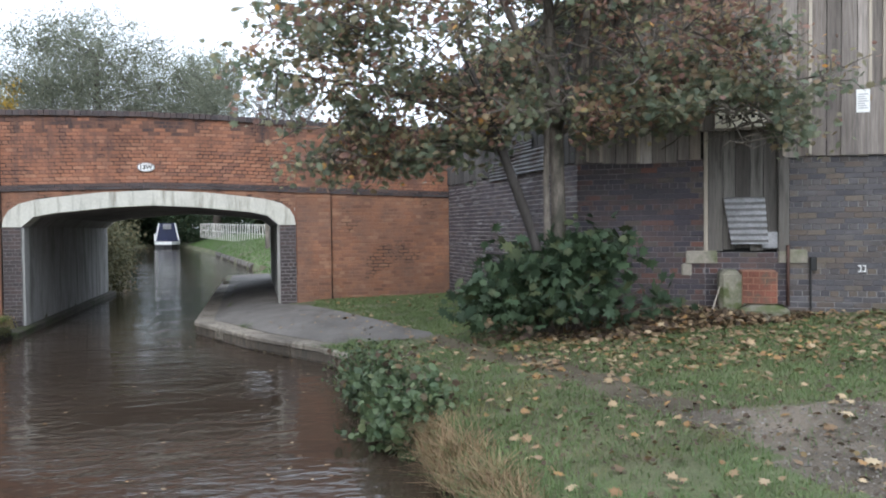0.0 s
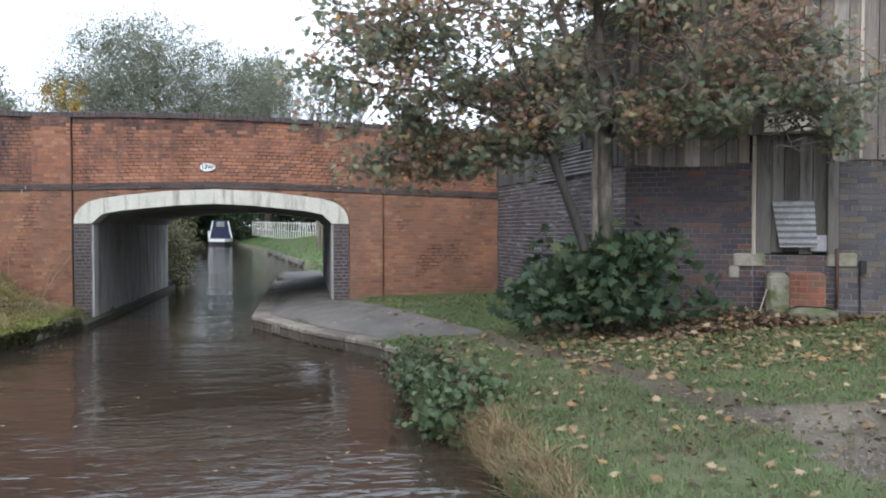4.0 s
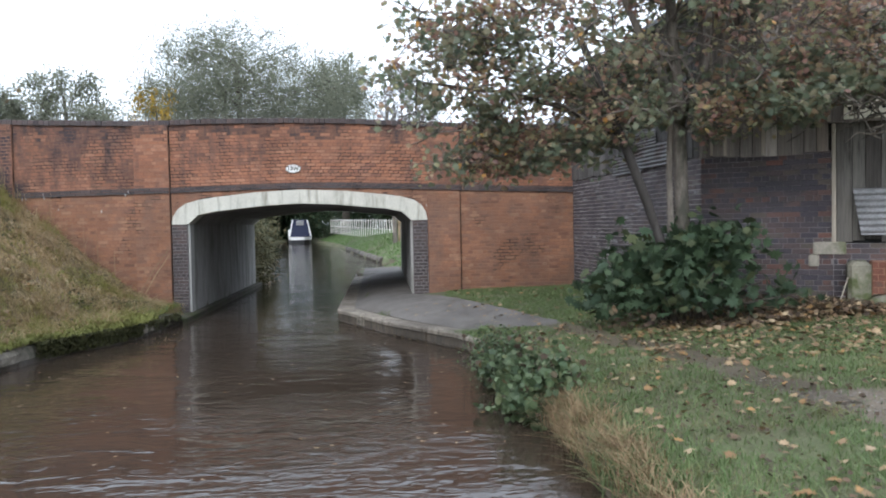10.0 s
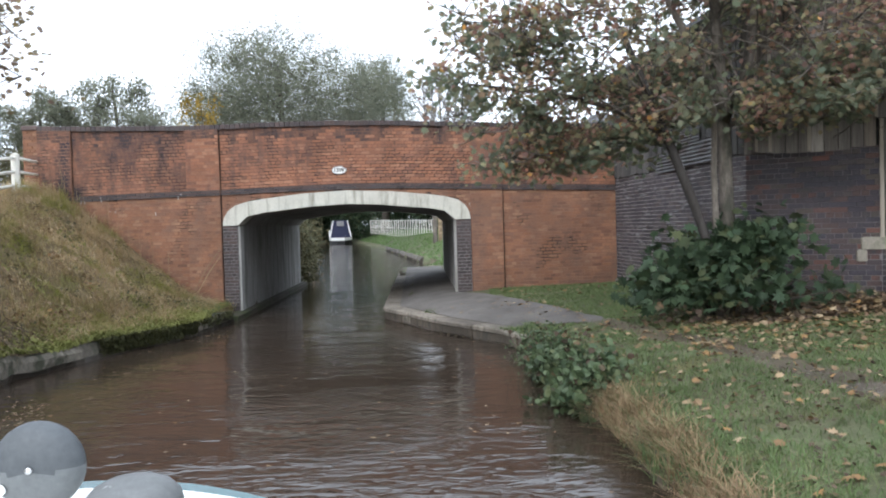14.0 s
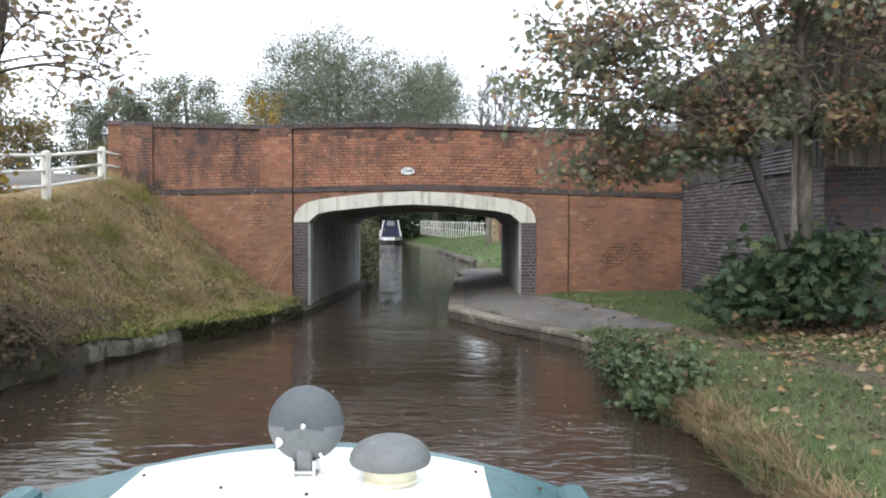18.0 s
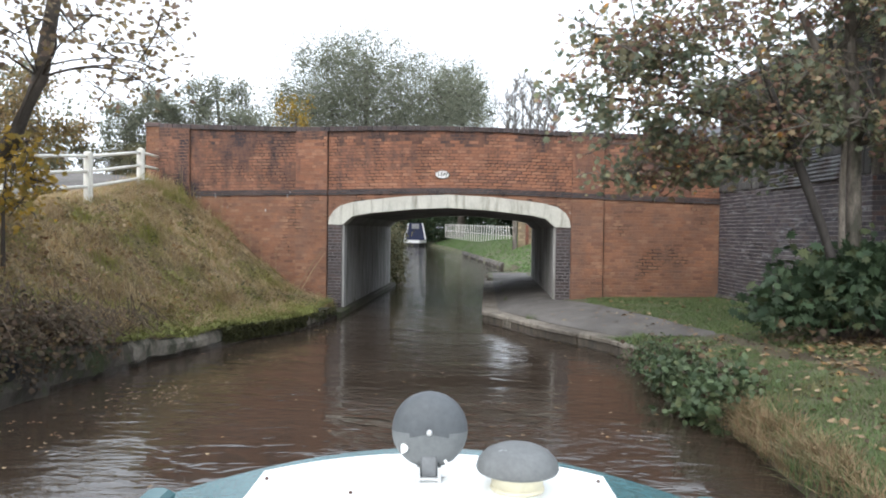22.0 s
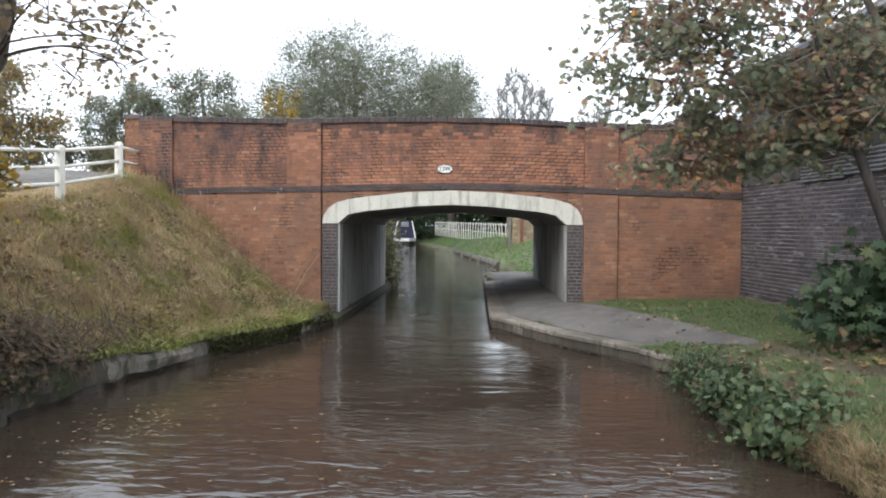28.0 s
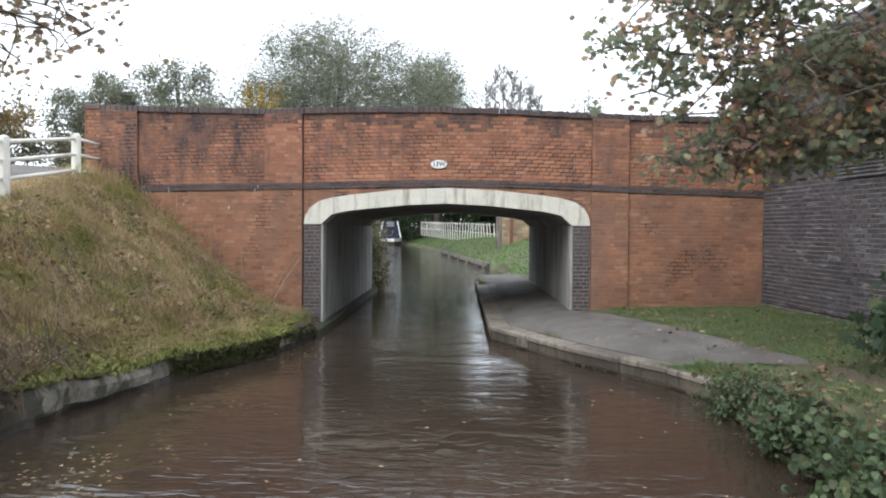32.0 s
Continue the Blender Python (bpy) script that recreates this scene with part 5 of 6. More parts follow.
syc += clumps(18, (8.5, -6.7, 3.95), (0.7, 0.4, 0.6), free, 14, 0.0)
syc += clumps(24, (10.8, -7.9, 4.55), (1.35, 0.6, 0.85), free, 10, 0.2)
syc += clumps(34, (11.1, -8.1, 3.5), (1.25, 0.55, 0.55), free, 6, 0.0)
syc += clumps(32, (8.5, -7.3, 5.6), (2.6, 1.4, 1.0), sycamore_keep, 17, 0.0)
syc += clumps(10, (9.5, -6.9, 5.2), (0.8, 0.6, 0.8), sycamore_keep, 18, 0.0)
syc += clumps(17, (10.35, -7.3, 3.75), (0.8, 0.35, 0.6), free, 16, 0.0)
syc += [np.array(p) for p in ((5.15, -7.1, 4.0), (5.35, -7.0, 3.95), (5.6, -7.2, 3.85), (5.5, -7.0, 3.5), (5.85, -6.9, 2.75), (12.3, -8.3, 3.9), (12.0, -8.4, 3.7))]
stem = crown_tree("sycamore_tree", "autumn sycamore with green and russet leaves over bank", (9.22, -6.75, 0.62), [(9.2, -6.78, 1.8), (9.16, -6.82, 2.9), (9.12, -6.9, 3.6), (9.0, -7.0, 4.6), (8.9, -7.2, 5.4), (8.9, -7.3, 6.1)],
           syc, 64, 0.088, (0.27, 0.27, 0.14), LEAF_AUTUMN, MAPLE, 0.112, 11, syc_leaf, low_fork=3, second=(LEAF_SYCAMORE, syc_green),
                  extra=[(9.12, -6.9, 3.6), (9.0, -7.0, 4.6), (8.9, -7.2, 5.4), (8.5, -7.1, 5.5), (9.75, -7.3, 5.4), (9.5, -7.1, 4.3), (8.8, -7.0, 4.5), (8.05, -7.2, 3.6), (7.7, -7.3, 4.4), (8.25, -7.15, 3.0), (9.65, -7.2, 4.9)], limb_k=0.09)
part("trunk", tube([(8.95, -7.1, 0.55), (8.85, -7.1, 1.5), (8.62, -7.1, 2.2), (8.30, -7.15, 3.0), (8.05, -7.2, 3.6), (7.7, -7.3, 4.4)], [0.075, 0.07, 0.065, 0.06, 0.05, 0.03], 10), DARK_STEM, stem, "slim dark leaning stem", smooth=True)
part("trunk", tube([(9.05, -6.95, 0.6), (9.0, -6.9, 1.6), (8.98, -6.9, 2.6), (9.0, -6.9, 3.4), (8.8, -7.0, 4.6)], [0.055, 0.05, 0.045, 0.04, 0.025], 9), BARK, stem, "pale second stem", smooth=True)
part("limb", tube([(9.12, -6.9, 3.3), (9.42, -7.05, 4.1), (9.55, -7.2, 5.4)], [0.09, 0.07, 0.05], 9), BARK, stem, smooth=True)
part("limb", tube([(9.1, -6.9, 3.5), (8.72, -7.0, 4.2), (8.3, -7.1, 5.0)], [0.08, 0.06, 0.04], 9), BARK, stem, smooth=True)
part("bough", tube([(8.3, -7.15, 3.0), (7.6, -7.1, 3.5), (6.7, -7.05, 3.75), (5.5, -7.1, 3.9)], [0.05, 0.04, 0.028, 0.012], 7), TWIG, stem, smooth=True)
part("bough", tube([(9.2, -6.95, 3.25), (9.9, -7.5, 3.5), (10.7, -7.9, 3.6), (12.0, -8.3, 3.8)], [0.035, 0.028, 0.02, 0.01], 7), TWIG, stem, smooth=True)

# suckers round the foot
SUCK_TOP = [(7.75, 1.15), (8.1, 1.42), (8.5, 1.5), (9.0, 1.72), (9.6, 1.86), (10.05, 1.72), (10.35, 1.3), (10.8, 1.12)]
bush = thing("sycamore_suckers", "dense dark green sycamore shoots round a trunk", "bush")
r5 = np.random.default_rng(5)
sk = []
while len(sk) < 58:
    x, y = r5.uniform(8.05, 9.8), -7.15 + r5.normal(0, 0.3)
    z = 0.78 + (lerp(x, SUCK_TOP) - 0.78) * r5.random() ** 0.7
    if clear_of_shed((x, y, z), 0.25) and y > -8.1:
        sk.append(np.array((x, y, z)))
thin = [np.array((x, -7.35 + r5.normal(0, 0.2), z)) for x, z in ((10.1, 1.0), (10.2, 1.25), (10.3, 0.95), (10.45, 1.1), (10.6, 1.0), (8.35, 1.8), (9.65, 1.95), (7.85, 1.2))]
thin = [c for c in thin if clear_of_shed(c, 0.1)]
part("stem_tangle", join(*[tube([(9.1 + (c[0] - 9.1) * 0.4, -7.1, 0.55), tuple((np.array(c) + (9.1, -7.1, 0.7)) / 2), tuple(c)], [0.018, 0.014, 0.007], 5) for c in sk + thin]), TWIG, bush, kind="stuff")
q = np.concatenate([c + r5.normal(size=(int(r5.integers(18, 48)), 3)) * (0.2, 0.17, 0.13) for c in sk] + [c + r5.normal(size=(9, 3)) * (0.13, 0.1, 0.1) for c in thin])
q = q[[p[2] > 0.72 and clear_of_shed(p, 0.1) for p in q]]
part("leaves", leaf_cloud(q, 0.18, MAPLE, 0.05, 0.95, 22), LEAF_GREEN, bush, kind="stuff")
q = np.stack([r5.uniform(7.9, 10.3, 180), -7.4 + r5.normal(0, 0.2, 180), 0.58 + r5.random(180) ** 1.8 * 0.3], -1)
q = q[[clear_of_shed(p, 0.1) for p in q]]
part("withered_leaves", leaf_cloud(q, 0.095, MAPLE, 0.0, 1.0, 26), LEAF_DEAD, bush, "withered brown leaves under the shoots", kind="stuff")

# bush at the water's edge
wb_pos = []
r6 = np.random.default_rng(6)
for i in range(64):
    y = r6.uniform(-10.2, -6.3)
    y += 0.3 * math.sin(y * 4.2)
    x = lerp(y, RIGHT_EDGE) + r6.uniform(-0.22, 0.2)
    wb_pos.append((x, y, 0.05 + r6.random() ** 1.6 * 0.34 + 0.2 * max(0, x - lerp(y, RIGHT_EDGE))))
edge_bush = thing("waterside_bush", "leafy green bush hanging over the canal edge", "bush")
part("stem_tangle", join(*[tube([(lerp(p[1], RIGHT_EDGE) + 0.25, p[1], 0.1), ((p[0] + lerp(p[1], RIGHT_EDGE) + 0.25) / 2, p[1], p[2] * 0.8 + 0.1), p], [0.012, 0.01, 0.005], 5) for p in wb_pos]), TWIG, edge_bush, kind="stuff")
big = [p for p in wb_pos if p[1] < -8.0]
q = np.concatenate([np.array(p) + r6.normal(size=(int(r6.integers(50, 120)), 3)) * (0.13, 0.17, 0.11) for p in big])
part("broad_leaves", leaf_cloud(q[q[:, 2] > 0.02], 0.078, HAZEL, 0.0, 0.9, 23), LEAF_BUSH, edge_bush, "broad rounded green leaves", kind="stuff")
q = np.concatenate([np.array(p) + r6.normal(size=(120, 3)) * (0.13, 0.2, 0.10) for p in wb_pos if p[1] > -8.5])
part("leaves", leaf_cloud(q[q[:, 2] > 0.02], 0.05, KITE, 0.0, 0.7, 24), LEAF_BUSH, edge_bush, "small nettle-like leaves", kind="stuff")
q = np.concatenate([np.array(p) + (0.1, 0, 0.02) + r6.normal(size=(13, 3)) * (0.18, 0.2, 0.10) for p in wb_pos])
part("dead_leaves", leaf_cloud(q[q[:, 2] > 0.02], 0.075, STAR, 0.0, 0.7, 25), LEAF_DEAD, edge_bush, "withered brown leaves", kind="stuff")

# tree on the near left bank
lt = clumps(44, (-2.0, -8.0, 5.0), (2.4, 2.0, 1.9), lambda p: p[2] > 3.8 - 0.1 * p[0] and p[0] < 0.1, 31, 0.35)
crown_tree("bank_tree", "half-bare bank tree with bronze autumn leaves", (-3.3, -8.2, ground_height(-3.3, -8.2)), [(-2.9, -8.2, 2.4), (-2.3, -8.15, 3.1), (-1.95, -8.05, 4.0), (-1.75, -8.0, 5.2), (-1.6, -8.0, 6.4)], lt, 46, 0.108, (0.32, 0.32, 0.2), LEAF_BRONZE, MAPLE, 0.15, 32, bark=TWIG, limb_k=0.13, group="trees on the canal bank")
yb = clumps(15, (-2.5, -7.9, 2.75), (0.8, 0.7, 0.7), lambda p: True, 33, 0.2)
crown_tree("yellow_shrub", "small shrub with yellow autumn leaves on bank", (-2.6, -7.9, ground_height(-2.6, -7.9)), [(-2.6, -7.9, 2.2), (-2.55, -7.9, 2.8)], yb, 34, 0.115, (0.22, 0.22, 0.2), LEAF_YELLOW, MAPLE, 0.03, 34, category="shrub", bark=TWIG)

# unseen trees added further back along the bank to darken the water's reflections
for bx, by, s in ((-4.4, -12.6, 35), (-4.8, -17.5, 36)):
    bc = clumps(50, (bx + 1.2, by, 5.4), (3.0, 2.4, 2.6), lambda p: p[2] > 3.0, s, 0.3)
    crown_tree("bank_tree", "unseen leafy bank tree added to darken water reflections", (bx, by, ground_height(bx, by)), [(bx + 0.3, by, 3.2), (bx + 0.6, by, 4.4), (bx + 0.8, by, 5.6), (bx + 0.9, by, 6.8)], bc, 90, 0.16, (0.4, 0.4, 0.3), LEAF_BRONZE, OVAL, 0.16, s, bark=TWIG, group="trees on the canal bank")

# trees beyond the bridge
def far_tree(name, label, x, y, z, top, width, n, leaf_n, size, mat, seed, low=0.12, spread_k=1.0):
    h = top - z
    c = clumps(n, (x, y, z + h * 0.58), (width / 2, width / 2 * 0.8, h * 0.42), lambda p: p[2] > z + low * h, seed, 0.3)
    return crown_tree(name, label, (x, y, z), [(x + 0.1, y, z + h * 0.2), (x, y, z + h * 0.4), (x + 0.1, y, z + h * 0.6), (x, y, z + h * 0.8)], c, leaf_n, size, (width * 0.052 * spread_k, width * 0.05 * spread_k, h * 0.042 * spread_k), mat, KITE, h * 0.02, seed, bark=TWIG, twig_r=0.013, limb_k=0.12, group="trees beyond the bridge")


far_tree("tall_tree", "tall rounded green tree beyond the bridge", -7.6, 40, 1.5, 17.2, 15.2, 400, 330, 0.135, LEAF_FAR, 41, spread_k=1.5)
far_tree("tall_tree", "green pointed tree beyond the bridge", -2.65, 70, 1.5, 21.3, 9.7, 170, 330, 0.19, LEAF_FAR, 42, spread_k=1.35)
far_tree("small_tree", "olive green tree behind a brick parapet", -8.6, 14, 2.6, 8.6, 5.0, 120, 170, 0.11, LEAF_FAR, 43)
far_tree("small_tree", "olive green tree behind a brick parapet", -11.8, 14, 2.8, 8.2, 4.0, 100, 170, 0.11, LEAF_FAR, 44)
far_tree("yellow_bush", "bright yellow autumn bush behind the parapet", -7.6, 22, 2.0, 9.0, 3.2, 60, 90, 0.15, LEAF_YELLOW, 45)
far_tree("small_tree", "low green thicket behind the road fence", -11.2, 10.6, 2.5, 5.3, 5.4, 70, 110, 0.11, LEAF_OLIVE, 55, low=0.0)
far_tree("autumn_tree", "yellowing tree behind the roadside fence", -14.2, 9, 2.6, 7.9, 5.2, 90, 90, 0.14, LEAF_OCHRE, 54, low=0.05)
far_tree("autumn_tree", "russet and green tree beyond the road", -22, 12, 3.0, 8.6, 8.0, 70, 110, 0.2, LEAF_OCHRE, 46)
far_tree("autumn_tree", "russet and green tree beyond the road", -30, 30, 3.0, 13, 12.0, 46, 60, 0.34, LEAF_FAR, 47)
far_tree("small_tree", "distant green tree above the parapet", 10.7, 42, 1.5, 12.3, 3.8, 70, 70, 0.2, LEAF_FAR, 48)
far_tree("hedge_tree", "dark tree behind the far fence", 3.5, 72, 1.5, 9, 13, 90, 120, 0.45, LEAF_GREEN, 49, low=0.0)
far_tree("hedge_tree", "dark tree behind the far fence", 9, 62, 1.5, 9, 12, 90, 120, 0.45, LEAF_GREEN, 50, low=0.0)
far_tree("hedge_tree", "dark tree behind the moored boat", -12, 96, 0.5, 13, 24, 110, 120, 0.7, LEAF_GREEN, 51, low=0.0)
far_tree("hedge_tree", "dark tree behind the moored boat", -22, 80, 0.5, 13, 18, 110, 120, 0.7, LEAF_GREEN, 53, low=0.0)
far_tree("hedge_tree", "dark tree behind the far fence", 19, 60, 1.5, 8, 12, 90, 120, 0.45, LEAF_GREEN, 52, low=0.0)
hedge = thing("hedge", "dark overgrown hedge behind the far fence", "hedge")
r10 = np.random.default_rng(14)
hq = np.stack([r10.uniform(-28, 24, 46000), np.zeros(46000), np.zeros(46000)], -1)
hq[:, 1] = 88 - (hq[:, 0] + 9) * 1.25 + r10.normal(size=46000) * 0.9
hq[:, 2] = 0.6 + r10.random(46000) ** 0.8 * (5.4 + 0.8 * np.sin(hq[:, 0] * 0.9))
part("leaves", leaf_cloud(hq, 0.42, KITE, 0, 0.5, 63), LEAF_GREEN, hedge, kind="stuff")
part("stem_tangle", join(*[tube([(x, 88 - (x + 9) * 1.25, 0.4), (x + 0.3, 88 - (x + 9) * 1.25, 3.6)], [0.09, 0.03], 5) for x in range(-8, 24)]), TWIG, hedge, kind="stuff")
back = thing("hedge", "dark bushes on the bank behind the moored boat", "hedge")
bq = np.stack([r10.uniform(-24, -8.6, 16000), r10.uniform(92, 97, 16000), 0.1 + r10.random(16000) * 6.2], -1)
part("leaves", leaf_cloud(bq, 0.5, KITE, 0, 0.5, 65), LEAF_GREEN, back, kind="stuff")
part("stem_tangle", join(*[tube([(x, 95, -0.2), (x + 0.3, 95, 5.5)], [0.12, 0.03], 5) for x in range(-24, -8, 2)]), TWIG, back, kind="stuff")
# bare tree
bare = thing("bare_tree", "leafless pale tree beyond the bridge", "tree")
r7 = random.Random(9)
bt = []
for dx, top in ((-1.5, 13.2), (-0.8, 14.2), (-0.1, 14.7), (0.6, 14.1), (1.3, 13.6), (2.0, 12.9), (2.7, 12.2)):
    base = Vector((4.5, 45, 1.5))
    pts = [base, Vector((4.5 + dx * 0.25, 45 + r7.uniform(-0.3, 0.3), 5)), Vector((4.5 + dx * 0.65, 45 + r7.uniform(-0.8, 0.8), 9)), Vector((4.5 + dx * 0.9, 45 + r7.uniform(-1, 1), (9 + top) / 2)), Vector((4.5 + dx, 45 + r7.uniform(-1, 1), top))]
    bt.append(tube(pts, [0.16, 0.13, 0.085, 0.06, 0.02], 6))
    for k in range(40):
        u = r7.uniform(0.0, 1.0)
        a = pts[2].lerp(pts[3], u * 2) if u < 0.5 else pts[3].lerp(pts[4], u * 2 - 1)
        ln = (2.1 - 1.2 * u) * r7.uniform(0.5, 1.1)
        b = a + Vector((r7.uniform(-0.75, 0.75) * ln, r7.uniform(-0.5, 0.5) * ln, r7.uniform(0.45, 0.95) * ln))
        bt.append(tube([a, a.lerp(b, 0.5) + Vector((0, 0, -0.06)), b], [0.036, 0.028, 0.014], 4))
        for _ in range(6):
            c = a.lerp(b, r7.uniform(0.3, 1.0))
            bt.append(tube([c, c + Vector((r7.uniform(-0.4, 0.4), r7.uniform(-0.3, 0.3), r7.uniform(0.1, 0.6)))], [0.020, 0.012], 4))
part("branchwork", join(*bt), PALE_TWIG, bare, kind="stuff")
# bush at the far mouth of the bridge
fb = clumps(95, (-2.5, 16.5, 1.6), (1.4, 6.5, 2.2), lambda p: p[2] > 0.1, 61, 0.3)
fb += clumps(10, (-0.35, 10.1, 0.35), (0.35, 0.5, 0.35), lambda p: p[2] > 0.05 and p[1] > 9.4, 66, 0.1) + clumps(34, (-1.0, 12.2, 0.9), (0.62, 2.4, 1.0), lambda p: p[2] > 0.1 and p[1] > 9.5, 64, 0.2)
far_bush = thing("overhanging_bush", "olive bush overhanging the canal beyond the bridge", "bush")
part("stem_tangle", join(*[tube([(-3.0, c[1], 0.3), tuple(c)], [0.03, 0.01], 5) for c in fb]), TWIG, far_bush, kind="stuff")
q = np.concatenate([c + r6.normal(size=(110, 3)) * (0.3, 0.4, 0.3) for c in fb])
part("leaves", leaf_cloud(q[q[:, 2] > 0.03], 0.12, OVAL, 0, 0.6, 62), LEAF_OLIVE, far_bush, kind="stuff")

# ---- beyond the bridge: picket fence, stone pier, moored boat ----
pick = thing("picket_fence", "white leaning picket fence on the far grass", "fence")
PA, PB = Vector((-4.9, 75, 1.85)), Vector((3.8, 44, 1.42))
N = 32
r8 = random.Random(4)
for i in range(N + 1):
    p = PA.lerp(PB, i / N)
    lean = 0.10 * math.sin(i * 0.35) + r8.uniform(-0.05, 0.05)
    part("picket", tube([p + Vector((0, 0, -0.6)), p + Vector((lean, 0, 1.08))], [0.045, 0.045], 5), FENCE_WHITE, pick)
for d in (0.25, 0.95):
    part("rail", tube([PA + Vector((0, 0, d)), PB + Vector((0, 0, d))], [0.03, 0.03], 5), FENCE_WHITE, pick)
pier = thing("stone_building", "tan stone gable and brick corner behind the fence", "building")
part("wall", box(4.25, 7.4, 32, 36, 0.5, 3.8), STONE_TAN, pier)
brick_parts(lay(4.25, 7.4, lambda u: 0.6, lambda u: 3.8, 0.6, gap=0.03, proud=0.02, seed=90, header_rows=3, L=0.48, H=0.2), Matrix.Translation((0, 32, 0)), STONE_TAN, pier, lambda b: b[1] < 5.8, "stone")
part("corner_post", box(3.9, 4.2, 32.0, 32.3, 0.5, 3.4, 0.03), BARK, pier)
part("brick_corner", box(4.75, 4.95, 31.88, 31.97, 0.5, 3.8), RED_BRICK, pier)

far_boat = thing("moored_narrowboat", "navy blue narrowboat with white bow moored afar", "boat", pose(-8.75, 76, 0, 0, 0, 9) @ Matrix.Diagonal((1.55, 1.4, 1.36, 1)))
hull = [(-0.92, 12), (-0.92, 2.4), (-0.7, 0.9), (-0.3, 0.1), (0.3, 0.1), (0.7, 0.9), (0.92, 2.4), (0.92, 12)]
def plan_prism(pl, z0, z1, s0=1.0):
    n = len(pl)
    v = [(x * s0, y, z0) for x, y in pl] + [(x, y, z1) for x, y in pl]
    return v, [tuple(range(n - 1, -1, -1)), tuple(range(n, 2 * n))] + [(i, (i + 1) % n, (i + 1) % n + n, i + n) for i in range(n)]
part("hull", plan_prism(hull, -0.3, 0.35, 0.92), HULL_BLACK, far_boat)
part("gunwale", plan_prism([(x * 1.02, y - 0.02) for x, y in hull], 0.35, 0.62, 1.0), SIGN_WHITE, far_boat, "white bow band")
part("fore_deck", plan_prism([(x * 0.95, y + 0.05) for x, y in hull], 0.62, 0.68, 1.0), BLUE_PAINT, far_boat)
part("cratch_cover", ([(-0.84, 1.2, 0.66), (0.84, 1.2, 0.66), (0.56, 1.45, 2.2), (-0.56, 1.45, 2.2), (-0.88, 4, 0.66), (0.88, 4, 0.66), (0.66, 4, 2.1), (-0.66, 4, 2.1)],
                      [(0, 1, 2, 3), (1, 5, 6, 2), (4, 0, 3, 7), (3, 2, 6, 7), (5, 4, 7, 6)]), BLUE_PAINT, far_boat, "navy canvas cratch cover")
for s in (-1, 1):
    part("cratch_edge", tube([(s * 0.84, 1.19, 0.66), (s * 0.57, 1.43, 2.18)], [0.055, 0.05], 6), SIGN_WHITE, far_boat, "white cratch edging")
part("window", box(-0.3, 0.3, 1.28, 1.42, 1.68, 2.12, 0.03), GALV, far_boat, "pale cratch window")
part("cabin", box(-0.8, 0.8, 4, 11.5, 0.6, 1.85, 0.1), BLUE_PAINT, far_boat)
part("side_flash", box(-0.94, -0.84, 1.6, 3.6, 0.66, 1.3), SIGN_WHITE, far_boat)
house = thing("distant_house_roof", "grey slate roof of a distant house", "building")
part("roof", ([(17.6, 50, 9.6), (28, 50, 9.6), (28, 56, 12.2), (18.6, 56, 12.2), (17.6, 62, 9.6), (28, 62, 9.6)], [(0, 1, 2, 3), (4, 0, 3), (5, 4, 3, 2), (1, 5, 2)]), SLATE, house)
part("wall", box(18.0, 27.5, 50.5, 61.5, 0.5, 9.6), STONE_TAN, house)

# far bank edge stones
far_kerb = thing("far_kerb", "low stone edging along the far canal bank", "kerb", kind="structure")
for (ya, yb) in [(24 + i * 1.6, 25.56 + i * 1.6) for i in range(16)]:
    part("kerb_stone", tube([(lerp(ya, RIGHT_EDGE) + 0.1, ya, 0.10), (lerp(yb, RIGHT_EDGE) + 0.1, yb, 0.10)], [0.22, 0.2], 6), WET_STONE, far_kerb)

# ---- our boat ----
boat = thing("narrowboat", "white roofed teal narrowboat with lamp and vent", "boat", pose(4.628, -17.879, 0, 0, 0, 5.6))
RZ = 1.33
def roof_z(x):
    return RZ - 0.06 * (x / 0.8) ** 2
def arc_edge(x, y_mid, drop):
    return y_mid - drop * (x / 0.8) ** 2
cols = np.linspace(-0.80, 0.80, 25)
v, f = [], []
for k, back in enumerate((0, 1)):
    v += [(x, arc_edge(x, 2.27, 0.42) if not back else -9.0, roof_z(x)) for x in cols]
v += [(x, arc_edge(x, 2.27, 0.42), roof_z(x) - 0.05) for x in cols]
f = [(i, i + 1, 25 + i + 1, 25 + i) for i in range(24)] + [(i + 1, i, 50 + i, 50 + i + 1) for i in range(24)]
f = [tuple(reversed(q)) if q[2] < 50 and q[3] < 50 else q for q in f]
part("roof", (v, f), TEAL, boat, "glossy teal roof border", smooth=False)
pc = np.linspace(-0.465, 0.465, 21)
v = [(x, arc_edge(x, 2.20, 0.36), roof_z(x) + 0.004) for x in pc] + [(x, -9.0, roof_z(x) + 0.004) for x in pc]
part("roof_panel", (v, [(i + 1, i, 21 + i, 21 + i + 1) for i in range(20)]), ROOF_WHITE, boat, "gloss white painted roof panel")
cab = [(-0.80, -9), (0.80, -9)] + [(x, arc_edge(x, 2.24, 0.42)) for x in cols[::-1]]
part("cabin", plan_prism([(x * 0.995, y) for x, y in cab], 0.6, RZ - 0.11, 1.12), TEAL, boat)
part("hull", plan_prism([(-1.03, -10), (1.03, -10), (1.03, 2.0), (0.75, 2.9), (0.0, 3.4), (-0.75, 2.9), (-1.03, 2.0)], -0.4, 0.6, 0.97), HULL_BLACK, boat)
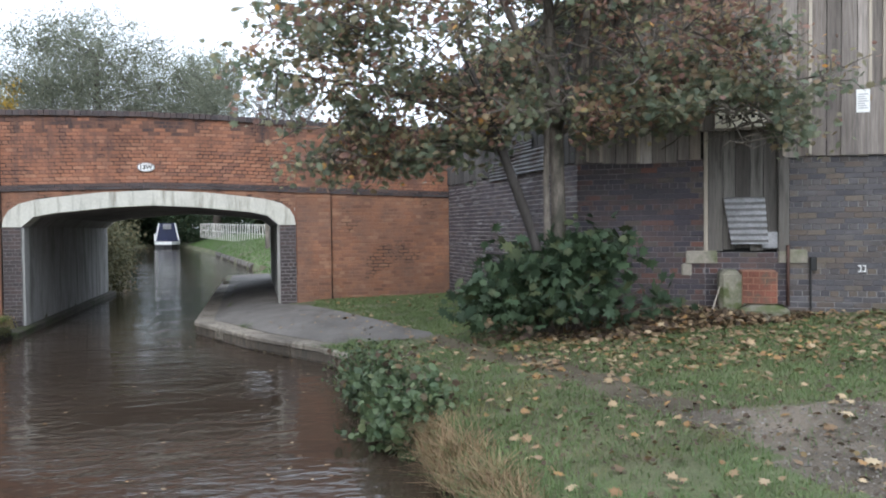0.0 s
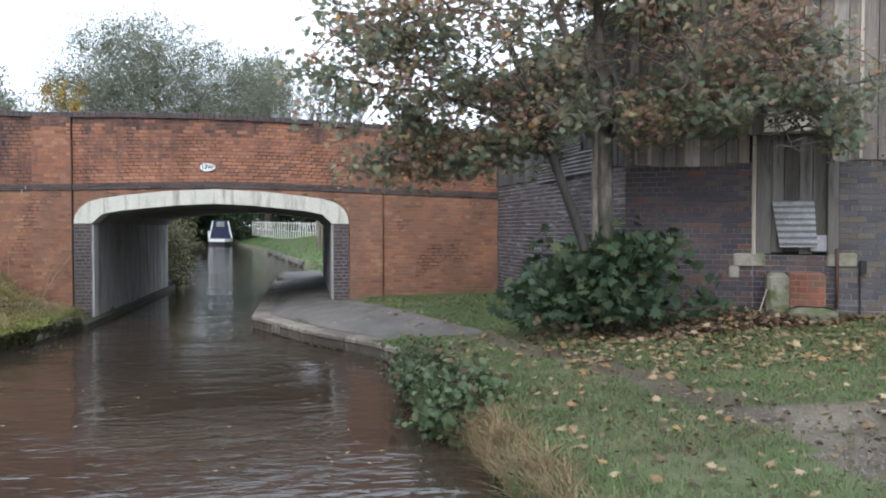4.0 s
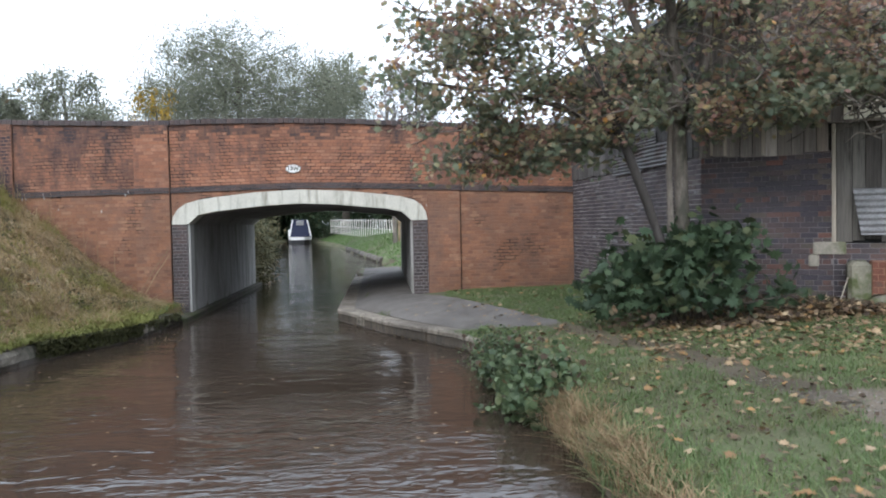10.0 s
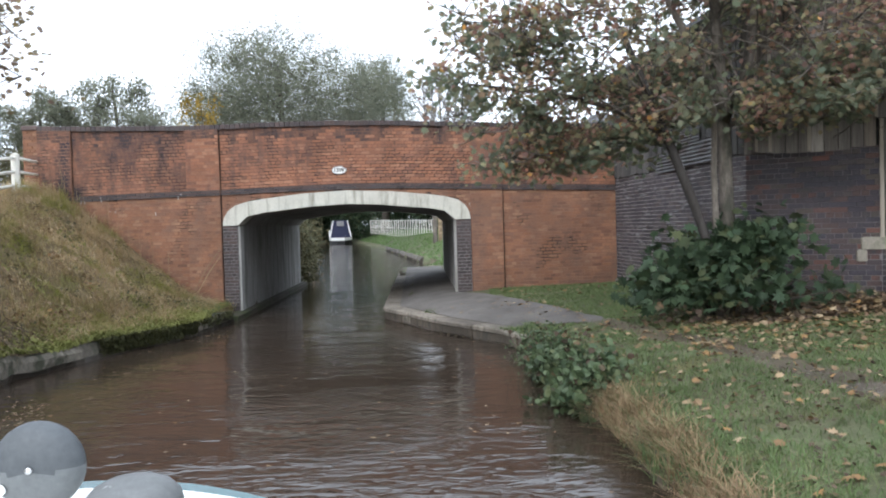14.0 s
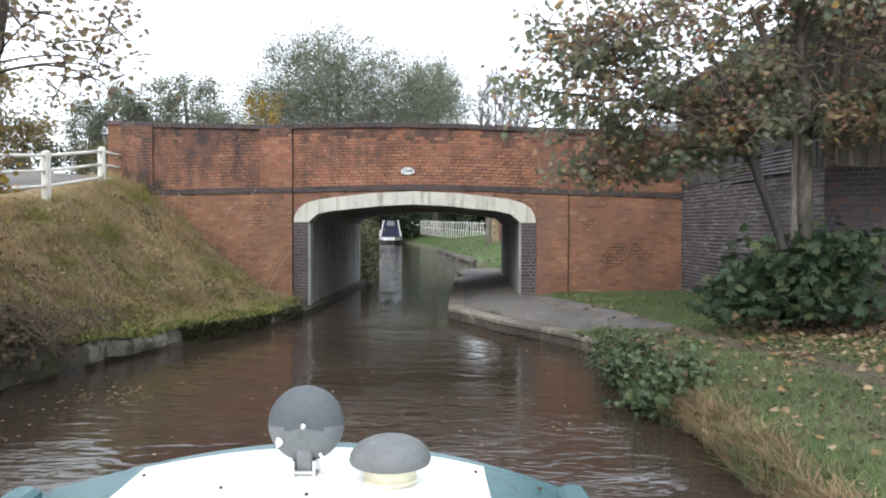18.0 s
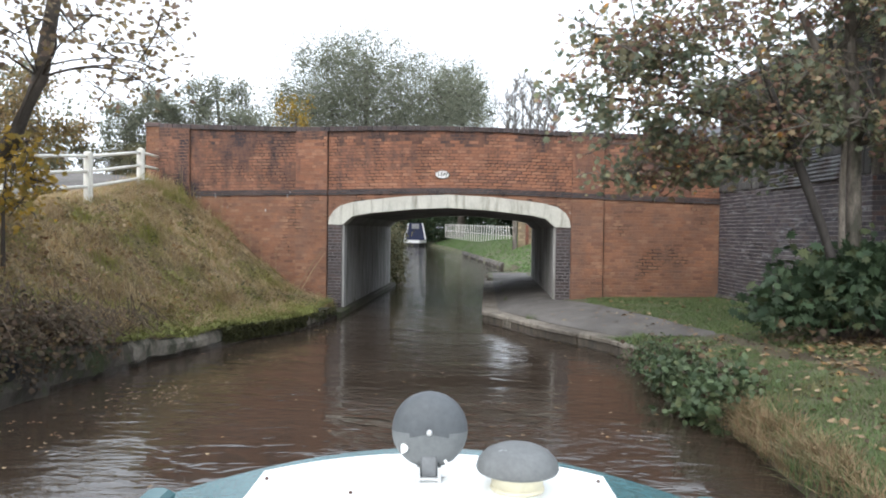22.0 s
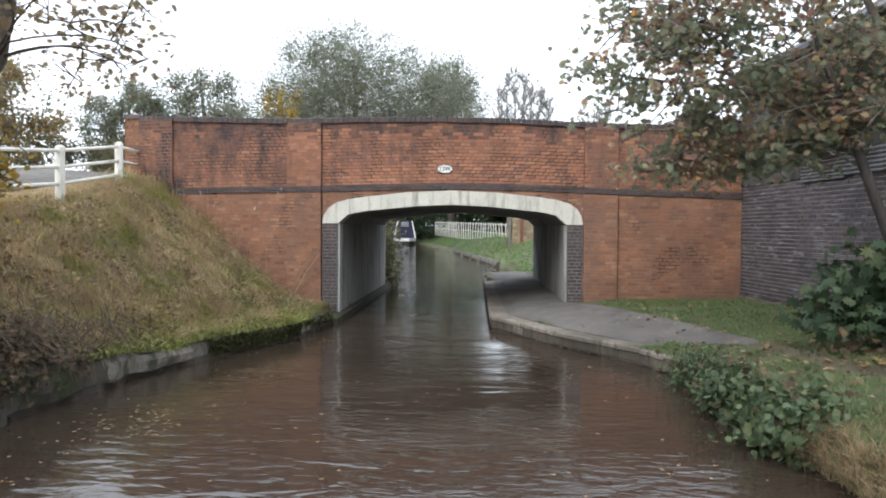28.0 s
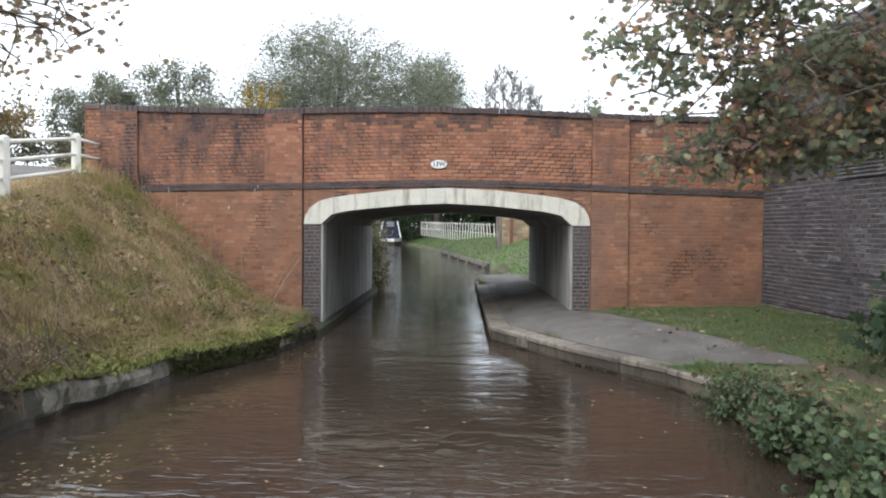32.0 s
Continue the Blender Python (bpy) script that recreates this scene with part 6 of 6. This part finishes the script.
for sx in (-1, 1):
    part("handrail", turned(box(-0.035, 0.035, -9, 1.86, 0.0, 0.055, 0.012), Matrix.Translation((sx * 0.665, 0, roof_z(0.66) - 0.003))), TEAL, boat)
for x, y in ((-0.44, 2.0), (0.44, 2.02), (0.60, 1.93), (-0.2, 1.86), (0.02, 1.80)):
    part("deck_bolt", lathe([(0.005, 0), (0.005, 0.004), (0.0025, 0.007)], 8), RUST, boat, m=pose(x, y, roof_z(x) + 0.004))
lamp = thing("headlamp", "", "")
lamp.parent = boat
lamp.matrix_basis = pose(-0.01, 2.0, 1.458)
def dome(r, depth, n=28, rows=7, y_lip=0.012):
    pr = [(r, 0.0)] + [(r * math.cos(a), depth * math.sin(a) + y_lip) for a in np.linspace(0, math.pi / 2 * 0.98, rows)]
    return lathe(pr, n)
shell = turned(dome(0.1, 0.045), Matrix.Rotation(radians(90), 4, "X"))
up = ([p for p in shell[0]], [q for q in shell[1] if np.mean([shell[0][i][2] for i in q]) >= -0.005])
dn = ([p for p in shell[0]], [q for q in shell[1] if np.mean([shell[0][i][2] for i in q]) < -0.005])
part("upper_shell", up, LAMP_GREY, lamp, "faded dark grey lamp shell", smooth=True)
part("lower_shell", dn, LAMP_LIGHT, lamp, "paler grey lamp shell", smooth=True)
part("stud", lathe([(0.008, 0), (0.008, 0.006), (0.003, 0.01)], 10), CHROME, lamp, m=pose(0, -0.058, 0.005, 90))
part("paint_chip", prism([(0.010 * math.cos(a) + 0.003 * math.sin(2 * a), 0.014 * math.sin(a)) for a in np.linspace(0, 5.8, 14)], -0.001, 0.002), SIGN_WHITE, lamp, m=pose(-0.066, -0.047, -0.042, 0, 25, -32))
part("bracket", box(-0.022, 0.022, -0.05, -0.03, -0.112, -0.06, 0.004), BRACKET, lamp, "grey bracket plate")
for sx in (-1, 1):
    part("bracket_leg", join(box(sx * 0.027 - 0.004, sx * 0.027 + 0.004, -0.06, 0.02, -0.128, -0.085), box(sx * 0.027 - 0.009, sx * 0.027 + 0.009, -0.068, 0.0, -0.13, -0.122)), CHROME, lamp, "chrome bracket leg")
part("crossbar", box(-0.026, 0.026, -0.066, -0.058, -0.116, -0.110), CHROME, lamp)
part("cable", tube([(0.04, -0.045, -0.07), (0.055, -0.055, -0.085), (0.05, -0.05, -0.11), (0.03, -0.02, -0.125)], [0.004] * 4, 6), SIGN_WHITE, lamp, "white wire")
vent = thing("mushroom_vent", "", "")
vent.parent = boat
vent.matrix_basis = pose(0.215, 1.92, roof_z(0.2) + 0.004)
part("flange", lathe([(0.069, 0), (0.069, 0.006), (0.066, 0.010)], 24), CREAM, vent, smooth=True)
part("collar", lathe([(0.066, 0.01), (0.066, 0.06)], 24), CREAM, vent, "cream enamel collar", smooth=True)
part("cap", lathe([(0.06, 0.045), (0.102, 0.048), (0.105, 0.056), (0.100, 0.074), (0.082, 0.094), (0.055, 0.107), (0.025, 0.113), (0.003, 0.114)], 28), VENT_GREY, vent, "grey weathered domed cap", smooth=True)

# ---- grass, litter, reeds ----
def on_ground(n, x0, x1, y0, y1, ok, seed, dz=-0.01):
    r = np.random.default_rng(seed)
    out = []
    for x, y in zip(r.uniform(x0, x1, n), r.uniform(y0, y1, n)):
        if ok(x, y):
            out.append((x, y, ground_height(x, y) + dz))
    return np.array(out)


def tow(x, y):
    if y < -5.9 or y > 13:
        return False
    return lerp(y, [(r[0], r[1]) for r in tow_edge]) - 0.05 < x < lerp(y, [(r[0], r[2]) for r in tow_edge]) + 0.02


def in_shed(x, y):
    return not clear_of_shed((x, y, 0), 0.05)


def turf(x, y):
    k = ground_kind(x, y)
    if x < lerp(y, RIGHT_EDGE) + 0.05 or tow(x, y) or in_shed(x, y) or (y > -0.05 and x < 9.2):
        return False
    if y > -5.8 and x < 6.1 and y > -1.0:
        return False
    thin = noise.noise((x * 1.2, y * 1.2, 5)) > -0.25
    return (k == 0 and (thin or (int(x * 977 + y * 613) % 3 == 0))) or (k > 0 and int(x * 7919 + y * 104729) % 14 == 0)


gp = on_ground(230000, 5.5, 13.8, -14.2, 0.0, turf, 71)
place("lawn", mesh_of("lawn", *blades(gp[gp[:, 1] > -6.2], 0.06, 0.008, 1.2, 172), LAWN), label="bright short lawn between towpath and bridge", category="grass", kind="stuff")
gp = gp[gp[:, 1] <= -6.2]
place("grass", mesh_of("grass", *blades(gp, 0.062, 0.0065, 1.5, 72), GRASS), label="short green turf with worn patches", category="grass", kind="stuff")
ngp = on_ground(50000, 6.8, 13.8, -24, -14.2, turf, 171)
place("verge_grass", mesh_of("verge_grass", *blades(ngp, 0.085, 0.012, 1.25, 173), GRASS), label="green grass verge beside the gravel", category="grass", kind="stuff")
fgp = on_ground(80000, -8, 12, 13.5, 86, lambda x, y: x > lerp(y, RIGHT_EDGE) + 0.1, 75)
place("far_grass", mesh_of("far_grass", *blades(fgp, 0.10, 0.05, 0.9, 76), FAR_GREEN), label="green grass bank beyond the bridge", category="grass", kind="stuff")
bp = on_ground(78000, -6.0, 0.5, -13.5, 0.0, lambda x, y: x < lerp(y, LEFT_EDGE) - 0.02 and not (x < -4.8 and y < 0) and not (-7.4 < y < -2.0 and x > lerp(y, LEFT_EDGE) - 0.4 - 0.25 * noise.noise((y * 1.8, 0, 51)) and int(x * 5113 + y * 7919) % 6) and not (y < -7.6 and int(x * 7919 + y * 3571) % 5 > 1 and x > -3.2), 73)
limp = bp[::2]
fall = [np.clip((ground_height(x + 0.15, y) - ground_height(x - 0.15, y)) / 0.3, -1.6, 0.6) for x, y, _ in limp]
place("bank_grass", mesh_of("bank_grass", *draped(limp, 0.30, 0.012, fall, 74), DRY_GRASS), label="rough limp half-dead grass on steep bank", category="grass", kind="stuff")
place("short_bank_grass", mesh_of("short_bank_grass", *blades(bp[1::4], 0.11, 0.012, 1.3, 174), DRY_GRASS), label="short tufty grass on the steep bank", category="grass", kind="stuff")
mr = np.random.default_rng(77)
mp = []
for i in range(4200):
    y = mr.uniform(-8.3, -2.2)
    x = lerp(y, LEFT_EDGE) + 0.03 - abs(mr.normal(0, 0.3))
    mp.append((x, y, max(ground_height(x - 0.2, y), lerp(y, WALL_TOP) - 0.03) + mr.normal(0, 0.012)))
for i in range(26000):
    y = mr.uniform(-11.5, -0.3)
    x = lerp(y, LEFT_EDGE) - 0.2 - 3.4 * mr.random() ** 1.5
    if noise.noise((x * 1.7, y * 1.7, 11)) + 0.25 * noise.noise((x * 6, y * 6, 12)) + 0.3 * max(0.0, 1 - (lerp(y, LEFT_EDGE) - x) / 1.3) > 0.2:
        mp.append((x, y, ground_height(x, y) + 0.02))
mp = np.array(mp)
place("moss", mesh_of("moss", *blades(mp, 0.055, 0.03, 1.8, 78), MOSS), label="bright moss along the top of bank wall", category="moss", kind="stuff")
rp, ep = [], []
r9 = np.random.default_rng(12)
for i in range(105):
    y = -9.9 - 4.3 * r9.random() ** 1.1
    cx = lerp(y, RIGHT_EDGE) + r9.normal(0.06, 0.09)
    for k in range(int(r9.integers(40, 110))):
        x, yy = cx + r9.normal(0, 0.06), y + r9.normal(0, 0.08)
        d = x - lerp(yy, RIGHT_EDGE)
        (ep if i % 4 == 0 else rp).append((x, yy, (0.02 + 0.14 * r9.random()) if d < 0.05 else ground_height(x, yy) - 0.02))
jag = lambda p: p[0] > lerp(p[1], RIGHT_EDGE) - 0.06 + 0.2 * noise.noise((p[1] * 2.3, 0, 31))
rp, ep = [p for p in rp if jag(p)], [p for p in ep if jag(p)]
place("dead_reeds", mesh_of("dead_reeds", *blades(np.array(rp), 0.16, 0.0075, 1.7, 79), REED), label="bleached dead reeds along the canal edge", category="reeds", kind="stuff")
place("water_grass", mesh_of("water_grass", *blades(np.array(ep), 0.13, 0.008, 2.2, 80), GRASS), label="green sedge among dead reeds at the water", category="grass", kind="stuff")


def leafy(x, y):
    if x < lerp(y, RIGHT_EDGE) + 0.1 or in_shed(x, y) or (y > -0.1):
        return False
    w = math.exp(-((x - 11.0) / 2.9) ** 2 - ((y + 8.4) / 1.7) ** 2)
    return noise.noise((x * 3.1, y * 3.1, 2)) * 0.3 + w > 0.33 or int(x * 3571 + y * 7577) % 9 == 0


lp_ = on_ground(11000, 6.3, 14, -14, -0.2, leafy, 81, 0.035)
lq = on_ground(330, 6.6, 9.5, -13.5, -6.2, lambda x, y: x > lerp(y, RIGHT_EDGE) + 0.05 and noise.noise((x * 1.9, y * 1.9, 8)) > -0.05, 89, 0.035)
lp_ = np.concatenate([lp_, lq])
place("fallen_leaves", mesh_of("fallen_leaves", *leaf_cloud(lp_ + r9.normal(size=lp_.shape) * (0, 0, 0.012), 0.086, MAPLE, 0.5, 0.0, 82), LITTER), label="scattered fallen sycamore leaves on grass", category="leaves", kind="stuff")
bits = on_ground(4800, 6.5, 13.6, -14, -5.6, lambda x, y: x > lerp(y, RIGHT_EDGE) + 0.15 and not tow(x, y) and not in_shed(x, y) and noise.noise((x * 1.4, y * 1.4, 15)) > -0.2, 84, 0.04)
place("leaf_fragments", mesh_of("leaf_fragments", *leaf_cloud(bits, 0.042, STAR, 0.3, 0.2, 90), LEAF_DEAD), label="brown leaf fragments scattered in turf", category="leaves", kind="stuff")
pile = on_ground(6400, 8.4, 12.6, -8.6, -6.4, lambda x, y: not in_shed(x, y) and ((x - 10.6) / 1.9) ** 2 + ((y + 7.4) / 0.7) ** 2 < 1, 83, 0.02)
pile[:, 2] += r9.random(len(pile)) * 0.18 * np.exp(-((pile[:, 0] - 10.8) / 1.0) ** 2)
place("brown_leaf_pile", mesh_of("brown_leaf_pile", *leaf_cloud(pile[1::2] + (0, 0, 0.02), 0.09, MAPLE, 0.2, 0.2, 184), LEAF_DEAD), label="heap of dark brown withered leaves", category="leaves", kind="stuff")
place("leaf_pile", mesh_of("leaf_pile", *leaf_cloud(pile[::2], 0.095, MAPLE, 0.3, 0.0, 84), LITTER), label="drift of brown leaves against the wall", category="leaves", kind="stuff")
fl = [(r9.uniform(-0.5, 6.5), r9.uniform(-14, 2), 0.004) for _ in range(170)]
for cx, cy, n, s in ((0.35, -9.4, 60, 0.34), (0.6, -8.8, 36, 0.3), (0.5, -7.0, 16, 0.3), (0.75, -3.4, 26, 0.4), (5.9, -9.9, 10, 0.5), (-0.2, -11.5, 60, 0.4)):
    fl += [(cx + r9.normal(0, s), cy + r9.normal(0, s), 0.004) for _ in range(n)]
fl = np.array(fl)
place("floating_leaves", mesh_of("floating_leaves", *leaf_cloud(fl, 0.055, OVAL, 1.0, 0.0, 85), LITTER), label="small leaves floating on brown water", category="leaves", kind="stuff")
dm = []
for i in range(3900):
    y = mr.uniform(-5.5, -3.05) if i % 12 else mr.uniform(-3.05, -1.3)
    dm.append((lerp(y, seg_x) + 0.06 * noise.noise((y * 1.6, 0.3, 1)) + abs(mr.normal(0.02, 0.025)), y, 0.02 + (lerp(y, WALL_TOP) - 0.02) * mr.random() ** (1.0 if i % 4 else 0.4)))
place("wall_moss", mesh_of("wall_moss", *blades(np.array(dm), 0.05, 0.03, 1.6, 97), DARK_MOSS), label="dark hanging moss on the bank wall face", category="moss", kind="stuff")
kin = [(y, x) for x, y in KERB[::-1]][::-1]
eg = []
for i in range(7600):
    if i % 3 == 2:
        y = mr.uniform(-13.6, -9.2)
        x = lerp(y, RIGHT_EDGE) + 0.05 + abs(mr.normal(0, 0.3))
        eg.append((x, y, ground_height(x, y) - 0.01))
    elif i % 2:
        y = mr.uniform(-1.9, -0.15)
        x = lerp(y, LEFT_EDGE) - 0.18 - 0.75 * mr.random()
        eg.append((x, y, ground_height(x, y) - 0.005))
    elif i % 8 == 0:
        y = mr.uniform(-5.0, -0.6)
        if noise.noise((y * 1.4, 0, 21)) > 0.22:
            eg.append((lerp(y, kin) + 0.40 + mr.normal(0, 0.05), y, 0.225))
    else:
        y = mr.uniform(-6.3, -5.0)
        x = lerp(y, kin) + 0.02 + 0.5 * mr.random() ** 1.3
        eg.append((x, y, max(0.2, ground_height(x, y)) - 0.01))
place("edge_grass", mesh_of("edge_grass", *blades(np.array(eg), 0.10, 0.009, 1.3, 98), GRASS), label="lush grass tufts along the canal edges", category="grass", kind="stuff")
pl_ = np.array([(x, y, max(0.24, ground_height(x, y)) + 0.028) for x, y in zip(mr.uniform(5.2, 7.4, 130), mr.uniform(-5.4, -2.4, 130)) if tow(x, y)])
place("path_litter", mesh_of("path_litter", *leaf_cloud(pl_, 0.065, MAPLE, 0.7, 0.0, 99), LITTER), label="small dead leaves lying on grey asphalt", category="leaves", kind="stuff")
# pebbles on the gravel
pb = on_ground(30000, 8.3, 14, -15, -9.3, lambda x, y: ground_kind(x, y) == 2 or (ground_kind(x, y) == 3 and int(x * 911 + y * 373) % 4 == 0), 91, 0.003)
oc = np.array([(1, 0, 0), (0, 1, 0), (-1, 0, 0), (0, -1, 0), (0, 0, 0.7), (0, 0, -0.7)])
pv = pb[:, None, :] + oc[None] * (0.004 + 0.010 * r9.random((len(pb), 1, 1)) ** 2) * r9.uniform(0.7, 1.3, (len(pb), 6, 1))
pf = (np.arange(len(pb))[:, None, None] * 6 + np.array([(0, 1, 4), (1, 2, 4), (2, 3, 4), (3, 0, 4)])[None]).reshape(-1, 3)
place("pebbles", mesh_of("pebbles", pv.reshape(-1, 3), pf, PEBBLE), label="loose pale pebbles on muddy gravel", category="gravel", kind="stuff")
# tussocks and weeds on the steep bank
tq, wq = [], []
for i in range(520):
    y = r9.uniform(-12.5, -0.4)
    x = lerp(y, LEFT_EDGE) - r9.uniform(0.3, 4.2)
    n = int(r9.integers(20, 90))
    c = np.stack([x + r9.normal(0, 0.13, n), y + r9.normal(0, 0.13, n), np.zeros(n)], -1)
    c[:, 2] = [ground_height(a, b) - 0.01 for a, b in c[:, :2]]
    (tq if i % 4 else wq).append(c)
place("grass_tussocks", mesh_of("grass_tussocks", *blades(np.concatenate(tq), 0.21, 0.010, 2.6, 93), DRY_GRASS), label="straw-coloured dead grass tussocks on the bank", category="grass", kind="stuff")
wq = np.concatenate(wq)
wq[:, 2] += r9.random(len(wq)) * 0.12 + 0.04
place("bank_weeds", mesh_of("bank_weeds", *leaf_cloud(wq[::2], 0.055, STAR, 0.3, 0.4, 94), LEAF_OLIVE), label="low leafy weeds among dead bank grass", category="weeds", kind="stuff")
bq2 = []
for i in range(7600):
    y = r9.uniform(-11.5, -1.2)
    d = 0.5 + 3.6 * r9.random()
    x = lerp(y, LEFT_EDGE) - d
    if noise.noise((x * 1.3, y * 1.3, 41)) + 0.12 * (d - 2.2) + 0.09 * (-5.5 - y) > 0.06:
        bq2.append((x, y, ground_height(x, y) + 0.05 + 0.10 * r9.random()))
bq2 = np.array(bq2)
place("bank_leaf_litter", mesh_of("bank_leaf_litter", *leaf_cloud(bq2[::2], 0.08, STAR, 0.3, 0.3, 96), LITTER), label="brown dead leaves caught in bank grass", category="leaves", kind="stuff")
place("ochre_leaves", mesh_of("ochre_leaves", *leaf_cloud(bq2[::9] + (0, 0, 0.03), 0.085, STAR, 0.3, 0.3, 196), LEAF_OCHRE), label="ochre leaves scattered on the steep bank", category="leaves", kind="stuff")
# dead stalks against the brickwork and by the block
stalk = thing("dead_stalk", "two pale dead stalks leaning on orange brick", "stalk")
part("stalk", tube([(-0.66, -0.35, 0.55), (-0.35, -0.2, 1.15), (-0.06, -0.12, 1.56)], [0.010, 0.009, 0.006], 6), REED, stalk)
part("stalk", tube([(-0.58, -0.35, 0.50), (-0.32, -0.2, 1.02), (-0.05, -0.12, 1.42)], [0.010, 0.009, 0.006], 6), REED, stalk)
stick = thing("stick", "pale broken stick leaning by the step block", "stick")
part("stick", tube([FRONT @ Vector((1.62, -0.75, 0.7)), FRONT @ Vector((1.80, -0.42, 1.22))], [0.012, 0.009], 6), BATTEN, stick)
tw = []
for i in range(150):
    a = FRONT @ Vector((r9.uniform(-0.2, 1.7), -r9.uniform(0.25, 1.2), 0.72 + 0.1 * r9.random()))
    tw.append(tube([a, a + Vector((r9.normal(0, 0.28), r9.normal(0, 0.2), r9.uniform(0.0, 0.22)))], [0.008, 0.004], 4))
brush = thing("brushwood", "loose brown twigs and cuttings below the wall", "twigs")
part("stem_tangle", join(*tw), BRAMBLE, brush, kind="stuff")
ts = np.array([(x, -0.22, ground_height(x, -0.3)) for x in r9.uniform(-3.6, -1.2, 26)])
place("tall_stalks", mesh_of("tall_stalks", *blades(ts, 0.85, 0.010, 0.18, 95), REED), label="thin tall dead grass stalks against brick", category="grass", kind="stuff")
# brambles on the near left bank
bb = []
for i in range(400):
    y = r9.uniform(-13, -6.6)
    x = lerp(y, LEFT_EDGE) - 0.2 - abs(r9.normal(0.0, 0.45))
    z = ground_height(x, y)
    d = r9.normal(size=3) * (0.35, 0.4, 0.12)
    if i % 17 == 0:
        x = lerp(y, LEFT_EDGE) - 0.1
        bb.append(tube([(x, y, lerp(y, WALL_TOP)), (x + 0.22, y + d[1] * 0.3, lerp(y, WALL_TOP) + 0.05), (x + 0.30, y + d[1] * 0.5, 0.12 + 0.3 * r9.random())], [0.006, 0.005, 0.003], 4))
        continue
    bb.append(tube([(x, y, z), (x + d[0] * 0.5, y + d[1] * 0.5, z + 0.25 + abs(d[2])), (x + d[0] + 0.15, y + d[1], z + 0.05)], [0.007, 0.006, 0.003], 4))
brm = thing("bramble", "tangled brown bramble stems over the bank wall", "bramble")
part("stem_tangle", join(*bb), BRAMBLE, brm, kind="stuff")
bl = on_ground(3600, -3.2, 0, -13, -6.9, lambda x, y: x < lerp(y, LEFT_EDGE) + 0.1, 86, 0.15)
hv = []
for i in range(11000):
    y = -8.2 - 5.7 * r9.random() ** 0.8
    h = lerp(y, WALL_TOP)
    if i % 6:
        x = lerp(y, LEFT_EDGE) - 0.1 - abs(r9.normal(0, 0.5))
        hv.append((x, y, ground_height(min(x, lerp(y, LEFT_EDGE) - 0.25), y) + 0.02 + 0.34 * r9.random() ** 1.6))
    else:
        hv.append((lerp(y, seg_x) + 0.02 + 0.16 * r9.random(), y + r9.normal(0, 0.05), 0.05 + (h + 0.1) * r9.random() ** 0.35))
part("hanging_leaves", leaf_cloud(np.array(hv), 0.068, STAR, 0, 0.8, 88), LEAF_DEAD, brm, "dead brown hanging leaves", kind="stuff")
part("leaves", leaf_cloud(bl + r9.normal(size=bl.shape) * (0, 0, 0.1), 0.07, OVAL, 0, 0.5, 87), LEAF_BRONZE, brm, kind="stuff")
pipe_hole = thing("drain_pipe", "dark round drain mouth in the bank wall", "pipe")
part("mouth", turned(lathe([(0.12, 0), (0.14, 0.02), (0.14, 0.3)], 18), Matrix.Translation((-0.84, -10.18, 0.42)) @ Matrix.Rotation(radians(-90), 4, "Y")), DARK_VOID, pipe_hole)
# brushwood heap by the shoots
bw = []
for i in range(260):
    u, d = r9.normal(0.75, 0.42), -0.85 + r9.normal(0, 0.22)
    c = FRONT @ Vector((u, d, 0))
    c.z = ground_height(c.x, c.y) + 0.02 + 0.26 * r9.random() * math.exp(-((u - 0.6) / 0.6) ** 2)
    k = Vector((r9.normal(0, 1), r9.normal(0, 0.6), r9.normal(0.05, 0.22))).normalized() * r9.uniform(0.12, 0.34)
    bw.append(tube([c - k, c + Vector((0, 0, r9.normal(0, 0.02))), c + k], [0.007, 0.006, 0.003], 4))
place("cut_brush", mesh_of("cut_brush", *join(*bw), BRAMBLE), label="heap of brown twigs and cut brush", category="brushwood", kind="stuff")
# rank grass where the crest meets the brickwork
ct = [(-4.05 + r9.normal(0, 0.28), -0.75 + r9.normal(0, 0.3), 0) for _ in range(900)]
ct += [(-3.3 + r9.normal(0, 0.5), -0.45 + r9.normal(0, 0.2), 0) for _ in range(500)]
ct = np.array([(x, min(y, -0.1), ground_height(x, min(y, -0.1)) - 0.01) for x, y, _ in ct])
place("crest_grass", mesh_of("crest_grass", *blades(ct, 0.30, 0.010, 0.9, 101), DRY_GRASS), label="tall pale grass at top of the bank", category="grass", kind="stuff")
